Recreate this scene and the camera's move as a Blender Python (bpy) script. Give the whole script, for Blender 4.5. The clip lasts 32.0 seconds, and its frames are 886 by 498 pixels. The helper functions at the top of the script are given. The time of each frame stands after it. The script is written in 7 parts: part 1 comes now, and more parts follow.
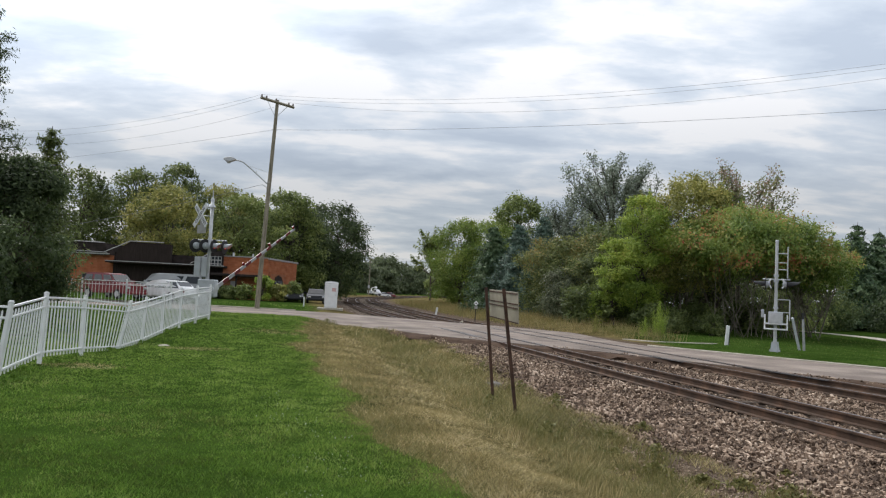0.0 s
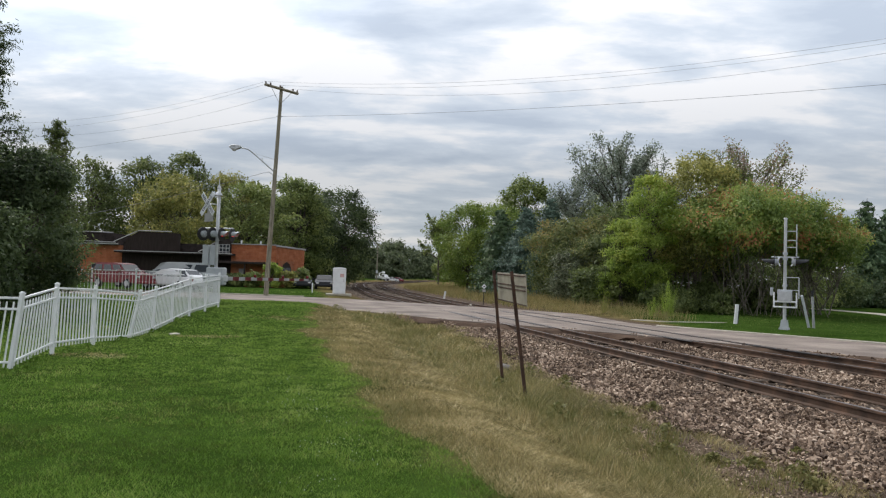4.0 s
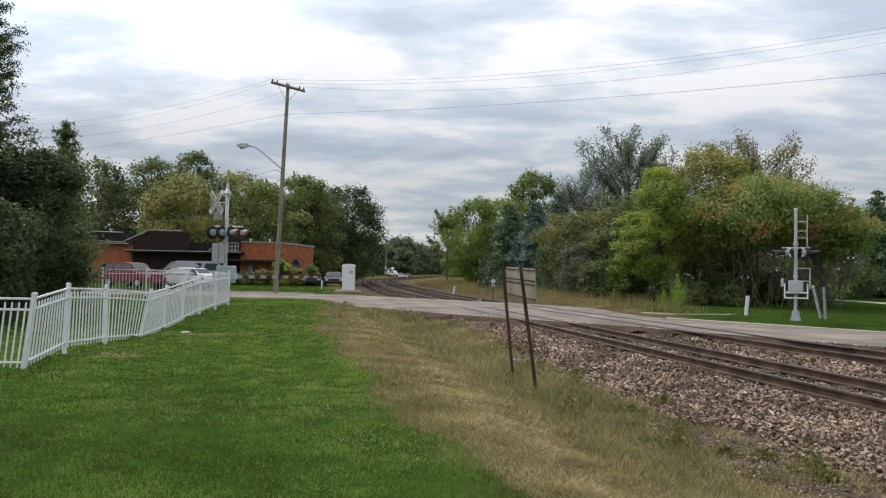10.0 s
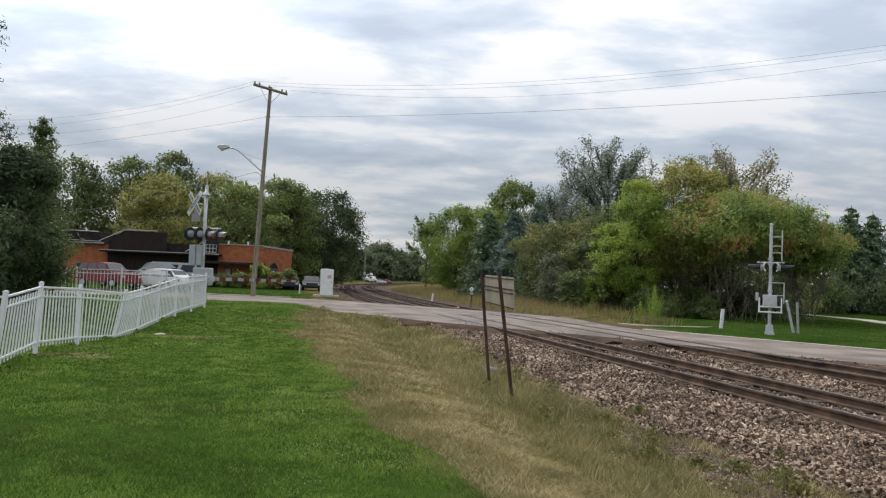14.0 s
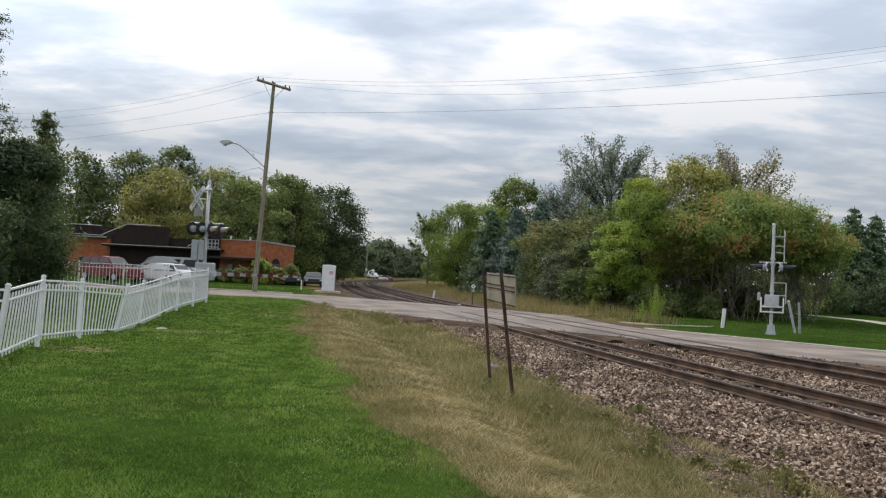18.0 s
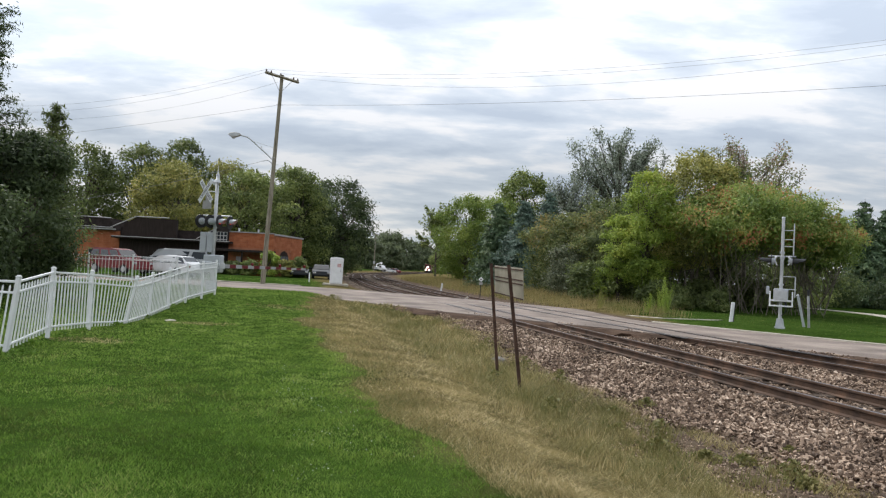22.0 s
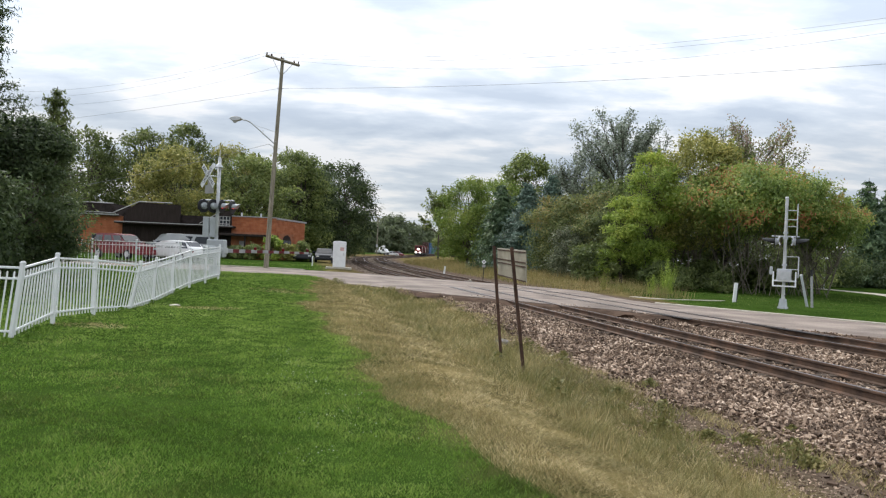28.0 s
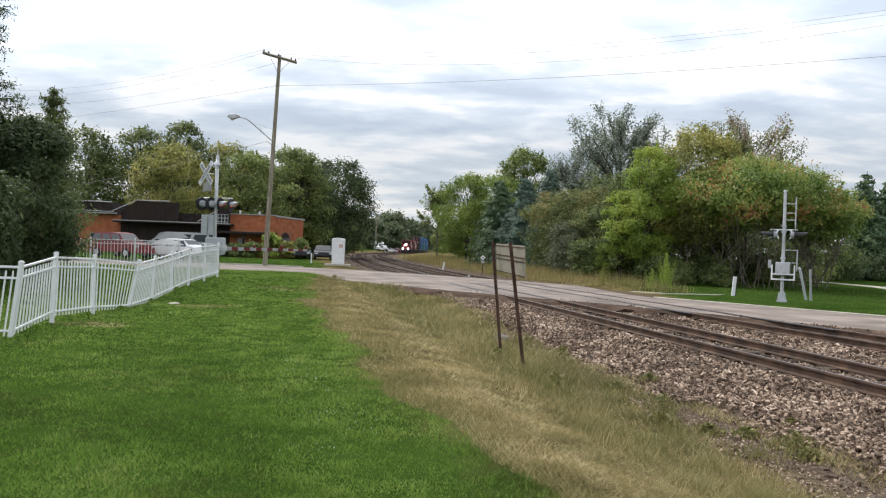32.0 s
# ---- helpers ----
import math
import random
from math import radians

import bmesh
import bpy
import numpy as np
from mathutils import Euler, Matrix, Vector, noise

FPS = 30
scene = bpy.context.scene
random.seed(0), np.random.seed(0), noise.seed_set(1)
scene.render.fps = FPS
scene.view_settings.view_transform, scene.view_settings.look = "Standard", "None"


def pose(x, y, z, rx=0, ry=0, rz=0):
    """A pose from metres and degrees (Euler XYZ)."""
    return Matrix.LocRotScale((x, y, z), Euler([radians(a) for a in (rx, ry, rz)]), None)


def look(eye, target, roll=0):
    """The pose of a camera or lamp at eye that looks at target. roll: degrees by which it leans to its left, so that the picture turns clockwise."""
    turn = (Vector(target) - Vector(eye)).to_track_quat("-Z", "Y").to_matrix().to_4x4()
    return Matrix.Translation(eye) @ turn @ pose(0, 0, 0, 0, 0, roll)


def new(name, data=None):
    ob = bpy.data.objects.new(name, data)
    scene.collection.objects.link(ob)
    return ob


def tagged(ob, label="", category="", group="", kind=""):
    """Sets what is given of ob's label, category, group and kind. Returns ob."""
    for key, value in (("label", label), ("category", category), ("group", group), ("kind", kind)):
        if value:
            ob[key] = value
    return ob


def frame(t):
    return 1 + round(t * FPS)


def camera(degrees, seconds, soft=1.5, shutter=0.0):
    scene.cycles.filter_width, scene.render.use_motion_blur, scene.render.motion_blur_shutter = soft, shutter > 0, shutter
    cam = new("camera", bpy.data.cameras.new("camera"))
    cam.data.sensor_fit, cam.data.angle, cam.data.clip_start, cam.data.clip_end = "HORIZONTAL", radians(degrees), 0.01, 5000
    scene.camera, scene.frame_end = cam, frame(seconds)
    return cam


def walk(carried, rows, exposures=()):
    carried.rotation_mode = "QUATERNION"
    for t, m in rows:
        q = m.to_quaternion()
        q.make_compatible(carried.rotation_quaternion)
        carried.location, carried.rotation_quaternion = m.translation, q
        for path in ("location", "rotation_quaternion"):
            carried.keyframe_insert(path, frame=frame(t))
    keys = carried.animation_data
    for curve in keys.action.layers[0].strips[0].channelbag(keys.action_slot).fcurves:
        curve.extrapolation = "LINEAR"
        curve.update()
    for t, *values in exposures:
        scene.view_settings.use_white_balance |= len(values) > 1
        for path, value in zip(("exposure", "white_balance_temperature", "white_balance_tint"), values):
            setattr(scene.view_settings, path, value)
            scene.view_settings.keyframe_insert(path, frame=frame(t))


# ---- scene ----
EYE = (0.0, 0.0, 1.85)
cam = camera(62.0, 32.0, soft=1.2)
PATH = [
    (0, 93.527, -2.828, -1.158),
    (0.5, 93.438, -2.64, -1.445),
    (1, 92.983, -1.905, -1.705),
    (1.5, 92.79, -1.731, -1.704),
    (2, 92.561, -1.399, -1.194),
    (2.5, 92.372, -1.419, -0.949),
    (3, 92.323, -1.637, -0.779),
    (3.5, 92.296, -1.809, -0.637),
    (5.5, 92.077, -1.428, -0.073),
    (6, 92.02, -1.199, -0.042),
    (6.5, 91.929, -1.065, 0.015),
    (7, 91.885, -1.088, 0.105),
    (7.5, 91.943, -1.192, 0.143),
    (8, 91.984, -1.151, 0.189),
    (8.5, 91.99, -1.154, 0.195),
    (9, 91.972, -1.076, 0.161),
    (9.5, 91.926, -1.02, 0.143),
    (10, 91.872, -1.066, 0.15),
    (10.5, 91.83, -1.083, 0.113),
    (11, 91.871, -1.411, 0.119),
    (11.5, 92.013, -1.835, 0.048),
    (12, 92.21, -2.131, -0.281),
    (12.5, 92.31, -2.294, -0.645),
    (13, 92.399, -2.286, -0.794),
    (13.5, 92.471, -2.415, -1.154),
    (14, 92.467, -2.311, -1.497),
    (14.5, 92.434, -2.613, -1.195),
    (16.5, 92.361, -2.638, -1.315),
    (17, 92.331, -2.658, -1.476),
    (17.5, 92.29, -2.823, -1.464),
    (18, 92.23, -2.825, -1.365),
    (18.5, 92.191, -2.862, -1.308),
    (19, 92.154, -2.833, -1.184),
    (19.5, 92.129, -2.738, -1.121),
    (20, 92.093, -2.761, -1.029),
    (20.5, 92.019, -2.802, -0.996),
    (21, 91.901, -2.865, -0.894),
    (21.5, 91.778, -2.871, -0.85),
    (22, 91.646, -2.978, -0.764),
    (22.5, 91.495, -2.755, -0.72),
    (23, 91.145, -2.381, -0.676),
    (23.5, 90.91, -2.472, -0.602),
    (24, 90.593, -2.347, -0.594),
    (24.5, 90.386, -2.099, -0.538),
    (25, 90.238, -2.067, -0.606),
    (25.5, 90.129, -2.055, -0.578),
    (27.5, 90.258, -2.321, -0.498),
    (28, 90.301, -2.531, -0.54),
    (28.5, 90.322, -2.481, -0.562),
    (29, 90.344, -2.51, -0.562),
    (29.5, 90.356, -2.398, -0.579),
    (30, 90.319, -2.273, -0.658),
    (30.5, 90.272, -2.34, -0.628),
    (31, 90.202, -2.4, -0.625),
    (31.5, 90.096, -2.279, -0.599),
    (32, 90.003, -2.076, -0.631),
]
walk(cam, [(t, pose(*EYE, a, b, c)) for t, a, b, c in PATH], exposures=[(0, 0.0), (20.5, 0.0), (22, 0.2), (24, 0.21), (25.5, 0.36), (27, 0.38), (32, 0.38)])

# ---- world and sun: a broken overcast, brightest up to the left ----
SUN_EL, SUN_AZ = 48.0, -38.0
world = bpy.data.worlds.new("overcast_sky")
scene.world = world
world.use_nodes = True


def build_sky():
    nt = world.node_tree
    nt.nodes.clear()
    n, l = nt.nodes.new, nt.links.new
    out, bg = n("ShaderNodeOutputWorld"), n("ShaderNodeBackground")
    sky = n("ShaderNodeTexSky")
    sky.sky_type, sky.sun_disc = "NISHITA", False
    sky.sun_elevation, sky.sun_rotation = radians(SUN_EL), radians(SUN_AZ)
    tint = n("ShaderNodeVectorMath")
    tint.operation = "SCALE"
    l(sky.outputs[0], tint.inputs[0])
    tint.inputs[3].default_value = 0.11
    co = n("ShaderNodeTexCoord")
    sep = n("ShaderNodeSeparateXYZ")
    l(co.outputs["Generated"], sep.inputs[0])
    # the cloud deck is flat: stretch by the height over the horizon
    zc = n("ShaderNodeMath"); zc.operation = "MAXIMUM"; zc.inputs[1].default_value = 0.0
    l(sep.outputs["Z"], zc.inputs[0])
    za = n("ShaderNodeMath"); za.operation = "ADD"; za.inputs[1].default_value = 0.16
    l(zc.outputs[0], za.inputs[0])
    dv = n("ShaderNodeVectorMath"); dv.operation = "DIVIDE"
    comb = n("ShaderNodeCombineXYZ")
    for i in range(3):
        l(za.outputs[0], comb.inputs[i])
    l(co.outputs["Generated"], dv.inputs[0]); l(comb.outputs[0], dv.inputs[1])
    mp = n("ShaderNodeMapping")
    mp.inputs["Scale"].default_value = (0.66, 1.05, 0.0)
    mp.inputs["Location"].default_value = (5.35, 2.2, 0.0)
    l(dv.outputs[0], mp.inputs[0])
    big = n("ShaderNodeTexNoise")
    big.inputs["Scale"].default_value, big.inputs["Detail"].default_value, big.inputs["Roughness"].default_value = 2.3, 10, 0.56
    big.inputs["Distortion"].default_value = 0.12
    l(mp.outputs[0], big.inputs["Vector"])
    ramp = n("ShaderNodeValToRGB")
    e = ramp.color_ramp.elements
    e[0].position, e[0].color = 0.36, (0.56, 0.632, 0.742, 1)
    e[1].position, e[1].color = 0.575, (1.0, 1.0, 1.02, 1)
    m = e.new(0.48); m.color = (0.725, 0.79, 0.88, 1)
    l(big.outputs["Fac"], ramp.inputs[0])
    # the veil is thinner, so brighter, round the hidden sun
    sd = n("ShaderNodeVectorMath"); sd.operation = "DOT_PRODUCT"
    l(co.outputs["Generated"], sd.inputs[0])
    el, az = radians(SUN_EL), radians(SUN_AZ)
    sd.inputs[1].default_value = (math.sin(az) * math.cos(el), math.cos(az) * math.cos(el), math.sin(el))
    glow = n("ShaderNodeMapRange")
    glow.inputs["From Min"].default_value, glow.inputs["From Max"].default_value = 0.77, 1.0
    glow.inputs["To Min"].default_value, glow.inputs["To Max"].default_value = 1.05, 2.3
    l(sd.outputs["Value"], glow.inputs["Value"])
    # the deck is thicker towards the horizon
    deck = n("ShaderNodeFloatCurve")
    pts = deck.mapping.curves[0].points
    pts[0].location, pts[1].location = (0.0, 0.66), (1.0, 1.0)
    pts.new(0.09, 0.55); pts.new(0.2, 0.74); pts.new(0.36, 1.0)
    deck.mapping.update()
    l(sep.outputs["Z"], deck.inputs["Value"])
    both = n("ShaderNodeMath"); both.operation = "MULTIPLY"
    l(glow.outputs[0], both.inputs[0]); l(deck.outputs[0], both.inputs[1])
    lit = n("ShaderNodeVectorMath"); lit.operation = "SCALE"
    l(ramp.outputs[0], lit.inputs[0]); l(both.outputs[0], lit.inputs[3])
    mix = n("ShaderNodeMix"); mix.data_type = "RGBA"
    mix.inputs["Factor"].default_value = 0.9
    l(tint.outputs[0], mix.inputs["A"]); l(lit.outputs[0], mix.inputs["B"])
    l(mix.outputs["Result"], bg.inputs[0])
    bg.inputs[1].default_value = 1.09
    l(bg.outputs[0], out.inputs[0])


build_sky()
sun = new("sun", bpy.data.lights.new("sun", "SUN"))
sun.data.energy, sun.data.angle, sun.data.color = 2.05, radians(24), (1.0, 0.96, 0.9)
sun.matrix_world = look((-40, 60, 90), (-40 + 40 * math.sin(radians(SUN_AZ)) * -1, 60 - 40 * math.cos(radians(SUN_AZ)), 90 - 40 * math.tan(radians(SUN_EL))))
scene.view_settings.exposure = 0.0


# ---- materials ----
def ramp_mat(name, stops, scale=4.0, detail=6.0, rough=0.8, metal=0.0, bump=0.2, fine=60.0, obj_rand=0.0, island=0.0, stretch=None, spec=0.4, coat=0.0, dist=0.02):
    """A noise-driven surface: colour stops over a coarse noise, a finer grain on top, bump from both."""
    m = bpy.data.materials.new(name)
    m.use_nodes = True
    nt = m.node_tree
    n, l = nt.nodes.new, nt.links.new
    p = nt.nodes["Principled BSDF"]
    p.inputs["Roughness"].default_value, p.inputs["Metallic"].default_value = rough, metal
    p.inputs["Specular IOR Level"].default_value, p.inputs["Coat Weight"].default_value = spec, coat
    co = n("ShaderNodeTexCoord")
    vec = co.outputs["Object"]
    if stretch:
        mp = n("ShaderNodeMapping")
        mp.inputs["Scale"].default_value = stretch
        l(vec, mp.inputs[0])
        vec = mp.outputs[0]
    a, b = n("ShaderNodeTexNoise"), n("ShaderNodeTexNoise")
    a.inputs["Scale"].default_value, a.inputs["Detail"].default_value = scale, detail
    b.inputs["Scale"].default_value, b.inputs["Detail"].default_value = fine, 4
    l(vec, a.inputs["Vector"]); l(vec, b.inputs["Vector"])
    w = n("ShaderNodeMath"); w.operation = "MULTIPLY_ADD"
    l(b.outputs["Fac"], w.inputs[0]); w.inputs[1].default_value = 0.45
    l(a.outputs["Fac"], w.inputs[2])
    sub = n("ShaderNodeMath"); sub.operation = "SUBTRACT"; sub.inputs[1].default_value = 0.225
    l(w.outputs[0], sub.inputs[0])
    drive = sub.outputs[0]
    if obj_rand or island:
        src = n("ShaderNodeObjectInfo").outputs["Random"] if obj_rand else n("ShaderNodeNewGeometry").outputs["Random Per Island"]
        r = n("ShaderNodeMath"); r.operation = "MULTIPLY_ADD"
        l(src, r.inputs[0]); r.inputs[1].default_value = obj_rand or island
        l(drive, r.inputs[2])
        r2 = n("ShaderNodeMath"); r2.operation = "SUBTRACT"; r2.inputs[1].default_value = (obj_rand or island) / 2
        l(r.outputs[0], r2.inputs[0])
        drive = r2.outputs[0]
    ramp = n("ShaderNodeValToRGB")
    els = ramp.color_ramp.elements
    while len(els) < len(stops):
        els.new(0.5)
    for e, (pos, c) in zip(els, stops):
        e.position, e.color = pos, (*c, 1)
    l(drive, ramp.inputs[0]); l(ramp.outputs[0], p.inputs["Base Color"])
    if bump:
        bp = n("ShaderNodeBump")
        bp.inputs["Strength"].default_value, bp.inputs["Distance"].default_value = bump, dist
        l(w.outputs[0], bp.inputs["Height"]); l(bp.outputs[0], p.inputs["Normal"])
    return m


def tone(name, c, var=0.25, **kw):
    """A colour that varies by var round c."""
    lo, hi = tuple(v * (1 - var) for v in c), tuple(min(1, v * (1 + var)) for v in c)
    return ramp_mat(name, [(0.3, lo), (0.5, c), (0.72, hi)], **kw)


def leaf_mat(name, stops, see=0.45, wave=0.6, spec=0.3, each=0.34):
    """Leaves: each leaf its own tint, patches of light and dark tints over the crown, some light through them."""
    m = bpy.data.materials.new(name)
    m.use_nodes = True
    nt = m.node_tree
    n, l = nt.nodes.new, nt.links.new
    nt.nodes.remove(nt.nodes["Principled BSDF"])
    out = nt.nodes["Material Output"]
    co, a = n("ShaderNodeTexCoord"), n("ShaderNodeTexNoise")
    a.inputs["Scale"].default_value, a.inputs["Detail"].default_value = wave, 3
    l(co.outputs["Object"], a.inputs["Vector"])
    g = n("ShaderNodeNewGeometry")
    mx = n("ShaderNodeMath"); mx.operation = "MULTIPLY_ADD"
    l(g.outputs["Random Per Island"], mx.inputs[0]); mx.inputs[1].default_value = each
    l(a.outputs["Fac"], mx.inputs[2])
    ad = n("ShaderNodeMath"); ad.operation = "SUBTRACT"; ad.inputs[1].default_value = each / 2
    l(mx.outputs[0], ad.inputs[0])
    ramp = n("ShaderNodeValToRGB")
    els = ramp.color_ramp.elements
    while len(els) < len(stops):
        els.new(0.5)
    for e, (pos, c) in zip(els, stops):
        e.position, e.color = pos, (*c, 1)
    l(ad.outputs[0], ramp.inputs[0])
    d, t, mix = n("ShaderNodeBsdfPrincipled"), n("ShaderNodeBsdfTranslucent"), n("ShaderNodeMixShader")
    d.inputs["Roughness"].default_value, d.inputs["Specular IOR Level"].default_value = 0.55, spec
    l(ramp.outputs[0], d.inputs["Base Color"]); l(ramp.outputs[0], t.inputs["Color"])
    mix.inputs[0].default_value = see
    l(d.outputs[0], mix.inputs[1]); l(t.outputs[0], mix.inputs[2]); l(mix.outputs[0], out.inputs["Surface"])
    return m


def glow_mat(name, c, strength):
    m = bpy.data.materials.new(name)
    m.use_nodes = True
    p = m.node_tree.nodes["Principled BSDF"]
    p.inputs["Base Color"].default_value = (*c, 1)
    p.inputs["Emission Color"].default_value = (*c, 1)
    p.inputs["Emission Strength"].default_value = strength
    return m


# ---- mesh tools ----
def np_mesh(name, verts, faces, mats=(), mat_index=None, smooth=False):
    """A mesh from numpy arrays; all faces have the same number of corners."""
    me = bpy.data.meshes.new(name)
    verts, faces = np.asarray(verts, np.float32), np.asarray(faces, np.int32)
    k = faces.shape[1]
    me.vertices.add(len(verts)); me.vertices.foreach_set("co", verts.ravel())
    me.loops.add(faces.size); me.loops.foreach_set("vertex_index", faces.ravel())
    me.polygons.add(len(faces)); me.polygons.foreach_set("loop_start", np.arange(len(faces), dtype=np.int32) * k)
    me.polygons.foreach_set("loop_total", np.full(len(faces), k, np.int32))
    if mat_index is not None:
        me.polygons.foreach_set("material_index", np.asarray(mat_index, np.int32))
    me.polygons.foreach_set("use_smooth", np.full(len(faces), smooth, bool))
    for m in mats:
        me.materials.append(m)
    me.update(calc_edges=True)
    return me


def part(name, bm, material, parent=None, label="", smooth=False):
    """Links a bmesh as one mesh object under a thing or a part."""
    me = bpy.data.meshes.new(name)
    bmesh.ops.recalc_face_normals(bm, faces=bm.faces)
    bm.to_mesh(me)
    bm.free()
    for m in (material if isinstance(material, (list, tuple)) else [material]):
        me.materials.append(m)
    if smooth:
        me.polygons.foreach_set("use_smooth", np.full(len(me.polygons), True, bool))
    ob = new(name, me)
    ob.parent = parent
    return tagged(ob, label)


def mesh_part(name, me, parent=None, label="", m=None):
    ob = new(name, me)
    ob.parent = parent
    if m is not None:
        ob.matrix_basis = m
    return tagged(ob, label)


def thing(name, m, label, category, group="", kind=""):
    ob = new(name)
    ob.empty_display_size = 0.2
    ob.matrix_basis = m
    return tagged(ob, label, category, group, kind)


def box(bm, x0, x1, y0, y1, z0, z1, m=None, bevel=0.0):
    r = bmesh.ops.create_cube(bm, size=1.0)
    vs = r["verts"]
    bmesh.ops.scale(bm, vec=(x1 - x0, y1 - y0, z1 - z0), verts=vs)
    bmesh.ops.translate(bm, vec=((x0 + x1) / 2, (y0 + y1) / 2, (z0 + z1) / 2), verts=vs)
    if bevel:
        es = list({e for v in vs for e in v.link_edges})
        r = bmesh.ops.bevel(bm, geom=es, offset=bevel, segments=1, affect="EDGES", profile=0.7)
        vs = list({v for f in r["faces"] for v in f.verts} | {v for v in vs if v.is_valid})
    if m is not None:
        bmesh.ops.transform(bm, matrix=m, verts=vs)
    return vs


def boxed(x0, x1, y0, y1, z0, z1, bevel=0.0, m=None):
    bm = bmesh.new()
    box(bm, x0, x1, y0, y1, z0, z1, m, bevel)
    return bm


def rod(bm, a, b, r0, r1=None, seg=8, caps=True):
    """A tapered rod from a to b."""
    a, b = Vector(a), Vector(b)
    d = b - a
    q = d.to_track_quat("Z", "Y").to_matrix().to_4x4()
    r = bmesh.ops.create_cone(bm, cap_ends=caps, segments=seg, radius1=r0, radius2=r0 if r1 is None else r1, depth=d.length)
    bmesh.ops.transform(bm, matrix=Matrix.Translation((a + b) / 2) @ q, verts=r["verts"])
    return r["verts"]


def rods(*items, seg=8):
    bm = bmesh.new()
    for it in items:
        rod(bm, *it, seg=seg)
    return bm


def prism(bm, outline, y0, y1, m=None):
    """An outline in x and z, pushed from y0 to y1."""
    a = [bm.verts.new((x, y0, z)) for x, z in outline]
    b = [bm.verts.new((x, y1, z)) for x, z in outline]
    k = len(a)
    bm.faces.new(a); bm.faces.new(b[::-1])
    for i in range(k):
        bm.faces.new((a[i], b[i], b[(i + 1) % k], a[(i + 1) % k]))
    if m is not None:
        bmesh.ops.transform(bm, matrix=m, verts=a + b)


def smooth_line(pts, step=2.0):
    """A Catmull-Rom line through the points, sampled every step metres."""
    P = np.array([2 * np.array(pts[0]) - np.array(pts[1]), *pts, 2 * np.array(pts[-1]) - np.array(pts[-2])], float)
    out = []
    for i in range(1, len(P) - 2):
        p0, p1, p2, p3 = P[i - 1:i + 3]
        k = max(2, int(np.linalg.norm(p2 - p1) / step))
        for t in np.arange(k) / k:
            out.append(0.5 * (2 * p1 + (p2 - p0) * t + (2 * p0 - 5 * p1 + 4 * p2 - p3) * t * t + (3 * p1 - p0 - 3 * p2 + p3) * t ** 3))
    out.append(P[-2])
    return np.array(out)


def offset_line(line, d):
    """The line moved d to its right, in plan."""
    g = np.gradient(line[:, :2], axis=0)
    g /= np.linalg.norm(g, axis=1, keepdims=True)
    out = line.copy()
    out[:, 0] += g[:, 1] * d
    out[:, 1] -= g[:, 0] * d
    return out


def sweep(line, profile, name, mats, smooth=False, cap=True, close=True):
    """Pushes a profile of (right, up) points along a line of x, y, z."""
    g = np.gradient(line[:, :2], axis=0)
    g /= np.linalg.norm(g, axis=1, keepdims=True)
    k, nn = len(profile), len(line)
    v = np.zeros((nn, k, 3))
    for j, (a, b) in enumerate(profile):
        v[:, j, 0] = line[:, 0] + g[:, 1] * a
        v[:, j, 1] = line[:, 1] - g[:, 0] * a
        v[:, j, 2] = line[:, 2] + b
    idx = np.arange(nn * k).reshape(nn, k)
    cols = range(k) if close else range(k - 1)
    fs = [np.stack([idx[:-1, j], idx[:-1, (j + 1) % k], idx[1:, (j + 1) % k], idx[1:, j]], 1) for j in cols]
    return np_mesh(name, v.reshape(-1, 3), np.concatenate(fs), mats, smooth=smooth)


rng = np.random.default_rng(7)

# ---- plan ----
TRACK_1 = [(16.6, -30), (12.2, -10), (8.0, 10), (5.85, 20.8), (4.1, 29.6), (1.6, 41), (-1.6, 54.8), (-6.6, 80.5), (-13.2, 129), (-17.6, 185), (-15.2, 250), (-7.2, 407), (6.5, 520), (40, 640), (160, 820)]
TRACK_2 = [(25, -30), (18.7, -10), (13.4, 10), (10.6, 20.3), (8.3, 29.6), (5.5, 41), (1.7, 56.7), (-2.9, 84), (-9.6, 134), (-13.0, 185), (-10.2, 245), (-2.6, 407), (11, 520), (44, 638), (163, 815)]
ROAD = [(44, -16.5, 0.05), (27, 7, 0), (14.7, 24.5, 0), (8.8, 32.5, 0), (2.5, 41, 0), (-2.5, 44.8, 0.06), (-8, 46.4, 0.24), (-16, 47, 0.3), (-30, 47.5, 0.32), (-90, 50, 0.3)]
ROAD_HALF = [(-200, 3.8), (50, 3.8), (58, 4.4), (66, 6.2), (76, 6.3), (84, 5.0), (91, 4.6), (400, 4.6)]
ROAD_RIGHT = [(-200, 2.7), (50, 2.4), (58, 1.75), (60.3, 1.5), (63, 2.4), (66, 4.2), (69, 6.2), (76, 6.3), (84, 5.0), (91, 4.6), (400, 4.6)]
t1 = smooth_line([(*p, 0.0) for p in TRACK_1], 2.0)
t2 = smooth_line([(*p, 0.0) for p in TRACK_2], 2.0)
road_line = smooth_line(ROAD, 1.0)


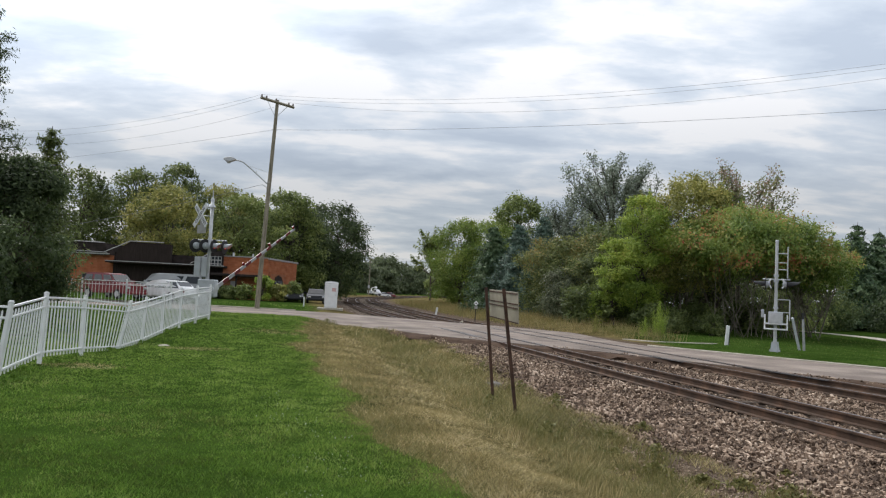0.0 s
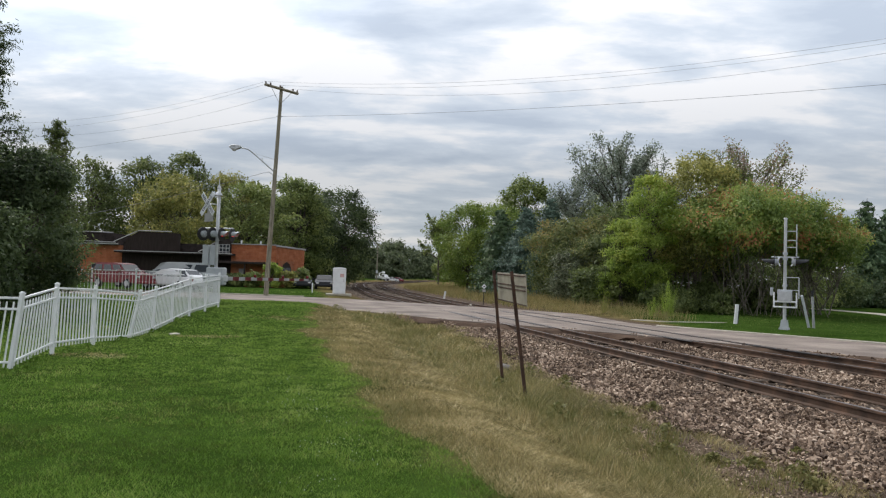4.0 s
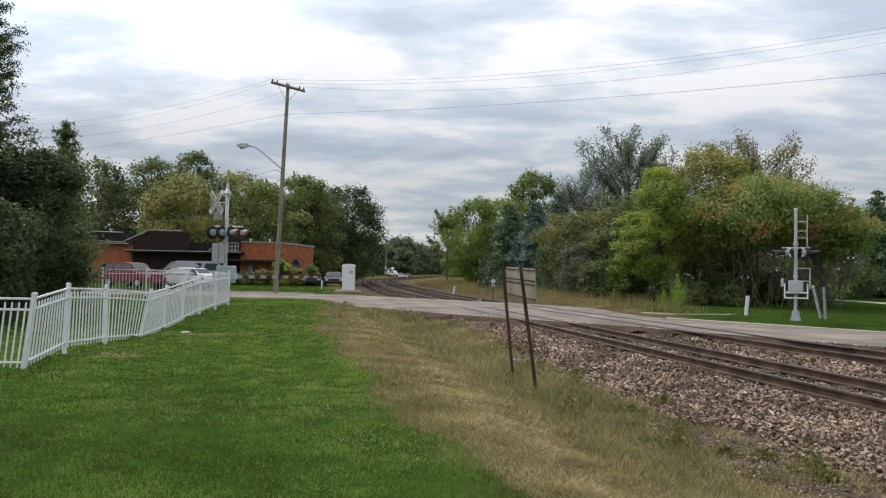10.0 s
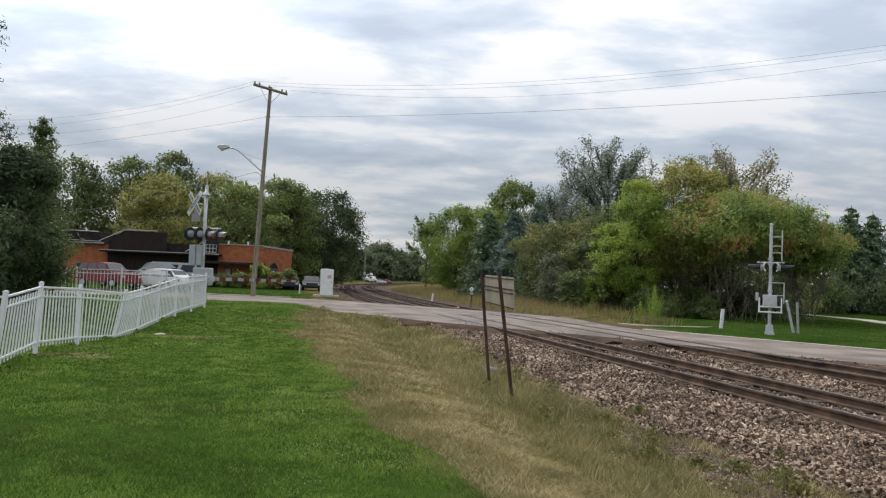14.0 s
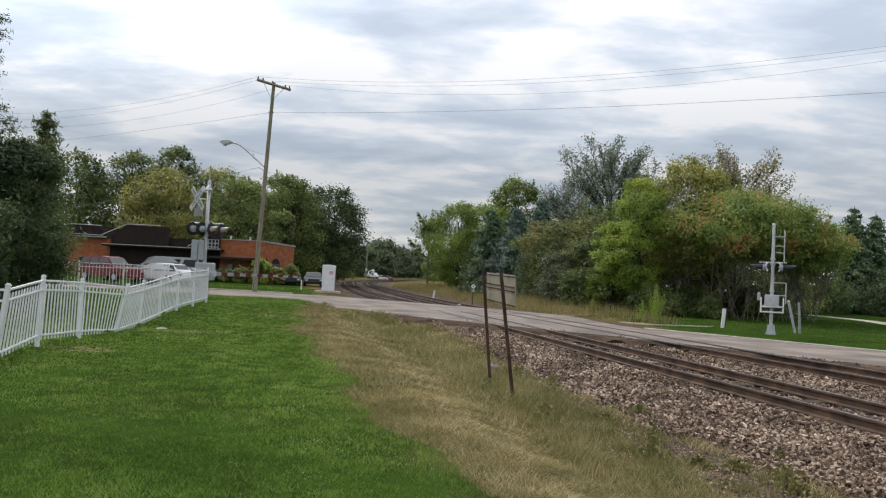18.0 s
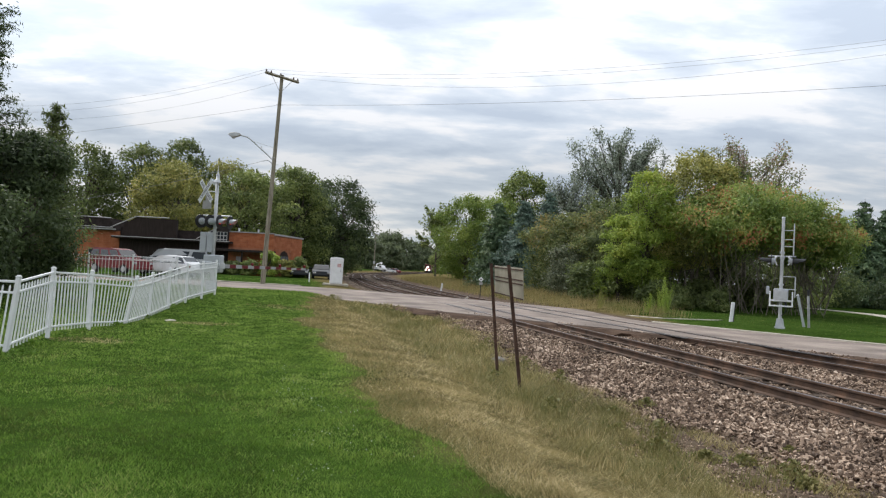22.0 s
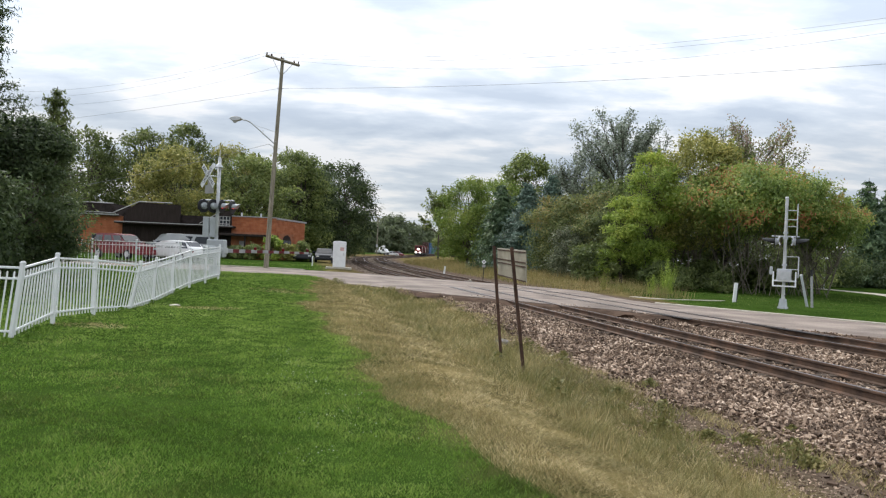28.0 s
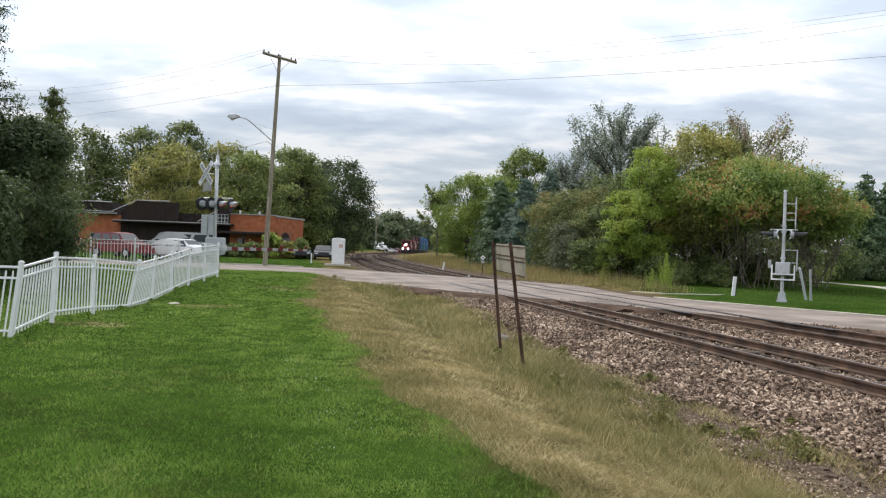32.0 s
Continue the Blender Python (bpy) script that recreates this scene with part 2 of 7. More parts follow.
def near_line(line, x, y):
    """Signed distance to the right of a line, for arrays of x and y, and the height there."""
    keep = (line[:, 1] < y.max() + 40) & (line[:, 1] > y.min() - 40)
    line = line[keep] if keep.sum() > 1 else line
    best = np.full(x.shape, 1e9)
    sgn, hz = np.zeros(x.shape), np.zeros(x.shape)
    for a, b in zip(line[:-1], line[1:]):
        d = b[:2] - a[:2]
        L = d @ d
        t = np.clip(((x - a[0]) * d[0] + (y - a[1]) * d[1]) / L, 0, 1)
        ex, ey = x - a[0] - t * d[0], y - a[1] - t * d[1]
        q = ex * ex + ey * ey
        w = q < best
        best = np.where(w, q, best)
        sgn = np.where(w, np.sign(ex * d[1] - ey * d[0]), sgn)
        hz = np.where(w, a[2] + t * (b[2] - a[2]), hz)
    return np.sqrt(best) * sgn, hz


def sstep(a, b, x):
    t = np.clip((x - a) / (b - a), 0, 1)
    return t * t * (3 - 2 * t)


coarse1, coarse2, coarse_r = t1[::3], t2[::3], road_line[::3]
road_len = np.concatenate([[0], np.cumsum(np.linalg.norm(np.diff(road_line[:, :2], axis=0), axis=1))])


def road_half(s, side=-1):
    """Half the road's width at a length s, on the left (side < 0) or right of its middle line."""
    a = np.interp(s, [p[0] for p in ROAD_HALF], [p[1] for p in ROAD_HALF])
    b = np.interp(s, [p[0] for p in ROAD_RIGHT], [p[1] for p in ROAD_RIGHT])
    return np.where(np.asarray(side) < 0, a, b)


def ground_z(x, y, detail=True):
    """Height of the ground over the rail tops at the crossing."""
    x, y = np.atleast_1d(np.asarray(x, float)), np.atleast_1d(np.asarray(y, float))
    s1, _ = near_line(coarse1, x, y)
    s2, _ = near_line(coarse2, x, y)
    rd, rz = near_line(coarse_r, x, y)
    lawn = np.interp(y, [-60, 8, 20, 25, 29, 40, 60, 100], [0.16, 0.16, 0.13, 0.33, 0.47, 0.42, 0.4, 0.35])
    lawn = 0.15 + (lawn - 0.15) * sstep(-3.0, -6.5, x)
    right = np.interp(y, [-40, 20, 40, 120], [0.1, 0.1, 0.12, 0.3])
    dip = -0.36
    z = lawn + (dip - lawn) * sstep(-8.2, -4.9, s1)
    z = np.where(s1 > -4.9, dip + (-0.25 - dip) * sstep(-4.4, -2.4, s1), z)
    z = np.where(s2 > 2.4, -0.25 + (right + 0.25) * sstep(2.4, 5.5, s2), z)
    far = sstep(46, 52, y)
    z = z * (1 - far) + far * np.where(s2 > 0, -0.22 + 0.5 * sstep(2.0, 7, s2), -0.22 + 0.62 * sstep(2.0, 5.5, -s1))
    z = z + np.where((np.abs(x) < 40) & (y < 48), 0.02 * np.sin(1.3 * x + 0.4 * y) * np.sin(0.9 * y - 0.3 * x), 0)
    half = road_half(np.interp(y, road_line[:, 1], road_len), rd)
    on_bed = (s1 > -2.6) & (s2 < 2.4)
    near_road = 1 - sstep(0.0, np.where(on_bed, 0.7, 3.4), np.abs(rd) - half)
    z = z * (1 - near_road) + (rz - 0.06) * near_road
    return z


def gz(x, y):
    return float(ground_z(x, y)[0])

# ---- surfaces ----
M_ASPHALT = ramp_mat("worn_asphalt", [(0.28, (0.098, 0.076, 0.063)), (0.5, (0.185, 0.147, 0.122)), (0.7, (0.28, 0.228, 0.192))], scale=0.5, detail=8, rough=0.9, bump=0.25, fine=90)
M_PATCH = tone("dark_asphalt_patch", (0.075, 0.050, 0.036), 0.5, scale=1.2, rough=1.0, spec=0.05, bump=0.3)
M_CONCRETE = tone("kerb_concrete", (0.40, 0.365, 0.30), 0.28, scale=1.3, rough=0.85, bump=0.15)
M_RUST = ramp_mat("rusty_rail_steel", [(0.3, (0.040, 0.024, 0.016)), (0.55, (0.088, 0.052, 0.034)), (0.8, (0.165, 0.092, 0.056))], scale=2.5, rough=0.75, bump=0.2, fine=50, spec=0.3)
M_RAILTOP = tone("worn_rail_top", (0.16, 0.14, 0.15), 0.25, scale=3, rough=0.38, metal=0.85, bump=0.05)
M_TIE = ramp_mat("creosoted_wood", [(0.3, (0.03, 0.023, 0.018)), (0.6, (0.08, 0.062, 0.05)), (0.8, (0.13, 0.105, 0.085))], scale=3, rough=1.0, stretch=(1, 8, 8), obj_rand=0.3, spec=0.05)
STONE_STOPS = [(0.14, (0.056, 0.034, 0.021)), (0.38, (0.117, 0.076, 0.050)), (0.6, (0.222, 0.154, 0.107)), (0.82, (0.396, 0.292, 0.212)), (0.97, (0.582, 0.459, 0.354))]
M_STONE = ramp_mat("ballast_stone", STONE_STOPS, scale=0.7, detail=3, rough=0.85, bump=0.25, fine=30, island=0.85)
M_STONE_ONE = ramp_mat("loose_ballast_stone", STONE_STOPS, scale=0.7, detail=3, rough=0.85, bump=0.25, fine=30, obj_rand=0.8)
M_GRASS = leaf_mat("lawn_grass", [(0.26, (0.079, 0.147, 0.021)), (0.48, (0.128, 0.227, 0.035)), (0.68, (0.203, 0.312, 0.057)), (0.88, (0.385, 0.412, 0.140))], see=0.3, wave=0.7, spec=0.08, each=0.5)
# lush lawn clumps; on the far lawn it stands in for tree shade
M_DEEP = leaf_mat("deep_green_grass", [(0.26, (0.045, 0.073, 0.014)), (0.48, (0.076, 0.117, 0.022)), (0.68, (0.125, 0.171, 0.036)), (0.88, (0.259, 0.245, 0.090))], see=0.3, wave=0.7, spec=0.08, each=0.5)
M_GRASS_LIGHT = leaf_mat("pale_lawn_grass", [(0.2, (0.105, 0.175, 0.028)), (0.5, (0.195, 0.295, 0.052)), (0.75, (0.29, 0.385, 0.088)), (0.93, (0.44, 0.47, 0.19))], see=0.3, wave=0.9, spec=0.08, each=0.5)
M_DRY = leaf_mat("dry_grass", [(0.18, (0.105, 0.098, 0.038)), (0.4, (0.265, 0.22, 0.095)), (0.62, (0.45, 0.365, 0.18)), (0.85, (0.70, 0.58, 0.35))], see=0.3, wave=0.9, spec=0.08, each=0.5)
M_TALL = leaf_mat("tall_brown_grass", [(0.15, (0.11, 0.115, 0.035)), (0.4, (0.215, 0.195, 0.068)), (0.65, (0.32, 0.25, 0.11)), (0.9, (0.47, 0.36, 0.19))], see=0.25, wave=0.25)
M_WEED = leaf_mat("weedy_grass", [(0.2, (0.098, 0.112, 0.032)), (0.5, (0.200, 0.190, 0.064)), (0.75, (0.32, 0.270, 0.110)), (0.92, (0.46, 0.37, 0.18))], see=0.25, wave=0.6, each=0.5)
M_CLOVER = tone("clover_white", (0.62, 0.64, 0.56), 0.2, rough=0.9, bump=0.0)
M_WHITE = tone("white_paint", (0.74, 0.745, 0.75), 0.07, scale=3, rough=0.45, bump=0.05)
M_BLACK = tone("black_paint", (0.018, 0.018, 0.02), 0.3, rough=0.5, bump=0.05)


def ground_material():
    m = bpy.data.materials.new("ground_cover")
    m.use_nodes = True
    nt = m.node_tree
    n, l = nt.nodes.new, nt.links.new
    p = nt.nodes["Principled BSDF"]
    p.inputs["Roughness"].default_value, p.inputs["Specular IOR Level"].default_value = 1.0, 0.0
    co = n("ShaderNodeTexCoord")

    def noise_ramp(scale, stops, detail=6):
        a, r = n("ShaderNodeTexNoise"), n("ShaderNodeValToRGB")
        a.inputs["Scale"].default_value, a.inputs["Detail"].default_value, a.inputs["Roughness"].default_value = scale, detail, 0.65
        l(co.outputs["Object"], a.inputs["Vector"])
        els = r.color_ramp.elements
        while len(els) < len(stops):
            els.new(0.5)
        for e, (pos, c) in zip(els, stops):
            e.position, e.color = pos, (*c, 1)
        l(a.outputs["Fac"], r.inputs[0])
        return r.outputs[0], a.outputs["Fac"]

    # lawn and dry colours darkened, to stand for shade between the blades
    lawn, lf = noise_ramp(0.8, [(0.3, (0.020, 0.040, 0.007)), (0.48, (0.029, 0.056, 0.010)), (0.62, (0.042, 0.074, 0.014)), (0.78, (0.085, 0.10, 0.034))], 12)
    dry, df = noise_ramp(0.7, [(0.28, (0.035, 0.033, 0.013)), (0.45, (0.085, 0.070, 0.030)), (0.6, (0.17, 0.135, 0.060)), (0.8, (0.30, 0.24, 0.12))], 12)
    dirt, gf = noise_ramp(9.0, [(0.3, (0.048, 0.034, 0.025)), (0.5, (0.098, 0.073, 0.055)), (0.72, (0.185, 0.148, 0.116))], 10)
    last = lawn
    for name, colour in (("dry", dry), ("stony", dirt)):
        at, mx, ns = n("ShaderNodeAttribute"), n("ShaderNodeMix"), n("ShaderNodeMath")
        at.attribute_name = name
        mx.data_type = "RGBA"
        ns.operation = "ADD"
        ns.use_clamp = True
        jit = n("ShaderNodeMapRange")
        jit.inputs["To Min"].default_value, jit.inputs["To Max"].default_value = -0.5, 0.5
        l(df, jit.inputs["Value"])
        k = n("ShaderNodeMath"); k.operation = "MULTIPLY"
        # the edge wanders, but neither side is crossed far from it
        edge = n("ShaderNodeMath"); edge.operation = "PINGPONG"; edge.inputs[1].default_value = 0.5
        l(at.outputs["Fac"], edge.inputs[0])
        l(edge.outputs[0], k.inputs[0]); l(jit.outputs[0], k.inputs[1])
        k2 = n("ShaderNodeMath"); k2.operation = "MULTIPLY"; k2.inputs[1].default_value = 2.5
        l(k.outputs[0], k2.inputs[0])
        l(at.outputs["Fac"], ns.inputs[0]); l(k2.outputs[0], ns.inputs[1])
        l(ns.outputs[0], mx.inputs["Factor"]); l(last, mx.inputs["A"]); l(colour, mx.inputs["B"])
        last = mx.outputs["Result"]
    l(last, p.inputs["Base Color"])
    b = n("ShaderNodeBump")
    b.inputs["Strength"].default_value, b.inputs["Distance"].default_value = 0.6, 0.05
    l(gf, b.inputs["Height"]); l(b.outputs[0], p.inputs["Normal"])
    return m


M_ROCK = tone("grey_field_stone", (0.17, 0.155, 0.14), 0.3, scale=5, rough=0.9, bump=0.3)
M_GROUND = ground_material()


# ---- ground: one sheet to the horizon ----
def zones(x, y):
    """How dry and how stony the ground is."""
    s1, _ = near_line(coarse1, x, y)
    s2, _ = near_line(coarse2, x, y)
    rd, _ = near_line(coarse_r, x, y)
    wob = 0.16 * np.sin(y * 1.1 + 0.7 * np.sin(y * 0.23)) + 0.12 * np.sin(y * 2.7 + 1) - 0.5 * np.exp(-((y - 21) / 2.2) ** 2) + np.interp(y, [5.2, 5.8, 7, 8.4, 10, 12.8, 16, 30, 33], [0.42, 0.3, -0.02, -0.06, -0.18, -0.3, -0.42, -0.5, 0])
    dry = sstep(-8.75 + wob, -8.05 + wob, s1)
    dry = np.where(y > 46, sstep(-7.5, -5.5, s1) * (1 - sstep(8, 14, s2)), dry)
    gone = sstep(30, 36, y) * (1 - sstep(40, 47, y)) * (s1 < 0) * 0.25
    dry = np.clip(dry - gone, 0, 1)
    edge = rd - road_half(np.interp(y, road_line[:, 1], road_len), 1)
    back = sstep(0.2, 1.2, edge) * (rd > 0) * sstep(1.2, 2.4, s2)
    lane = sstep(12.0, 10.6, x) * sstep(31.5, 34, y)
    dry = np.where(back > 0, dry * (1 - back) + back * lane, dry)
    shift = 1.35 * sstep(18, 26, y)
    stony = sstep(-5.0 + shift, -4.2 + shift, s1) * sstep(4.4, 3.4, s2)
    return dry, stony


def spaced(edges, fine, grow):
    """Grid lines: fine steps between the edges, growing outwards."""
    lo, hi, a, b = edges
    out = list(np.arange(lo, hi, fine))
    d, v = fine, lo
    while v > a:
        d *= grow
        v -= d
        out.insert(0, v)
    d, v = fine, out[-1]
    while v < b:
        d *= grow
        v += d
        out.append(v)
    return np.array(out)


def build_ground():
    xs, ys = spaced((-13, 20, -1500, 1500), 0.4, 1.13), spaced((3, 50, -300, 2600), 0.4, 1.1)
    X, Y = np.meshgrid(xs, ys)
    x, y = X.ravel(), Y.ravel()
    z = ground_z(x, y)
    rd, rz = near_line(coarse_r, x, y)
    hw = road_half(np.interp(y, road_line[:, 1], road_len), rd)
    z = np.where(np.abs(rd) < hw + 0.3, np.minimum(z, rz - 0.05), z)
    dry, stony = zones(x, y)
    idx = np.arange(x.size).reshape(X.shape)
    f = np.stack([idx[:-1, :-1], idx[:-1, 1:], idx[1:, 1:], idx[1:, :-1]], -1).reshape(-1, 4)
    me = np_mesh("ground", np.stack([x, y, z], 1), f, [M_GROUND], smooth=True)
    for name, v in (("dry", dry), ("stony", stony)):
        me.attributes.new(name, "FLOAT", "POINT").data.foreach_set("value", v.astype(np.float32))
    tagged(new("ground", me), "mown lawn, dry grass verge and stony railway bed", "ground", kind="structure")


build_ground()


# ---- road over the crossing, kerbs, footpath ----
def build_road():
    left, right = road_half(road_len, -1), road_half(road_len, 1)
    g = np.gradient(road_line[:, :2], axis=0)
    g /= np.linalg.norm(g, axis=1, keepdims=True)
    nn = len(road_line)
    cols = np.linspace(-1, 1, 9)
    v = np.zeros((nn, len(cols), 3))
    for j, c in enumerate(cols):
        hw = left if c < 0 else right
        v[:, j, 0] = road_line[:, 0] + g[:, 1] * c * hw
        v[:, j, 1] = road_line[:, 1] - g[:, 0] * c * hw
        v[:, j, 2] = road_line[:, 2] - 0.012 - 0.05 * c * c * np.interp(road_len, [0, 45, 55, 80, 90], [1, 1, 0.1, 0.1, 1])
    skirt = v[:, [0, -1]].copy()
    skirt[:, :, 2] -= 0.35
    v = np.concatenate([skirt[:, :1], v, skirt[:, 1:]], 1)
    k = v.shape[1]
    idx = np.arange(nn * k).reshape(nn, k)
    f = np.stack([idx[:-1, :-1], idx[:-1, 1:], idx[1:, 1:], idx[1:, :-1]], -1).reshape(-1, 4)
    road = tagged(new("road", np_mesh("road", v.reshape(-1, 3), f, [M_ASPHALT])), "worn grey asphalt road over a railway crossing", "road", kind="structure")
    # black strips stand in for the shaded gaps where the flanges run
    for line in (t1, t2):
        for off in (-0.86, -0.62, 0.62, 0.86):
            o = offset_line(line, off)
            rd, rz = near_line(road_line, o[:, 0], o[:, 1])
            sfar = o[:, 1] > 15
            o = o[(np.abs(rd) < 5.2) & sfar]
            o[:, 2] = -0.008
            if len(o) > 2:
                me = sweep(smooth_line([tuple(p) for p in o], 0.6), [(-0.055, -0.02), (0.055, -0.02), (0.055, 0.0), (-0.055, 0.0)], "flangeway", [M_BLACK])
                mesh_part("flangeway", me, road, "black rubber flangeway seam")
    # kerbs
    for side, lo, hi in ((1, -50, 60.8), (1, 84, 400), (-1, 88, 400)):
        sel = (road_len > lo) & (road_len < hi)
        ln = road_line[sel].copy()
        off = (right if side > 0 else left)[sel] * side
        gg = g[sel]
        ln[:, 0] += gg[:, 1] * off
        ln[:, 1] -= gg[:, 0] * off
        ln[:, 2] -= 0.06
        a = 0.0 if side > 0 else -0.18
        me = sweep(ln, [(a, -0.2), (a + 0.16, -0.2), (a + 0.16, 0.075), (a + 0.145, 0.09), (a + 0.02, 0.09), (a, 0.07)], "kerb", [M_CONCRETE])
        tagged(new("kerb", me), "pale concrete road kerb", "kerb", kind="structure")


build_road()


def path_strip(name, pts, half, label, up=0.04):
    line = smooth_line([(x, y, gz(x, y) + up) for x, y in pts], 1.0)
    line[:, 2] = ground_z(line[:, 0], line[:, 1]) + up
    me = sweep(line, [(-half, -0.2), (half, -0.2), (half, 0.0), (-half, 0.0)], name, [M_CONCRETE])
    tagged(new(name, me), label, "footpath", kind="structure")


path_strip("pavement", [(29.6, 66), (30.7, 61), (31.0, 55), (31.0, 50), (30.8, 42), (30, 34)], 0.7, "pale concrete footpath across a lawn")

path_strip("pavement", [(10.6, 39.4), (12.4, 37.0), (14.0, 35.5)], 0.22, "pale overgrown strip of concrete footpath", 0.03)


# ---- railway ----
def rail_profile():
    return [(-0.075, -0.185), (0.075, -0.185), (0.075, -0.17), (0.012, -0.145), (0.012, -0.05), (0.037, -0.04), (0.037, -0.008), (0.028, 0.0), (-0.028, 0.0), (-0.037, -0.008), (-0.037, -0.04), (-0.012, -0.05), (-0.012, -0.145), (-0.075, -0.17)]


def build_rails():
    for line in (t1, t2):
        fine = smooth_line([tuple(p) for p in line[::2]], 1.0)
        for off in (-0.753, 0.753):
            o = offset_line(fine, off)
            r = tagged(new("rail", sweep(o, rail_profile(), "rail", [M_RUST])), "rusty brown steel railway rail", "rail", "rails of the two tracks", "structure")
            mesh_part("running_surface", sweep(o, [(-0.026, 0.0), (0.026, 0.0), (0.026, 0.003), (-0.026, 0.003)], "running_surface", [M_RAILTOP]), r, "worn shiny rail head")


build_rails()


def build_ties():
    bm = boxed(-1.3, 1.3, -0.115, 0.115, -0.2, 0.0, 0.012)
    me = bpy.data.meshes.new("sleeper")
    bm.to_mesh(me)
    bm.free()
    me.materials.append(M_TIE)
    far_v, far_f, nv = [], [], 0
    cube = np.array([(x, y, z) for z in (-0.2, 0) for y in (-0.115, 0.115) for x in (-1.3, 1.3)])
    quads = np.array([(0, 2, 3, 1), (4, 5, 7, 6), (0, 1, 5, 4), (2, 6, 7, 3), (0, 4, 6, 2), (1, 3, 7, 5)])
    for k, line in enumerate((t1, t2)):
        bed = thing("railway_track_bed", pose(0, 0, 0), "dark creosoted wooden sleepers bedded in ballast", "railway track", kind="structure")
        fine = smooth_line([tuple(p) for p in line[::2]], 0.5)
        g = np.gradient(fine[:, :2], axis=0)
        rd, _ = near_line(coarse_r, fine[:, 0], fine[:, 1])
        acc, last = 0.0, fine[0]
        for p, d, r in zip(fine, g, rd):
            acc += np.linalg.norm(p[:2] - last[:2])
            last = p
            if acc < 0.55 or p[1] < 4 or p[1] > 330 or abs(r) < 5.0:
                continue
            acc = 0.0
            m = pose(p[0], p[1], -0.186 + random.uniform(-0.012, 0.008), 0, 0, math.degrees(math.atan2(-d[0], d[1])) + random.uniform(-1.5, 1.5))
            if p[1] < 60:
                mesh_part("sleeper", me, bed, m=m)
            else:
                far_v.append(cube @ np.array(m.to_3x3()).T + np.array(m.translation))
                far_f.append(quads + nv)
                nv += 8
        if far_v:
            ob = mesh_part("distant_sleepers", np_mesh("distant_sleepers", np.concatenate(far_v), np.concatenate(far_f), [M_TIE]), bed, "sleepers of the far track")
            tagged(ob, kind="stuff")
            far_v, far_f, nv = [], [], 0


build_ties()


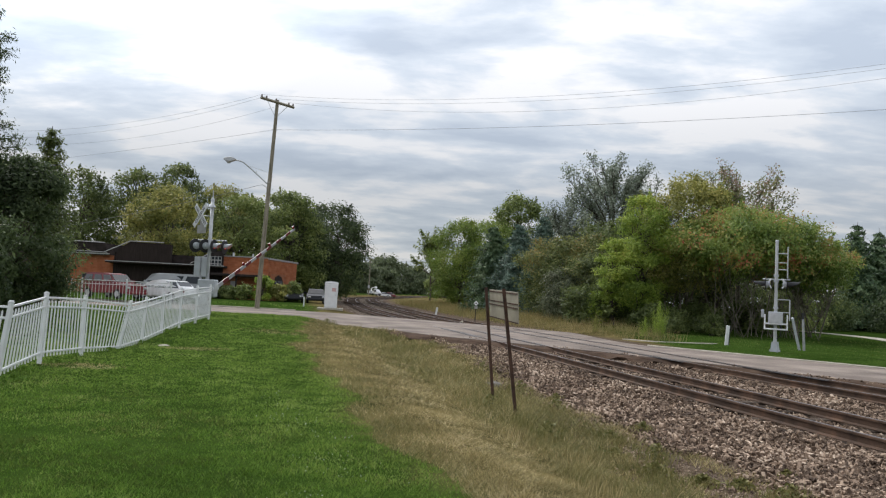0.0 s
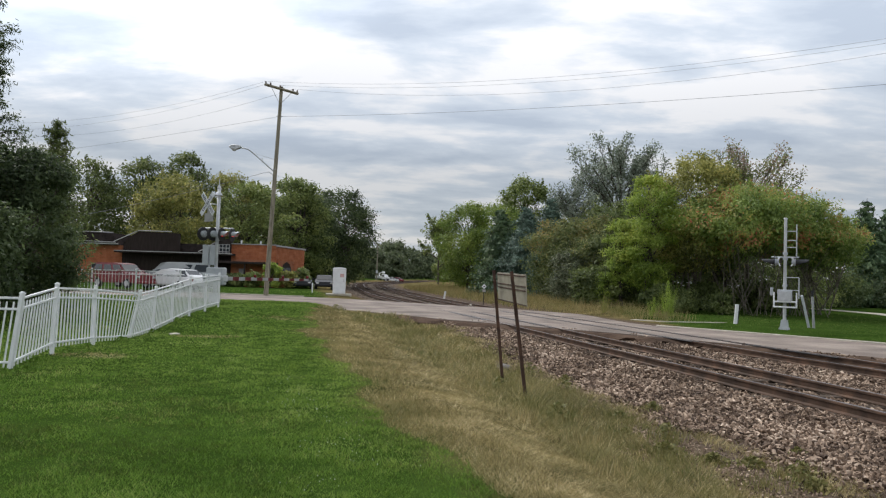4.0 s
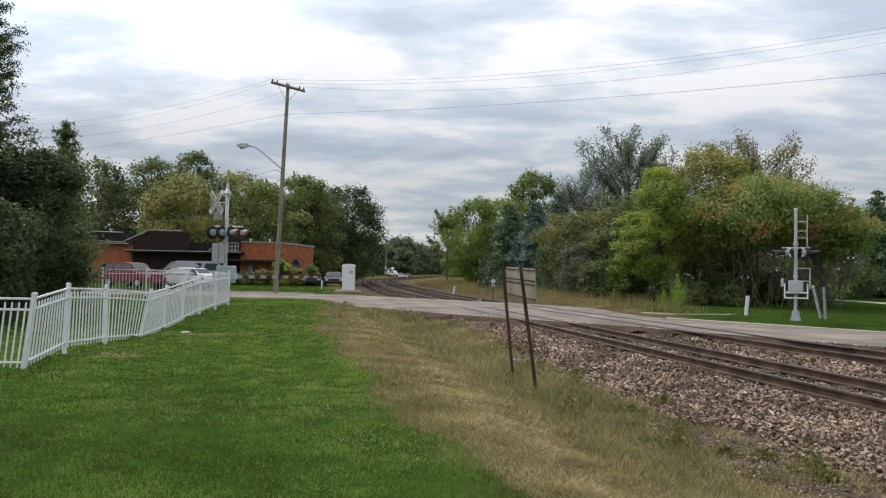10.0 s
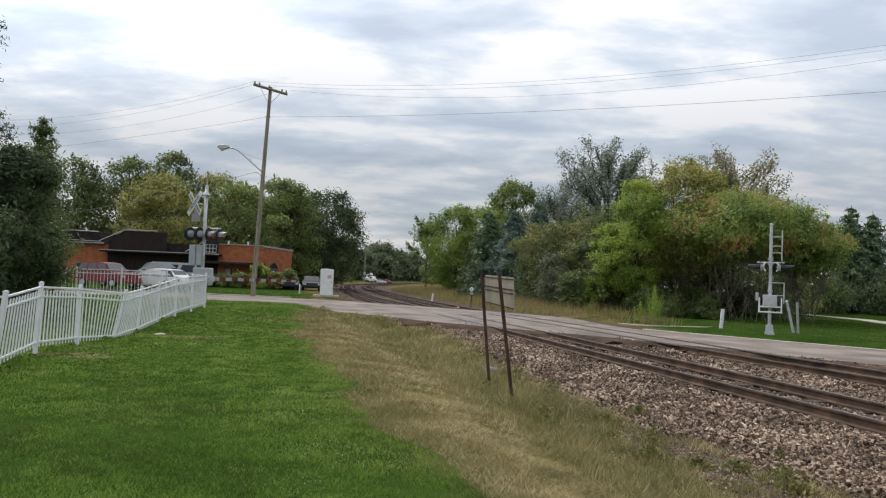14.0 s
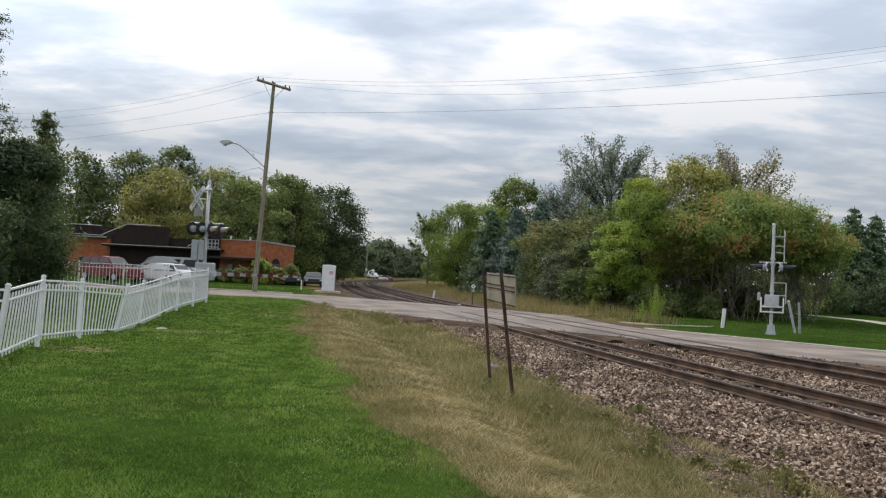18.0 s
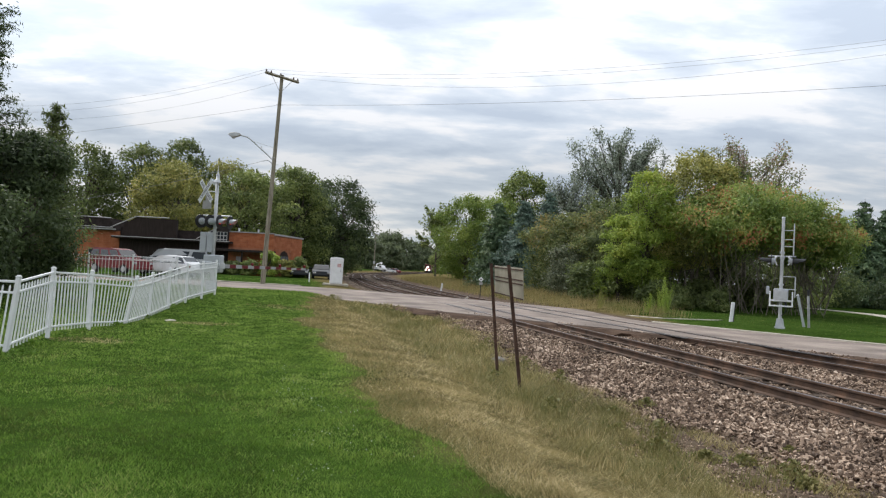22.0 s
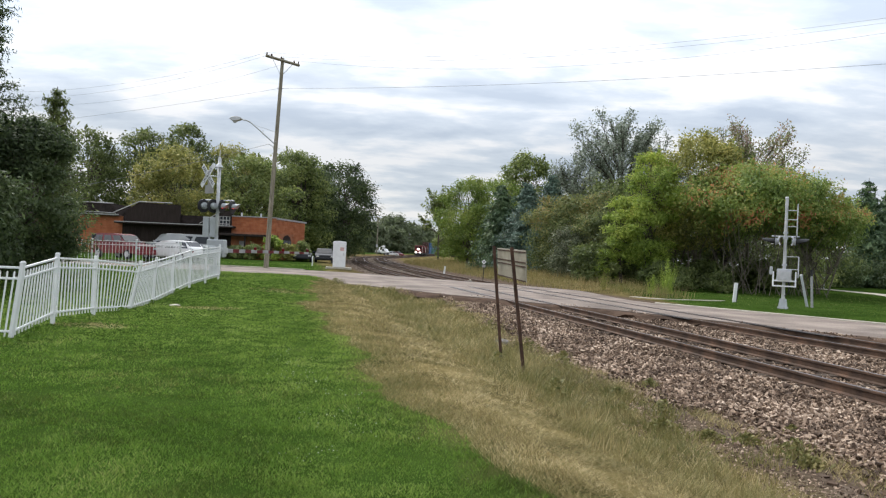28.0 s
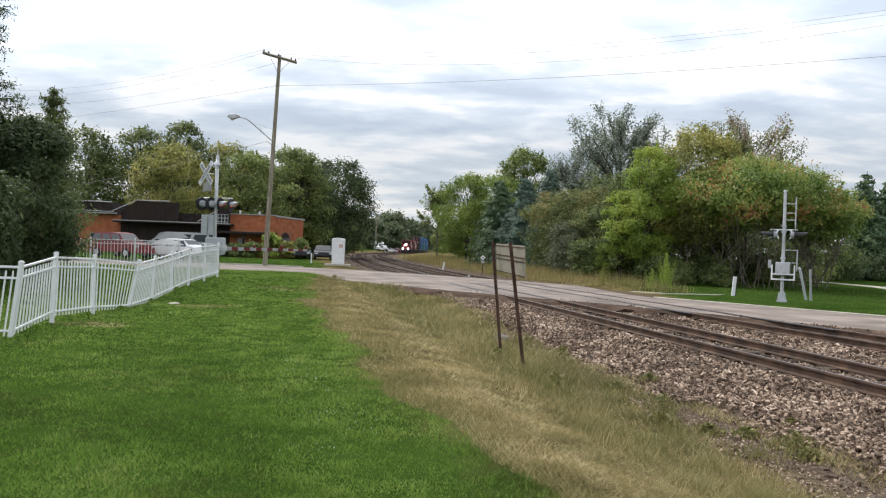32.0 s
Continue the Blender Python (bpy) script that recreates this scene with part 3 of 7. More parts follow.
# ---- trees ----
M_BARK = ramp_mat("bark", [(0.3, (0.035, 0.028, 0.022)), (0.55, (0.10, 0.085, 0.068)), (0.8, (0.19, 0.165, 0.135))], scale=5, rough=0.95, bump=0.5, stretch=(1, 1, 0.25))
M_STEM = ramp_mat("pale_stem_bark", [(0.3, (0.07, 0.058, 0.044)), (0.55, (0.145, 0.126, 0.098)), (0.8, (0.22, 0.195, 0.155))], scale=5, rough=0.95, bump=0.4, stretch=(1, 1, 0.25))
LEAF = {
    "dark": leaf_mat("dark_green_leaves", [(0.25, (0.056, 0.076, 0.027)), (0.5, (0.125, 0.161, 0.052)), (0.7, (0.209, 0.247, 0.080)), (0.88, (0.321, 0.329, 0.130))], wave=0.35),
    "deep": leaf_mat("deep_green_leaves", [(0.25, (0.035, 0.053, 0.023)), (0.5, (0.073, 0.104, 0.041)), (0.7, (0.119, 0.159, 0.059)), (0.88, (0.199, 0.222, 0.090))], wave=0.3),
    "mid": leaf_mat("green_leaves", [(0.25, (0.084, 0.116, 0.037)), (0.5, (0.179, 0.227, 0.068)), (0.7, (0.292, 0.335, 0.101)), (0.88, (0.418, 0.421, 0.149))], wave=0.3),
    # greyer leaves: the haze of distance is mixed into their colour
    "hazy": leaf_mat("haze_tinted_leaves", [(0.25, (0.075, 0.096, 0.050)), (0.5, (0.129, 0.157, 0.081)), (0.7, (0.184, 0.215, 0.115)), (0.88, (0.245, 0.264, 0.155))], wave=0.15),
    "lime": leaf_mat("yellowish_green_leaves", [(0.25, (0.085, 0.136, 0.028)), (0.5, (0.172, 0.242, 0.048)), (0.7, (0.269, 0.327, 0.071)), (0.88, (0.387, 0.383, 0.108))], wave=0.3),
    "light": leaf_mat("light_green_leaves", [(0.25, (0.126, 0.193, 0.035)), (0.5, (0.271, 0.365, 0.063)), (0.7, (0.426, 0.495, 0.096)), (0.88, (0.609, 0.551, 0.150))], wave=0.4),
    "olive": leaf_mat("olive_leaves", [(0.25, (0.123, 0.143, 0.044)), (0.5, (0.269, 0.274, 0.077)), (0.7, (0.427, 0.394, 0.118)), (0.88, (0.578, 0.483, 0.168))], wave=0.35),
    "mixed": leaf_mat("olive_leaves_tinged_orange", [(0.25, (0.073, 0.100, 0.037)), (0.46, (0.151, 0.184, 0.064)), (0.58, (0.233, 0.257, 0.089)), (0.72, (0.323, 0.269, 0.094)), (0.86, (0.417, 0.230, 0.094))], wave=0.32),
    "grey": leaf_mat("grey_green_leaves", [(0.25, (0.097, 0.124, 0.086)), (0.5, (0.197, 0.235, 0.169)), (0.7, (0.329, 0.367, 0.281)), (0.88, (0.488, 0.527, 0.472))], wave=0.4, each=0.5),
    "sage": leaf_mat("sage_green_leaves", [(0.25, (0.070, 0.087, 0.047)), (0.5, (0.142, 0.164, 0.093)), (0.7, (0.237, 0.257, 0.155)), (0.88, (0.351, 0.369, 0.260))], wave=0.4, each=0.5),
    "autumn": leaf_mat("green_leaves_turning_red", [(0.25, (0.094, 0.150, 0.038)), (0.46, (0.210, 0.290, 0.070)), (0.57, (0.305, 0.374, 0.093)), (0.64, (0.420, 0.345, 0.106)), (0.70, (0.477, 0.212, 0.097)), (0.82, (0.508, 0.138, 0.091))], wave=0.42, each=0.26),
    "seedy": leaf_mat("leaves_with_brown_seed_clusters", [(0.25, (0.118, 0.154, 0.065)), (0.46, (0.218, 0.251, 0.100)), (0.55, (0.298, 0.277, 0.139)), (0.66, (0.341, 0.242, 0.178)), (0.82, (0.426, 0.297, 0.270))], wave=0.5, each=0.4),
    "spruce": leaf_mat("blue_spruce_needles", [(0.25, (0.046, 0.082, 0.060)), (0.5, (0.089, 0.144, 0.106)), (0.7, (0.149, 0.215, 0.162)), (0.88, (0.240, 0.321, 0.248))], see=0.1, wave=0.5),
    "fir": leaf_mat("dark_fir_needles", [(0.25, (0.038, 0.071, 0.034)), (0.5, (0.078, 0.131, 0.057)), (0.7, (0.141, 0.200, 0.086)), (0.88, (0.228, 0.278, 0.130))], see=0.1, wave=0.5),
}


def tubes(paths, seg=6):
    """Tapered tubes: each path is a list of (x, y, z, radius)."""
    V, F, nv = [], [], 0
    ang = np.arange(seg) / seg * 2 * np.pi
    for p in paths:
        p = np.asarray(p, float)
        d = np.gradient(p[:, :3], axis=0)
        d /= np.linalg.norm(d, axis=1, keepdims=True) + 1e-9
        ref = np.where(np.abs(d[:, 2:3]) > 0.9, np.array([[1.0, 0, 0]]), np.array([[0, 0, 1.0]]))
        u = np.cross(d, ref)
        u /= np.linalg.norm(u, axis=1, keepdims=True) + 1e-9
        w = np.cross(d, u)
        ring = p[:, None, :3] + p[:, None, 3:4] * (np.cos(ang)[None, :, None] * u[:, None] + np.sin(ang)[None, :, None] * w[:, None])
        V.append(ring.reshape(-1, 3))
        i = np.arange(len(p) * seg).reshape(len(p), seg) + nv
        F.append(np.stack([i[:-1], np.roll(i[:-1], -1, 1), np.roll(i[1:], -1, 1), i[1:]], -1).reshape(-1, 4))
        nv += len(p) * seg
    return np.concatenate(V), np.concatenate(F)


def leaves(c, size, r, aspect=0.55, droop=0.0, out=None, loose=0.55):
    """Four-cornered leaves at the centres c, each a slim diamond; out: the way that they face, loosely."""
    k = len(c)
    a = r.normal(size=(k, 3))
    a[:, 2] -= droop
    if out is not None:
        face = out / (np.linalg.norm(out, axis=1, keepdims=True) + 1e-6) + r.normal(size=(k, 3)) * loose
        a -= face * (np.sum(a * face, 1) / (np.sum(face * face, 1) + 1e-6))[:, None]
    a /= np.linalg.norm(a, axis=1, keepdims=True)
    b = np.cross(a, r.normal(size=(k, 3)) if out is None else face)
    b /= np.linalg.norm(b, axis=1, keepdims=True)
    s = (size * r.uniform(0.6, 1.35, k))[:, None]
    v = np.stack([c - a * s, c + b * s * aspect, c + a * s, c - b * s * aspect], 1).reshape(-1, 3)
    return v, np.arange(4 * k).reshape(k, 4)


def limb(p0, p1, r0, r1, rr, bend=0.12, k=6):
    p0, p1 = np.asarray(p0, float), np.asarray(p1, float)
    t = np.linspace(0, 1, k)[:, None]
    L = np.linalg.norm(p1 - p0)
    mid = rr.normal(size=3) * L * bend
    p = p0 + (p1 - p0) * t + mid * (t * (1 - t) * 2)
    p[:, 2] += L * 0.10 * (t * (1 - t)).ravel()
    return np.concatenate([p, r0 + (r1 - r0) * t], 1)


def tree(name, label, x, y, h, w, kind, n=14000, leaf=0.16, low=0.12, stems=1, seed=1, top=0.0, clumps=70, bark=None, z=None, spread=1.0, airy=0.0, category="tree", depth=1.0, twigs=45, droop=0.2):
    """A broad-leaved tree: trunk, limbs and a crown of leaf clumps; low: where the crown starts; top: how pointed; airy: gaps towards the tips."""
    r = np.random.default_rng(seed)
    n, clumps, leaf = int(n * 1.12), int(clumps * 1.7), leaf * 0.86
    z = gz(x, y) - 0.05 if z is None else z
    root = thing(name, pose(x, y, z), label, category)
    # clump centres in an uneven body, blunt below and rounded above
    zz = r.uniform(-1, 1, clumps)
    an = r.uniform(0, 2 * np.pi, clumps)
    prof = np.where(zz > 0, (1 - np.abs(zz) ** 2.3) ** 0.5, (1 - np.abs(zz) ** 6) ** 0.5 * (1 + 0.18 * zz))
    prof *= 1 - top * np.clip((zz + 0.3) / 1.3, 0, 1)
    lob = 1 + 0.15 * np.sin(3 * an + seed) + 0.12 * np.sin(5 * zz + 2 * an + seed * 2) + r.normal(size=clumps) * 0.08
    rad = prof * lob * r.uniform(0.25, 1.0, clumps) ** 0.5 * 0.9
    zc, zh = h * (1 + low) / 2, h * (1 - low) / 2
    c = np.stack([rad * np.cos(an), rad * np.sin(an), zz * 0.96 + 0.03], 1)
    cx = np.stack([c[:, 0] * w / 2, c[:, 1] * w / 2 * depth, zc + c[:, 2] * zh], 1)
    cs = w * spread * r.uniform(0.07, 0.17, clumps) * (1 - 0.4 * airy * np.clip(c[:, 2], 0, 1))
    # limbs run to the clumps
    paths = []
    tr = max(0.05, h * 0.018) / (1 if stems == 1 else 1.0 + 0.32 * stems)
    foot = 0 if stems == 1 else 0.12 if stems < 9 else 0.42
    bases = [(r.normal() * foot * w / 4, r.normal() * foot * w / 4) for _ in range(stems)]
    tops = []
    for k, (bx, by) in enumerate(bases):
        if stems > 1:
            an0, out = 6.283 * k / stems + r.uniform(-0.4, 0.4), w * r.uniform(0.1, 0.4)
            lean = (bx + math.cos(an0) * out, by + math.sin(an0) * out, h * r.uniform(0.5, 0.75))
        else:
            lean = (bx + r.normal() * w * 0.03, by + r.normal() * w * 0.03, h * 0.8)
        p = limb((bx, by, 0), lean, tr * 1.25, tr * 0.3, r, 0.05, 8)
        paths.append(p)
        tops.append(p)
    for p in paths:
        v, f = tubes([p])
        mesh_part("trunk" if stems == 1 else "stem", np_mesh("trunk", v, f, [bark or M_BARK], smooth=True), root)
    arms = []
    for q in cx[:: max(1, clumps // 45)]:
        p = tops[r.integers(len(tops))]
        i = int(np.clip(r.integers(2, 6), 0, len(p) - 2))
        if q[2] < p[i, 2]:
            i = max(1, i - 2)
        arms.append(limb(p[i, :3], q, p[i, 3] * 0.5, 0.012, r))
    v, f = tubes(arms, 5)
    tagged(mesh_part("branchwork", np_mesh("branchwork", v, f, [bark or M_BARK], smooth=True), root), kind="stuff")
    # leaves, most of them on the outside of each clump; clumps lie in uneven layers
    squash = np.stack([r.uniform(0.9, 1.6, clumps), r.uniform(0.9, 1.6, clumps), r.uniform(0.45, 0.85, clumps)], 1)
    k = r.choice(clumps, n, p=cs ** 2 / np.sum(cs ** 2))
    d = r.normal(size=(n, 3))
    d /= np.linalg.norm(d, axis=1, keepdims=True)
    q = cx[k] + d * (cs[k] * r.uniform(0.1, 1.08, n) ** 0.6)[:, None] * squash[k] + r.normal(size=(n, 3)) * (leaf * 0.7 + 0.008 * w)
    # loose sprays that stand out of the crown
    outer = cx[np.argsort(-(np.hypot(cx[:, 0], cx[:, 1]) / w * 2 + np.clip(cx[:, 2] / h, 0, 1)))[: max(8, clumps // 2)]]
    st = outer[r.integers(len(outer), size=twigs)]
    dr = st - np.array([0, 0, h * 0.45])
    dr = dr / (np.linalg.norm(dr, axis=1, keepdims=True) + 1e-6) + np.array([0, 0, 0.7 + 0.5 * airy]) + r.normal(size=(twigs, 3)) * 0.3
    ln = w * r.uniform(0.02, 0.07, twigs) * (1 + 0.4 * airy)
    kk = r.integers(twigs, size=int(n * 0.12))
    tt = r.uniform(0.25, 1.0, len(kk))
    sp = st[kk] + dr[kk] * (ln[kk] * tt)[:, None] + r.normal(size=(len(kk), 3)) * (0.02 * w * (1.1 - tt))[:, None]
    mid = np.array([0, 0, h * 0.5])
    g = np.concatenate([q, sp]) - mid
    g /= np.linalg.norm(g, axis=1, keepdims=True) + 1e-6
    face = 0.5 * g + np.array([0, 0, 0.35]) + np.concatenate([d * 0.75, np.zeros((len(sp), 3))])
    q = np.concatenate([q, sp])
    keep = q[:, 2] > 0.15
    v, f = leaves(q[keep], leaf, r, 0.5, droop, face[keep])
    mesh_part("crown", np_mesh("crown", v, f, [LEAF[kind]]), root, LEAF[kind].name.replace("_", " "))
    return root


def wand_tree(name, label, x, y, h, w, kind, n=12000, leaf=0.13, seed=1, low=0.25, limbs=16, wands=190, reach=0.17, bark=None, tuft=0.0):
    """An open tree: ascending limbs, upright wands on them, leaves strung along the wands; tuft: how far the leaves gather at the tips."""
    r = np.random.default_rng(seed)
    root = thing(name, pose(x, y, gz(x, y) - 0.05), label, "tree")
    trunk = limb((0, 0, 0), (r.normal() * 0.03 * w, r.normal() * 0.03 * w, h * 0.86), h * 0.016, 0.03, r, 0.03, 9)
    v, f = tubes([trunk])
    mesh_part("trunk", np_mesh("trunk", v, f, [bark or M_BARK], smooth=True), root)
    arms = [trunk]
    for k in range(limbs):
        a, u = 2.4 * k + r.uniform(-0.4, 0.4), (k + 0.5) / limbs
        i = int(np.clip(2 + 6 * (low + (0.8 - low) * u) - 1, 1, 7))
        zt = h * (low + 0.1 + (0.76 - low) * u)
        rad = w / 2 * math.sqrt(max(0.02, 1 - max(0.0, (zt / h - 0.45) / 0.5) ** 2)) * r.uniform(0.45, 0.95)
        arms.append(limb(trunk[i, :3], (math.cos(a) * rad, math.sin(a) * rad, max(zt, trunk[i, 2] + 0.5)), trunk[i, 3] * 0.55, 0.02, r, 0.05, 7))
    A, D = [], []
    twigs = []
    for k in range(wands):
        p = arms[r.integers(len(arms))]
        t = r.uniform(0.35, 1.0) * (len(p) - 1)
        i = min(int(t), len(p) - 2)
        q = p[i, :3] + (p[i + 1, :3] - p[i, :3]) * (t - i)
        if q[2] < low * h * 0.8:
            continue
        o = np.array([q[0], q[1], 0.0]) / (w / 2)
        dv = np.array([0, 0, 1.0]) + o * 0.85 + r.normal(size=3) * 0.3
        dv *= h * reach * r.uniform(0.5, 1.1) / np.linalg.norm(dv)
        A.append(q)
        D.append(dv)
        twigs.append(limb(q, q + dv, 0.022, 0.006, r, 0.05, 4))
    v, f = tubes(arms[1:], 6)
    tagged(mesh_part("branchwork", np_mesh("branchwork", v, f, [bark or M_BARK], smooth=True), root), kind="stuff")
    v, f = tubes(twigs, 4)
    tagged(mesh_part("twigwork", np_mesh("twigwork", v, f, [bark or M_BARK], smooth=True), root), kind="stuff")
    A, D = np.array(A), np.array(D)
    k = r.integers(len(A), size=n)
    t = r.uniform(0.02, 1.03, n) ** (1 - 0.6 * tuft)
    c = A[k] + D[k] * t[:, None] + r.normal(size=(n, 3)) * (0.2 + 0.014 * w) * (1 - 0.5 * tuft) * (1.15 - 0.75 * t * (1 - tuft))[:, None]
    g = c - np.array([0, 0, h * 0.45])
    v, f = leaves(c, leaf, r, 0.5, 0.0, g / (np.linalg.norm(g, axis=1, keepdims=True) + 1e-6) + np.array([0, 0, 0.4]), 0.8)
    mesh_part("crown", np_mesh("crown", v, f, [LEAF[kind]]), root, LEAF[kind].name.replace("_", " "))
    return root


def conifer(name, label, x, y, h, w, kind, n=11000, leaf=0.2, seed=1, low=0.03, lift=-0.12, spray=1.0):
    """A spruce: straight trunk, whorls of drooping boughs, needle sprays on them."""
    r = np.random.default_rng(seed)
    root = thing(name, pose(x, y, gz(x, y) - 0.05), label, "tree")
    paths = [limb((0, 0, 0), (0, 0, h), h * 0.017, 0.015, r, 0.005, 8)]
    tips = []
    zc = low * h + 0.2
    while zc < h * 0.97:
        L = (1 - zc / h) ** 0.68 * w / 2
        k = int(r.integers(5, 8))
        for a in np.arange(k) / k * 6.283 + r.uniform(0, 6):
            l2 = L * r.uniform(0.7, 1.12)
            q = np.array([math.cos(a) * l2, math.sin(a) * l2, zc + lift * l2 + r.normal() * 0.1])
            paths.append(limb((0, 0, zc), q, 0.035, 0.01, r, 0.03, 4))
            tips.append((np.array([0, 0, zc]), q, l2))
        zc += h * 0.042 * r.uniform(0.8, 1.2)
    v, f = tubes(paths, 5)
    mesh_part("trunk", np_mesh("trunk", v, f, [M_BARK], smooth=True), root)
    wgt = np.array([t[2] for t in tips]) + 0.15
    k = r.choice(len(tips), n, p=wgt / wgt.sum())
    A, B = np.array([t[0] for t in tips]), np.array([t[1] for t in tips])
    t = r.uniform(0.15, 1.05, n)[:, None]
    q = A[k] + (B[k] - A[k]) * t + r.normal(size=(n, 3)) * np.array([1, 1, 0.7]) * (0.05 + 0.096 * spray * wgt[k])[:, None]
    face = np.concatenate([q[:, :2], np.zeros((n, 1))], 1)
    face /= np.linalg.norm(face, axis=1, keepdims=True) + 1e-6
    v, f = leaves(q, leaf * 0.85, r, 0.3, 0.5, face + np.array([0, 0, 0.7]), 0.6)
    mesh_part("crown", np_mesh("crown", v, f, [LEAF[kind]]), root, LEAF[kind].name.replace("_", " "))
    return root


def build_trees():
    # by the white fence
    conifer("cedar", "tall dark cedar with upswept tips beyond a fence", -19.5, 30, 14.9, 7.0, "deep", n=62000, leaf=0.1, seed=3, lift=0.45, spray=0.55)
    conifer("cedar", "slender dark cedar beside leafy trees", -17.7, 34, 8.3, 4.0, "dark", n=12000, leaf=0.12, seed=4, lift=0.4)
    tree("maple", "dark green maple behind a white fence", -14.7, 26, 5.5, 4.2, "deep", n=24000, leaf=0.088, low=0.03, seed=5)
    tree("maple", "dark green maple behind a white fence", -17.4, 24, 7.2, 4.6, "dark", n=21000, leaf=0.088, low=0.05, seed=6)
    tree("maple", "dark green maple behind a white fence", -13.6, 21, 3.6, 3.6, "deep", n=16000, leaf=0.085, low=0.02, seed=61)
    # row behind the low building
    for i, (x, y, h, w, k) in enumerate([(-40, 85, 13.4, 9, "dark"), (-36, 90, 14.4, 9.5, "dark"), (-31.5, 92, 15.9, 8.6, "dark"), (-28.4, 80, 11.4, 9.5, "olive"), (-47, 84, 13.5, 9.5, "dark"),
                                         (-27, 95, 14.0, 9.6, "olive"), (-22.4, 88, 11.9, 9, "mid"), (-54, 88, 13, 11, "dark")]):
        tree("broadleaf_tree", "leafy tree in a row behind the brick building", x, y, h, w, k, n=13000, leaf=0.2, seed=20 + i, low=0.08, airy=0.4)
    for i, (x, y, h, w, k) in enumerate([(-20.3, 105, 14.8, 10, "mid"), (-25, 100, 13, 8, "dark"), (-15.3, 118, 15.2, 11.5, "deep"), (-18.6, 110, 12.9, 10, "deep"), (-22, 112, 13.5, 9, "mid")]):
        tree("broadleaf_tree", "big dark green tree beside the railway", x, y, h, w, k, n=19000, leaf=0.21, seed=40 + i, low=0.0, clumps=90)
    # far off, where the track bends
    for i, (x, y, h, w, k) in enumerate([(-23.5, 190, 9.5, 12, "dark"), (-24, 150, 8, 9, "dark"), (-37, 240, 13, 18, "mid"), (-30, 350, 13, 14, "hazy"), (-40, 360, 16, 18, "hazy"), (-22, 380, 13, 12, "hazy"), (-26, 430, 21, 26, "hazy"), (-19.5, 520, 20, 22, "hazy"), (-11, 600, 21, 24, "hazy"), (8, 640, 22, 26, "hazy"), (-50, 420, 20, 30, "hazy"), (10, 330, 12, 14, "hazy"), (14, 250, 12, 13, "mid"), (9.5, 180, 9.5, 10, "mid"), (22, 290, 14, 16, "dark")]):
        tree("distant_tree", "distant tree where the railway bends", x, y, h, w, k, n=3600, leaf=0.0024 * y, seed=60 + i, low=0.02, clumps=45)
    # beyond the crossing, by the far track
    tree("distant_tree", "distant tree where the railway bends", 2.3, 300, 8.5, 7.5, "mid", n=5000, leaf=0.42, seed=79, low=0.0, clumps=45)
    wand_tree("willow", "grey-green willow with open branches", 0.4, 132, 13.8, 7.4, "mid", n=7000, leaf=0.2, low=0.3, seed=81, limbs=14, wands=120)
    tree("lime_tree", "light green rounded tree by the tracks", 4.2, 98, 11.4, 8.6, "lime", n=26000, leaf=0.14, low=0.02, seed=82, clumps=85)
    tree("lime_tree", "light green tree by the tracks", 9.0, 108, 12.5, 9, "lime", n=18000, leaf=0.16, low=0.02, seed=83)
    tree("ash_tree", "tall pale green tree with open top", 13.9, 118, 17.6, 10, "mid", n=13000, leaf=0.24, low=0.25, seed=84, airy=0.3, droop=0.5)
    conifer("spruce", "dark green spruce by the tracks", 6.7, 78, 9.2, 6.8, "fir", n=24000, leaf=0.2, seed=85)
    conifer("blue_spruce", "blue-green spruce at the wood's edge", 8.9, 74, 9.4, 6.8, "spruce", n=26000, leaf=0.18, seed=86)
    conifer("blue_spruce", "blue-green spruce at the wood's edge", 11.6, 75.5, 10.4, 7.0, "spruce", n=20000, leaf=0.18, seed=186)
    tree("shrub", "olive shrub tinged with orange at the wood's edge", 11.3, 64, 6.7, 7.0, "mixed", n=16000, leaf=0.12, low=0.0, seed=87, stems=4, category="shrub")
    tree("shrub", "olive shrub tinged with orange at the wood's edge", 14.4, 63, 7.2, 6.6, "mixed", n=14000, leaf=0.12, low=0.0, seed=187, stems=4, category="shrub")
    tree("shrub", "grey-green shrub at the wood's edge", 10.9, 57.4, 3.9, 4.6, "sage", n=10000, leaf=0.1, low=0.0, seed=90, stems=5, category="shrub")
    tree("shrub", "dense dark shrub at the wood's edge", 12.6, 56, 5.0, 4.6, "mixed", n=11000, leaf=0.11, low=0.0, seed=89, stems=5, category="shrub")
    tree("shrub", "low bright green shrub at the wood's edge", 11.8, 51.5, 2.3, 2.2, "light", n=4500, leaf=0.09, low=0.0, seed=189, stems=4, category="shrub")
    wand_tree("silver_poplar", "tall silvery poplar with upright twigs", 19.2, 80, 19.8, 15.0, "grey", n=27000, leaf=0.135, low=0.2, seed=93, limbs=60, wands=900, reach=0.085)
    wand_tree("silver_poplar", "silvery poplar with upright twigs", 14.6, 81, 13.4, 8.0, "grey", n=9000, leaf=0.14, low=0.15, seed=191, limbs=24, wands=260, reach=0.13)
    wand_tree("silver_poplar", "silvery poplar with upright twigs", 25.0, 82, 17.6, 9.0, "grey", n=9000, leaf=0.14, low=0.15, seed=92, limbs=24, wands=260, reach=0.13)
    tree("broadleaf_tree", "dark leafy tree in the wood behind", 18.5, 74, 9.5, 11, "dark", n=8000, leaf=0.18, low=0.02, seed=193)
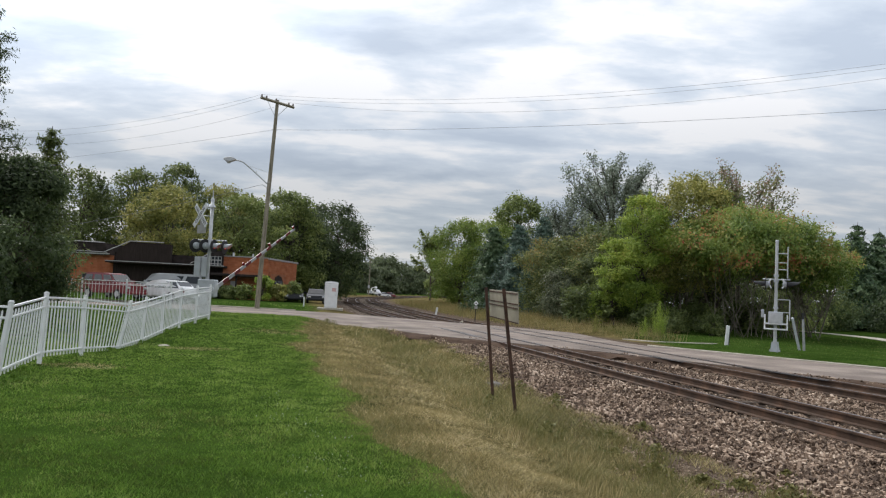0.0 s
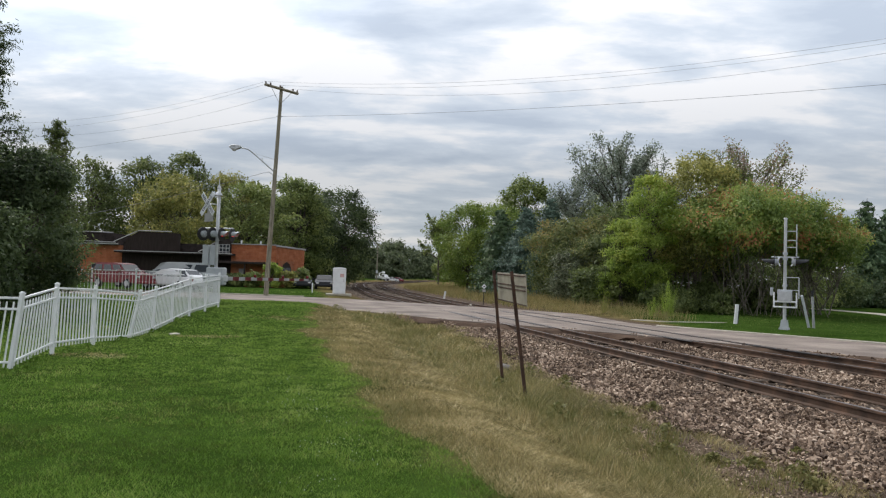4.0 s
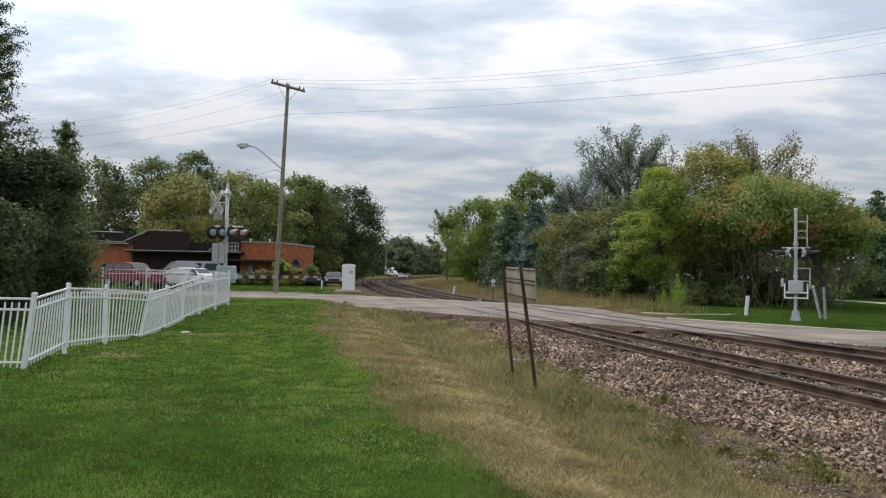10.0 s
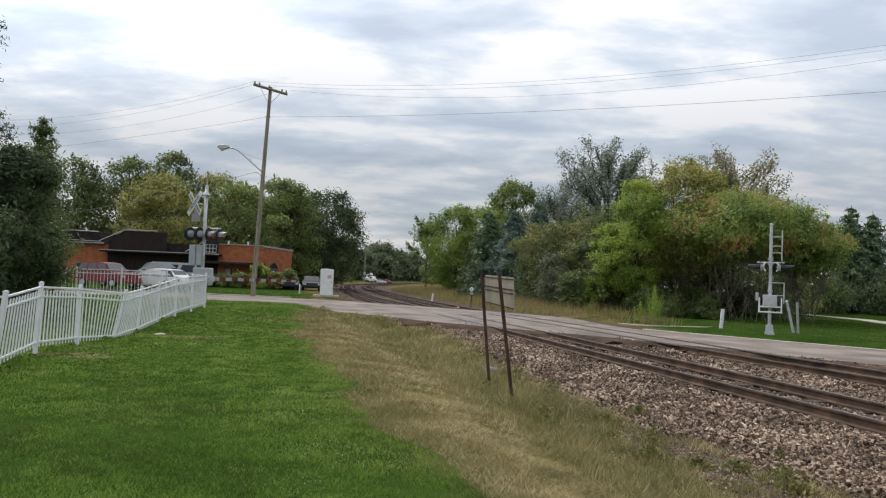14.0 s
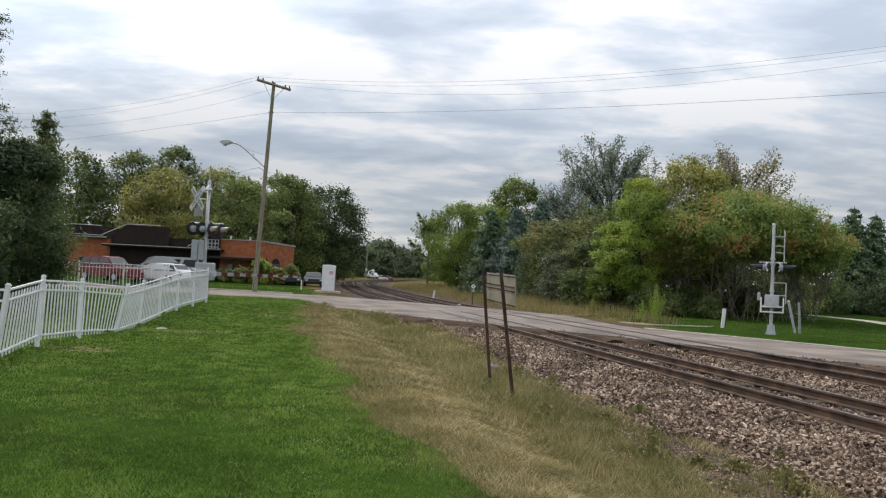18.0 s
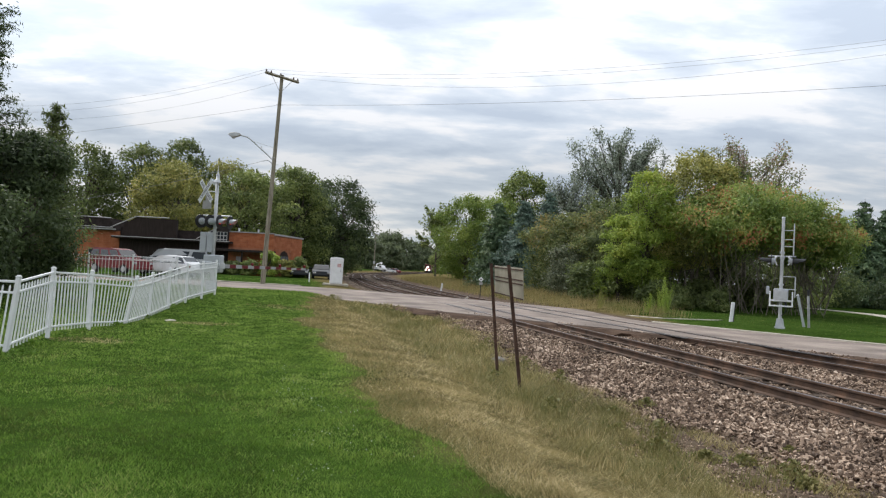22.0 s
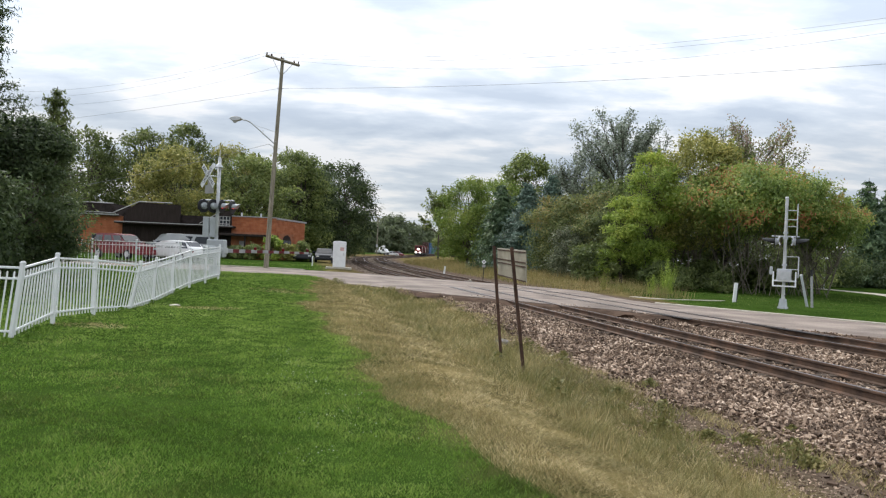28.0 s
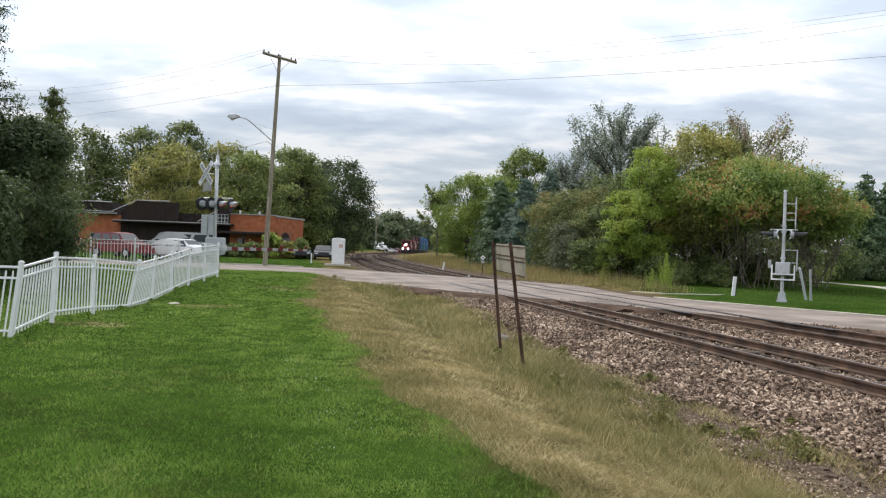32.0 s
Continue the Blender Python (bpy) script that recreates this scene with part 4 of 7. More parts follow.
    tree("box_elder", "bright light green tree", 14.6, 50.5, 9.0, 4.8, "light", n=20000, leaf=0.1, low=0.14, seed=93, clumps=60, airy=0.5, twigs=90, droop=0.5)
    tree("box_elder", "light green young tree with low branches", 13.0, 51.4, 6.0, 2.8, "light", n=6500, leaf=0.1, low=0.3, seed=293, clumps=36, airy=0.5, droop=0.5)
    tree("box_elder", "green tree with many thin stems", 17.8, 51, 10.6, 6.8, "olive", n=20000, leaf=0.12, low=0.24, stems=10, bark=M_STEM, seed=94, clumps=80, airy=0.4, twigs=110)
    tree("sumac", "spreading tree with reddening leaves and many pale stems", 20.0, 46.5, 8.0, 8.0, "autumn", n=25000, leaf=0.11, low=0.5, stems=20, bark=M_STEM, seed=95, clumps=64, droop=0.9)
    wand_tree("ash_tree", "thin-topped tree with brown seed clusters", 22.9, 54, 13.6, 9.4, "seedy", n=10500, leaf=0.1, low=0.4, seed=96, limbs=34, wands=330, reach=0.09, bark=M_STEM, tuft=0.9)
    tree("ash_tree", "leafy tree with a few reddened sprays", 20.6, 53, 10.2, 6.0, "autumn", n=13000, leaf=0.12, low=0.3, seed=296, airy=0.6, stems=2, twigs=110)
    tree("sumac", "spreading tree with reddening leaves and many pale stems", 23.2, 47.5, 7.1, 6.6, "autumn", n=18000, leaf=0.11, low=0.5, stems=18, bark=M_STEM, seed=97, clumps=56, droop=0.9)
    tree("sumac", "spreading tree with reddening leaves and many pale stems", 25.6, 49, 5.9, 5.8, "autumn", n=15000, leaf=0.11, low=0.56, stems=5, bark=M_STEM, seed=197, clumps=50, droop=0.9)
    for i, (x, y, h, w, k) in enumerate(((17.7, 45.6, 1.3, 1.8, "dark"), (15.6, 46.2, 0.9, 1.5, "dark"))):
        tree("shrub", "low olive bush at the foot of thin stems", x, y, h, w, k, n=3200, leaf=0.08, low=0.0, seed=220 + i, stems=4, clumps=24, category="shrub")
    tree("broadleaf_tree", "dark leafy tree in the wood behind", 17, 62, 8.6, 8, "dark", n=6000, leaf=0.18, low=0.02, seed=98)
    tree("broadleaf_tree", "dark leafy tree in the wood behind", 24, 64, 8.6, 9, "dark", n=6000, leaf=0.18, low=0.02, seed=99)
    tree("broadleaf_tree", "dark leafy tree in the wood behind", 31, 62, 8, 9, "dark", n=6000, leaf=0.18, low=0.02, seed=100)
    conifer("spruce", "dark spruce beyond a lawn", 42.2, 72, 10.8, 6.4, "fir", n=12000, leaf=0.26, seed=101)
    conifer("spruce", "dark spruce beyond a lawn", 45.6, 74, 10.6, 6.8, "fir", n=12000, leaf=0.26, seed=102)
    conifer("spruce", "dark spruce beyond a lawn", 37, 75, 8, 6, "fir", n=7000, leaf=0.26, seed=103)
    tree("hedge", "dark hedge across a lawn", 44, 66, 3.4, 9, "deep", n=7000, leaf=0.16, low=0.0, seed=104, stems=4, category="shrub")
    tree("hedge", "dark hedge across a lawn", 36, 68, 3.0, 8, "deep", n=7000, leaf=0.16, low=0.0, seed=105, stems=4, category="shrub")


build_trees()


# ---- more surfaces ----
M_GALV = tone("galvanised_steel", (0.50, 0.51, 0.52), 0.15, scale=4, rough=0.5, metal=0.4, bump=0.05)
M_GREYBOX = tone("grey_enamel", (0.42, 0.44, 0.46), 0.12, scale=3, rough=0.5, bump=0.05)
M_POLE = ramp_mat("weathered_pole_wood", [(0.3, (0.12, 0.108, 0.078)), (0.55, (0.25, 0.225, 0.168)), (0.8, (0.36, 0.33, 0.26))], scale=4, rough=0.9, bump=0.4, stretch=(3, 3, 0.3))
M_POSTRUST = ramp_mat("brown_rusted_post", [(0.3, (0.030, 0.015, 0.010)), (0.55, (0.070, 0.036, 0.023)), (0.8, (0.12, 0.062, 0.04))], scale=6, rough=0.8, bump=0.2)
M_SIGNBACK = tone("weathered_aluminium", (0.30, 0.272, 0.215), 0.2, scale=3, rough=0.6, metal=0.1, bump=0.05)
M_BRICK = ramp_mat("red_brick", [(0.2, (0.25, 0.075, 0.032)), (0.5, (0.36, 0.115, 0.048)), (0.8, (0.44, 0.17, 0.08))], scale=2.0, rough=0.9, bump=0.2, obj_rand=0.25)
M_MORTAR = tone("brick_wall_joints", (0.33, 0.135, 0.07), 0.2, scale=2, rough=0.95)
M_BROWN = tone("dark_brown_cladding", (0.030, 0.022, 0.019), 0.3, scale=2, rough=0.8, stretch=(8, 8, 0.6), spec=0.15)
M_SHINGLE = tone("dark_roof_shingle", (0.034, 0.027, 0.025), 0.35, scale=3, rough=0.95, bump=0.4, spec=0.1)
M_TRIM = tone("pale_roof_trim", (0.34, 0.33, 0.32), 0.15, scale=2, rough=0.6)
M_REDWHITE = tone("red_reflective_sheet", (0.125, 0.014, 0.017), 0.2, scale=4, rough=0.4)
M_REDLAMP = glow_mat("lit_red_lens", (1.0, 0.03, 0.03), 0.9)
# white darkened to carry the gate arm's shade; also on one bollard
M_ARMWHITE = tone("darkened_white_sheet", (0.33, 0.33, 0.34), 0.15, scale=4, rough=0.6)
M_REDDARK = tone("unlit_red_lens", (0.16, 0.012, 0.014), 0.2, scale=4, rough=0.2)
M_HEADLIGHT = glow_mat("train_headlight", (1.0, 0.93, 0.82), 60.0)
M_LOCOBLACK = tone("black_underframe", (0.025, 0.024, 0.024), 0.3, rough=0.7)
M_TYRE = tone("tyre_rubber", (0.02, 0.02, 0.02), 0.3, rough=0.85)
M_CHROME = tone("chrome_trim", (0.6, 0.6, 0.62), 0.1, rough=0.2, metal=0.9, bump=0.0)
M_WIRE = tone("grey_cable", (0.22, 0.23, 0.25), 0.2, rough=0.7, bump=0.0)
M_PORCELAIN = tone("brown_porcelain", (0.12, 0.075, 0.05), 0.2, rough=0.25)


def glass_mat(name, gloss):
    m = bpy.data.materials.new(name)
    m.use_nodes = True
    p = m.node_tree.nodes["Principled BSDF"]
    p.inputs["Base Color"].default_value = (0.02, 0.024, 0.028, 1)
    p.inputs["Roughness"].default_value = 0.06
    p.inputs["Specular IOR Level"].default_value = gloss
    return m


M_GLASS = glass_mat("dark_window_glass", 0.35)
M_SCREEN = glass_mat("car_window_glass", 1.0)


def paint(name, c, rough=0.3):
    return tone(name, c, 0.1, scale=1.2, rough=rough, bump=0.02, coat=0.15)


def disc(bm, r, d0, d1, m, seg=20):
    """A disc round the x axis from x = d0 to d1."""
    q = bmesh.ops.create_cone(bm, cap_ends=True, segments=seg, radius1=r, radius2=r, depth=d1 - d0)
    bmesh.ops.transform(bm, matrix=m @ Matrix.Translation(((d0 + d1) / 2, 0, 0)) @ Matrix.Rotation(radians(90), 4, "Y"), verts=q["verts"])


def words(text, size, m, material, parent, name="lettering"):
    cu = bpy.data.curves.new(name, "FONT")
    cu.body, cu.size, cu.align_x, cu.align_y, cu.extrude = text, size, "CENTER", "CENTER", 0.002
    tmp = bpy.data.objects.new(name, cu)
    me = bpy.data.meshes.new_from_object(tmp)
    bpy.data.objects.remove(tmp)
    me.materials.append(material)
    return mesh_part(name, me, parent, m=m)


# ---- the white fence ----
FENCE = [(-12.8, 11.6, 0.17, 0, 0), (-10.75, 11.85, 0.15, 0, 0), (-8.75, 12.0, 0.13, 0, 0), (-6.87, 12.1, 0.14, 0.115, 0), (-7.33, 14.3, 0.25, 0.03, 0), (-7.47, 16.3, 0.18, 0, 0), (-7.51, 18.3, 0.07, 0.19, 0), (-7.75, 20.4, 0.11, 0.05, 0), (-8.01, 22.6, 0.22, 0, 0), (-8.15, 24.6, 0.38, 0, 0), (-8.25, 26.6, 0.46, 0, 0), (-8.34, 28.5, 0.52, 0, 0)]
BACK_FENCE = [(-21.5, 36.6, 0.5, 0, 0), (-19.2, 36.5, 0.52, 0, 0), (-16.9, 36.4, 0.54, 0, 0), (-14.7, 36.3, 0.56, 0, 0), (-12.5, 36.2, 0.56, 0, 0)]


def white_fence(line, label):
    root = thing("picket_fence", pose(0, 0, 0), label, "fence")
    bm = boxed(-0.034, 0.034, -0.034, 0.034, -0.1, 1.24, 0.006)
    box(bm, -0.04, 0.04, -0.04, 0.04, 1.24, 1.262, None, 0.006)
    box(bm, -0.03, 0.03, -0.03, 0.03, 1.265, 1.28, None, 0.008)
    post_me = bpy.data.meshes.new("post")
    bm.to_mesh(post_me); bm.free(); post_me.materials.append(M_WHITE)
    bm = boxed(-0.0108, 0.0108, -0.0108, 0.0108, 0.0, 1.06)
    rod(bm, (0, 0, 1.06), (0, 0, 1.085), 0.0165, 0.004, 4)
    pick_me = bpy.data.meshes.new("picket")
    bm.to_mesh(pick_me); bm.free(); pick_me.materials.append(M_WHITE)
    tops = []
    for x, y, z, lean, _ in line:
        m = pose(x, y, z, 0, math.degrees(lean), 0)
        mesh_part("post", post_me, root, m=m)
        tops.append(m)
    for i in range(len(line) - 1):
        def at(k, h):
            return tops[k] @ Vector((0, 0, h))
        for h, w, t in ((0.12, 0.016, 0.019), (0.99, 0.016, 0.019), (1.17, 0.019, 0.019)):
            a, b = at(i, h), at(i + 1, h)
            d = b - a
            bm = boxed(0.03, d.length - 0.03, -w, w, -t, t, 0.006)
            bmesh.ops.transform(bm, matrix=Matrix.Translation(a) @ d.to_track_quat("X", "Z").to_matrix().to_4x4(), verts=bm.verts)
            part("fence_rail", bm, M_WHITE, root)
        n = 18 if line[i][1] < 12.05 else 13
        for k in range(1, n):
            t = k / n
            a, b = at(i, 0.03).lerp(at(i + 1, 0.03), t), at(i, 1.13).lerp(at(i + 1, 1.13), t)
            q = (b - a).to_track_quat("Z", "Y").to_matrix().to_4x4()
            mesh_part("picket", pick_me, root, m=Matrix.Translation(a) @ q)


white_fence(FENCE, "white metal picket fence with leaning posts along a lawn")
white_fence(BACK_FENCE, "white metal picket fence in front of parked cars")


# ---- utility pole, street lamp, wires ----
def utility_pole():
    root = thing("utility_pole", pose(-11.45, 50.0, 0.3), "weathered wooden utility pole leaning slightly, with crossarm", "utility pole")
    top = Vector((0.49, 0.0, 14.25))

    def on(h):
        return top * (h / 14.25)
    part("shaft", rods((on(0), on(14.25), 0.17, 0.11), seg=18), M_POLE, root)
    ax = Vector((0.78, 0.62, -0.075)).normalized()
    c = on(14.05) + Vector((0.05, -0.14, 0))
    part("crossarm", rods((c - ax * 1.25, c + ax * 1.25, 0.10, 0.10), seg=4), M_POLE, root, "weathered timber crossarm")
    pts = []
    for s in (-1.17, -0.82, -0.12, 0.85, 1.17):
        p = c + ax * s
        part("insulator", rods((p, p + Vector((0, 0, 0.14)), 0.02, 0.02), (p + Vector((0, 0, 0.1)), p + Vector((0, 0, 0.24)), 0.06, 0.04), seg=8), M_PORCELAIN, root)
        pts.append(root.matrix_basis @ (p + Vector((0, 0, 0.23))))
    for s in (-0.8, 0.8):
        part("brace", rods((c + ax * s, on(13.0) + Vector((0, -0.1, 0)), 0.018, 0.018), seg=4), M_GALV, root)
    # street lamp on its long straight arm
    line = smooth_line([(0.22, 0, 8.4), (-0.55, 0, 9.05), (-1.2, 0, 9.58), (-1.52, 0, 9.82), (-1.8, 0, 9.93), (-2.1, 0, 9.97)], 0.15)
    v, f = tubes([np.concatenate([line, np.full((len(line), 1), 0.045)], 1)], 8)
    mesh_part("lamp_arm", np_mesh("lamp_arm", v, f, [M_GALV], smooth=True), root, "galvanised street lamp arm")
    part("tie_rod", rods((on(9.2), Vector((-1.3, 0, 9.66)), 0.012, 0.012), seg=5), M_GALV, root)
    part("arm_clamp", rods((Vector((-0.62, 0, 9.0)), Vector((-0.62, 0, 9.32)), 0.025, 0.025), seg=6), M_GALV, root)
    bm = bmesh.new()
    prism(bm, [(-2.92, 10.0), (-2.78, 10.12), (-2.45, 10.17), (-2.1, 10.11), (-2.0, 9.99), (-2.25, 9.93), (-2.38, 9.84), (-2.72, 9.84)], -0.17, 0.17)
    bmesh.ops.bevel(bm, geom=list(bm.edges), offset=0.03, segments=1, affect="EDGES")
    head = part("lamp_head", bm, M_GALV, root, "grey cobra street lamp head")
    bm = bmesh.new()
    rod(bm, (-2.55, 0, 9.74), (-2.55, 0, 9.87), 0.1, 0.17, 10)
    part("lamp_glass", bm, M_GALV, head)
    part("guy_clamp", rods((on(8.55) - Vector((0, 0.15, 0)), on(8.55) + Vector((0, 0.18, 0)), 0.03, 0.03), seg=6), M_GALV, root)
    part("cable_bracket", rods((on(12.2) - Vector((0.2, 0, 0)), on(12.2) + Vector((0.2, 0, 0)), 0.03, 0.03), seg=6), M_GALV, root)
    v, f = tubes([[(0.25, 0, 7.9, 0.03), (0.1, 0, 8.22, 0.03), (-0.15, 0, 8.38, 0.03), (-0.3, 0, 8.36, 0.03)]], 6)
    mesh_part("service_mast", np_mesh("service_mast", v, f, [M_GALV], smooth=True), root, "bent service pipe")
    return pts, root.matrix_basis @ on(12.2), root.matrix_basis @ Vector((-0.3, 0, 8.36))


def wire(a, b, sag, r=0.010, name="overhead_wire"):
    a, b = np.array(a), np.array(b)
    t = np.linspace(0, 1, 34)[:, None]
    p = a + (b - a) * t
    p[:, 2] -= (4 * sag * t * (1 - t)).ravel()
    v, f = tubes([np.concatenate([p, np.full((len(p), 1), r)], 1)], 5)
    tagged(new(name, np_mesh(name, v, f, [M_WIRE], smooth=True)), "thin grey overhead power line from a wooden pole", "cable", "overhead wires")


pins, low_pin, stub = utility_pole()
RIGHT, LEFT = Vector((52.9, -30.2, 0)), Vector((-47.1, 16.5, 0))
for p, dz, s in ((pins[0], 1.0, 2.5), (pins[2], 1.3, 2.5), (pins[3], 2.3, 3.2)):
    wire(p, p + RIGHT + Vector((0, 0, dz)), s, 0.0065)
for p, dz, s in ((pins[0], 2.6, 3.2), (pins[1], 2.1, 3.4), (pins[3], 2.2, 3.6)):
    wire(p, p + LEFT + Vector((0, 0, dz)), s, 0.0065)
wire(low_pin, low_pin + RIGHT + Vector((0, 0, -0.9)), 0.9, 0.009)
wire(low_pin, low_pin + LEFT + Vector((0, 0, -3.3)), 0.6, 0.008)
wire(stub, (-30, 52, 4.4), 0.25, 0.012)


# ---- crossing signals ----
def flasher(parent, at, face, lit, hood=None, reach=0.36):
    """A flashing lamp: black target disc, housing behind, hood and lens in front; face: degrees of its look from +x."""
    m = pose(*at, 0, 0, face)
    bm = bmesh.new()
    disc(bm, 0.3, -0.012, 0.012, m, 24)
    unit = part("target_disc", bm, M_BLACK, parent, "black round lamp backing")
    bm = bmesh.new()
    disc(bm, 0.15, -0.1, -0.012, m, 18)
    disc(bm, 0.10, -0.17, -0.1, m, 18)
    part("lamp_housing", bm, M_GREYBOX, unit, "grey bulging lamp housing", smooth=False)
    bm = bmesh.new()
    disc(bm, 0.095, 0.012, 0.03, m, 18)
    part("lens", bm, M_REDLAMP if lit else M_REDDARK, unit, "red lens")
    v, f = [], []
    k = 13
    for i in range(k):
        a = radians(-35 + 250 * i / (k - 1))
        for r, x0, x1 in ((0.125, 0.012, reach), (0.135, 0.012, reach)):
            cut = x1 - 0.12 * (1 - math.sin(max(0.0, a))) if 0 < a < math.pi else 0.2
            v += [m @ Vector((x0, math.cos(a) * r, math.sin(a) * r)), m @ Vector((cut, math.cos(a) * r, math.sin(a) * r))]
    for i in range(k - 1):
        b, c = 4 * i, 4 * (i + 1)
        f += [(b, b + 1, c + 1, c), (b + 2, c + 2, c + 3, b + 3), (b + 1, b + 3, c + 3, c + 1)]
    mesh_part("hood", np_mesh("hood", [tuple(p) for p in v], f, [hood or M_GREYBOX]), unit, "curved lamp hood")


def crossbuck(parent, at, face):
    """Two crossed boards with their words; face: degrees of their look from -y."""
    base = pose(*at, 0, 0, face)
    for ang, text, y in ((45, "CROSSING", -0.03), (-45, "RAIL    ROAD", 0.0)):
        m = base @ pose(0, y, 0, 0, -ang, 0)
        bm = boxed(-0.66, 0.66, -0.006, 0.006, -0.12, 0.12, 0.0, m)
        b = part("crossbuck_board", bm, M_WHITE, parent, "white crossing board with black words")
        words(text, 0.19, m @ pose(0, -0.012, 0, 90, 0, 0), M_BLACK, b)


def signal_left():
    root = thing("crossing_signal", pose(-9.83, 33.0, 0.5), "silver railway crossing signal with crossed boards, red lamps and gate", "railway signal")
    part("mast", rods((Vector((0, 0, 0)), Vector((0, 0, 5.05)), 0.075, 0.075), seg=14), M_GALV, root, smooth=True)
    part("mast_cap", rods((Vector((0, 0, 5.05)), Vector((0, 0, 5.2)), 0.09, 0.02), (Vector((0, 0, 5.2)), Vector((0, 0, 5.5)), 0.02, 0.012), seg=10), M_GALV, root)
    bm = bmesh.new()
    rod(bm, (0.02, -0.1, 4.72), (0.02, -0.1, 4.84), 0.17, 0.1, 14)
    rod(bm, (0.02, -0.1, 4.84), (0.02, -0.1, 4.9), 0.1, 0.03, 14)
    part("bell", bm, M_GALV, root, "grey warning bell")
    part("base", boxed(-0.2, 0.2, -0.2, 0.2, -0.1, 0.35, 0.02), M_GALV, root)
    crossbuck(root, (-0.42, -0.2, 4.32), -40)
    part("board_bracket", rods((Vector((-0.42, -0.14, 4.32)), Vector((0, 0, 4.32)), 0.02, 0.02), seg=6), M_GALV, root)
    # tracks plate under the boards
    m = pose(-0.36, -0.16, 3.72, 0, 0, -40)
    bm = boxed(-0.34, 0.34, -0.006, 0.006, -0.19, 0.19, 0.0, m)
    box(bm, -0.14, 0.14, -0.006, 0.006, 0.19, 0.52, m)
    part("count_plate", bm, M_TRIM, root, "pale plate under the crossed boards")
    part("lamp_arm", rods((Vector((-0.75, 0.1, 3.25)), Vector((0.75, -0.1, 3.25)), 0.03, 0.03), seg=8), M_GALV, root)
    flasher(root, (-0.62, -0.02, 2.98), 140, False)
    flasher(root, (-0.16, -0.14, 2.98), 140, False)
    flasher(root, (0.24, -0.16, 2.98), -14, True)
    flasher(root, (0.68, -0.05, 2.98), -14, True)
    for x in (-0.5, -0.18):
        part("relay_case", boxed(x - 0.13, x + 0.13, 0.0, 0.25, 1.62, 2.5, 0.015), M_GREYBOX, root, "tall grey relay case")
    part("case_bracket", rods((Vector((-0.6, 0.1, 1.75)), Vector((0.05, 0.05, 1.75)), 0.025, 0.025), seg=6), M_GALV, root)
    part("gate_mechanism", boxed(-0.34, 0.42, -0.3, 0.28, 0.72, 1.5, 0.04), M_GREYBOX, root, "grey gate motor box")
    bm = bmesh.new()
    disc(bm, 0.13, -0.02, 0.1, pose(0.3, -0.32, 1.05, 0, 0, -90), 14)
    part("pivot", bm, M_GALV, root)
    arm = thing("gate_arm", pose(0.32, -0.3, 1.02, 0, -29, 66), "", "gate")
    del arm["category"]
    arm.parent = root
    L, k = 6.85, 15
    for i in range(k):
        a, b = 0.35 + (L - 0.35) * i / k, 0.35 + (L - 0.35) * (i + 1) / k
        h0 = 0.085 - 0.035 * i / k
        part("gate_stripe", boxed(a, b, -0.02, 0.02, -h0, h0), M_REDWHITE if i % 2 else M_ARMWHITE, arm, "red and white reflective stripe")
    bm = boxed(-0.1, 0.42, -0.06, 0.06, -0.14, 0.14, 0.02)
    part("arm_clamp", bm, M_GALV, arm)
    part("counterweight", boxed(-1.0, -0.55, -0.16, 0.16, -0.2, 0.2, 0.03), M_GREYBOX, arm, "grey counterweight")
    part("weight_arm", boxed(-0.6, -0.05, -0.03, 0.03, -0.06, 0.06, 0.01), M_GALV, arm)
    for x in (2.4, 4.6, 6.75):
        part("arm_lamp", boxed(x - 0.06, x + 0.06, -0.05, 0.05, 0.06, 0.2, 0.02), M_REDDARK, arm, "small red gate lamp")
    return arm


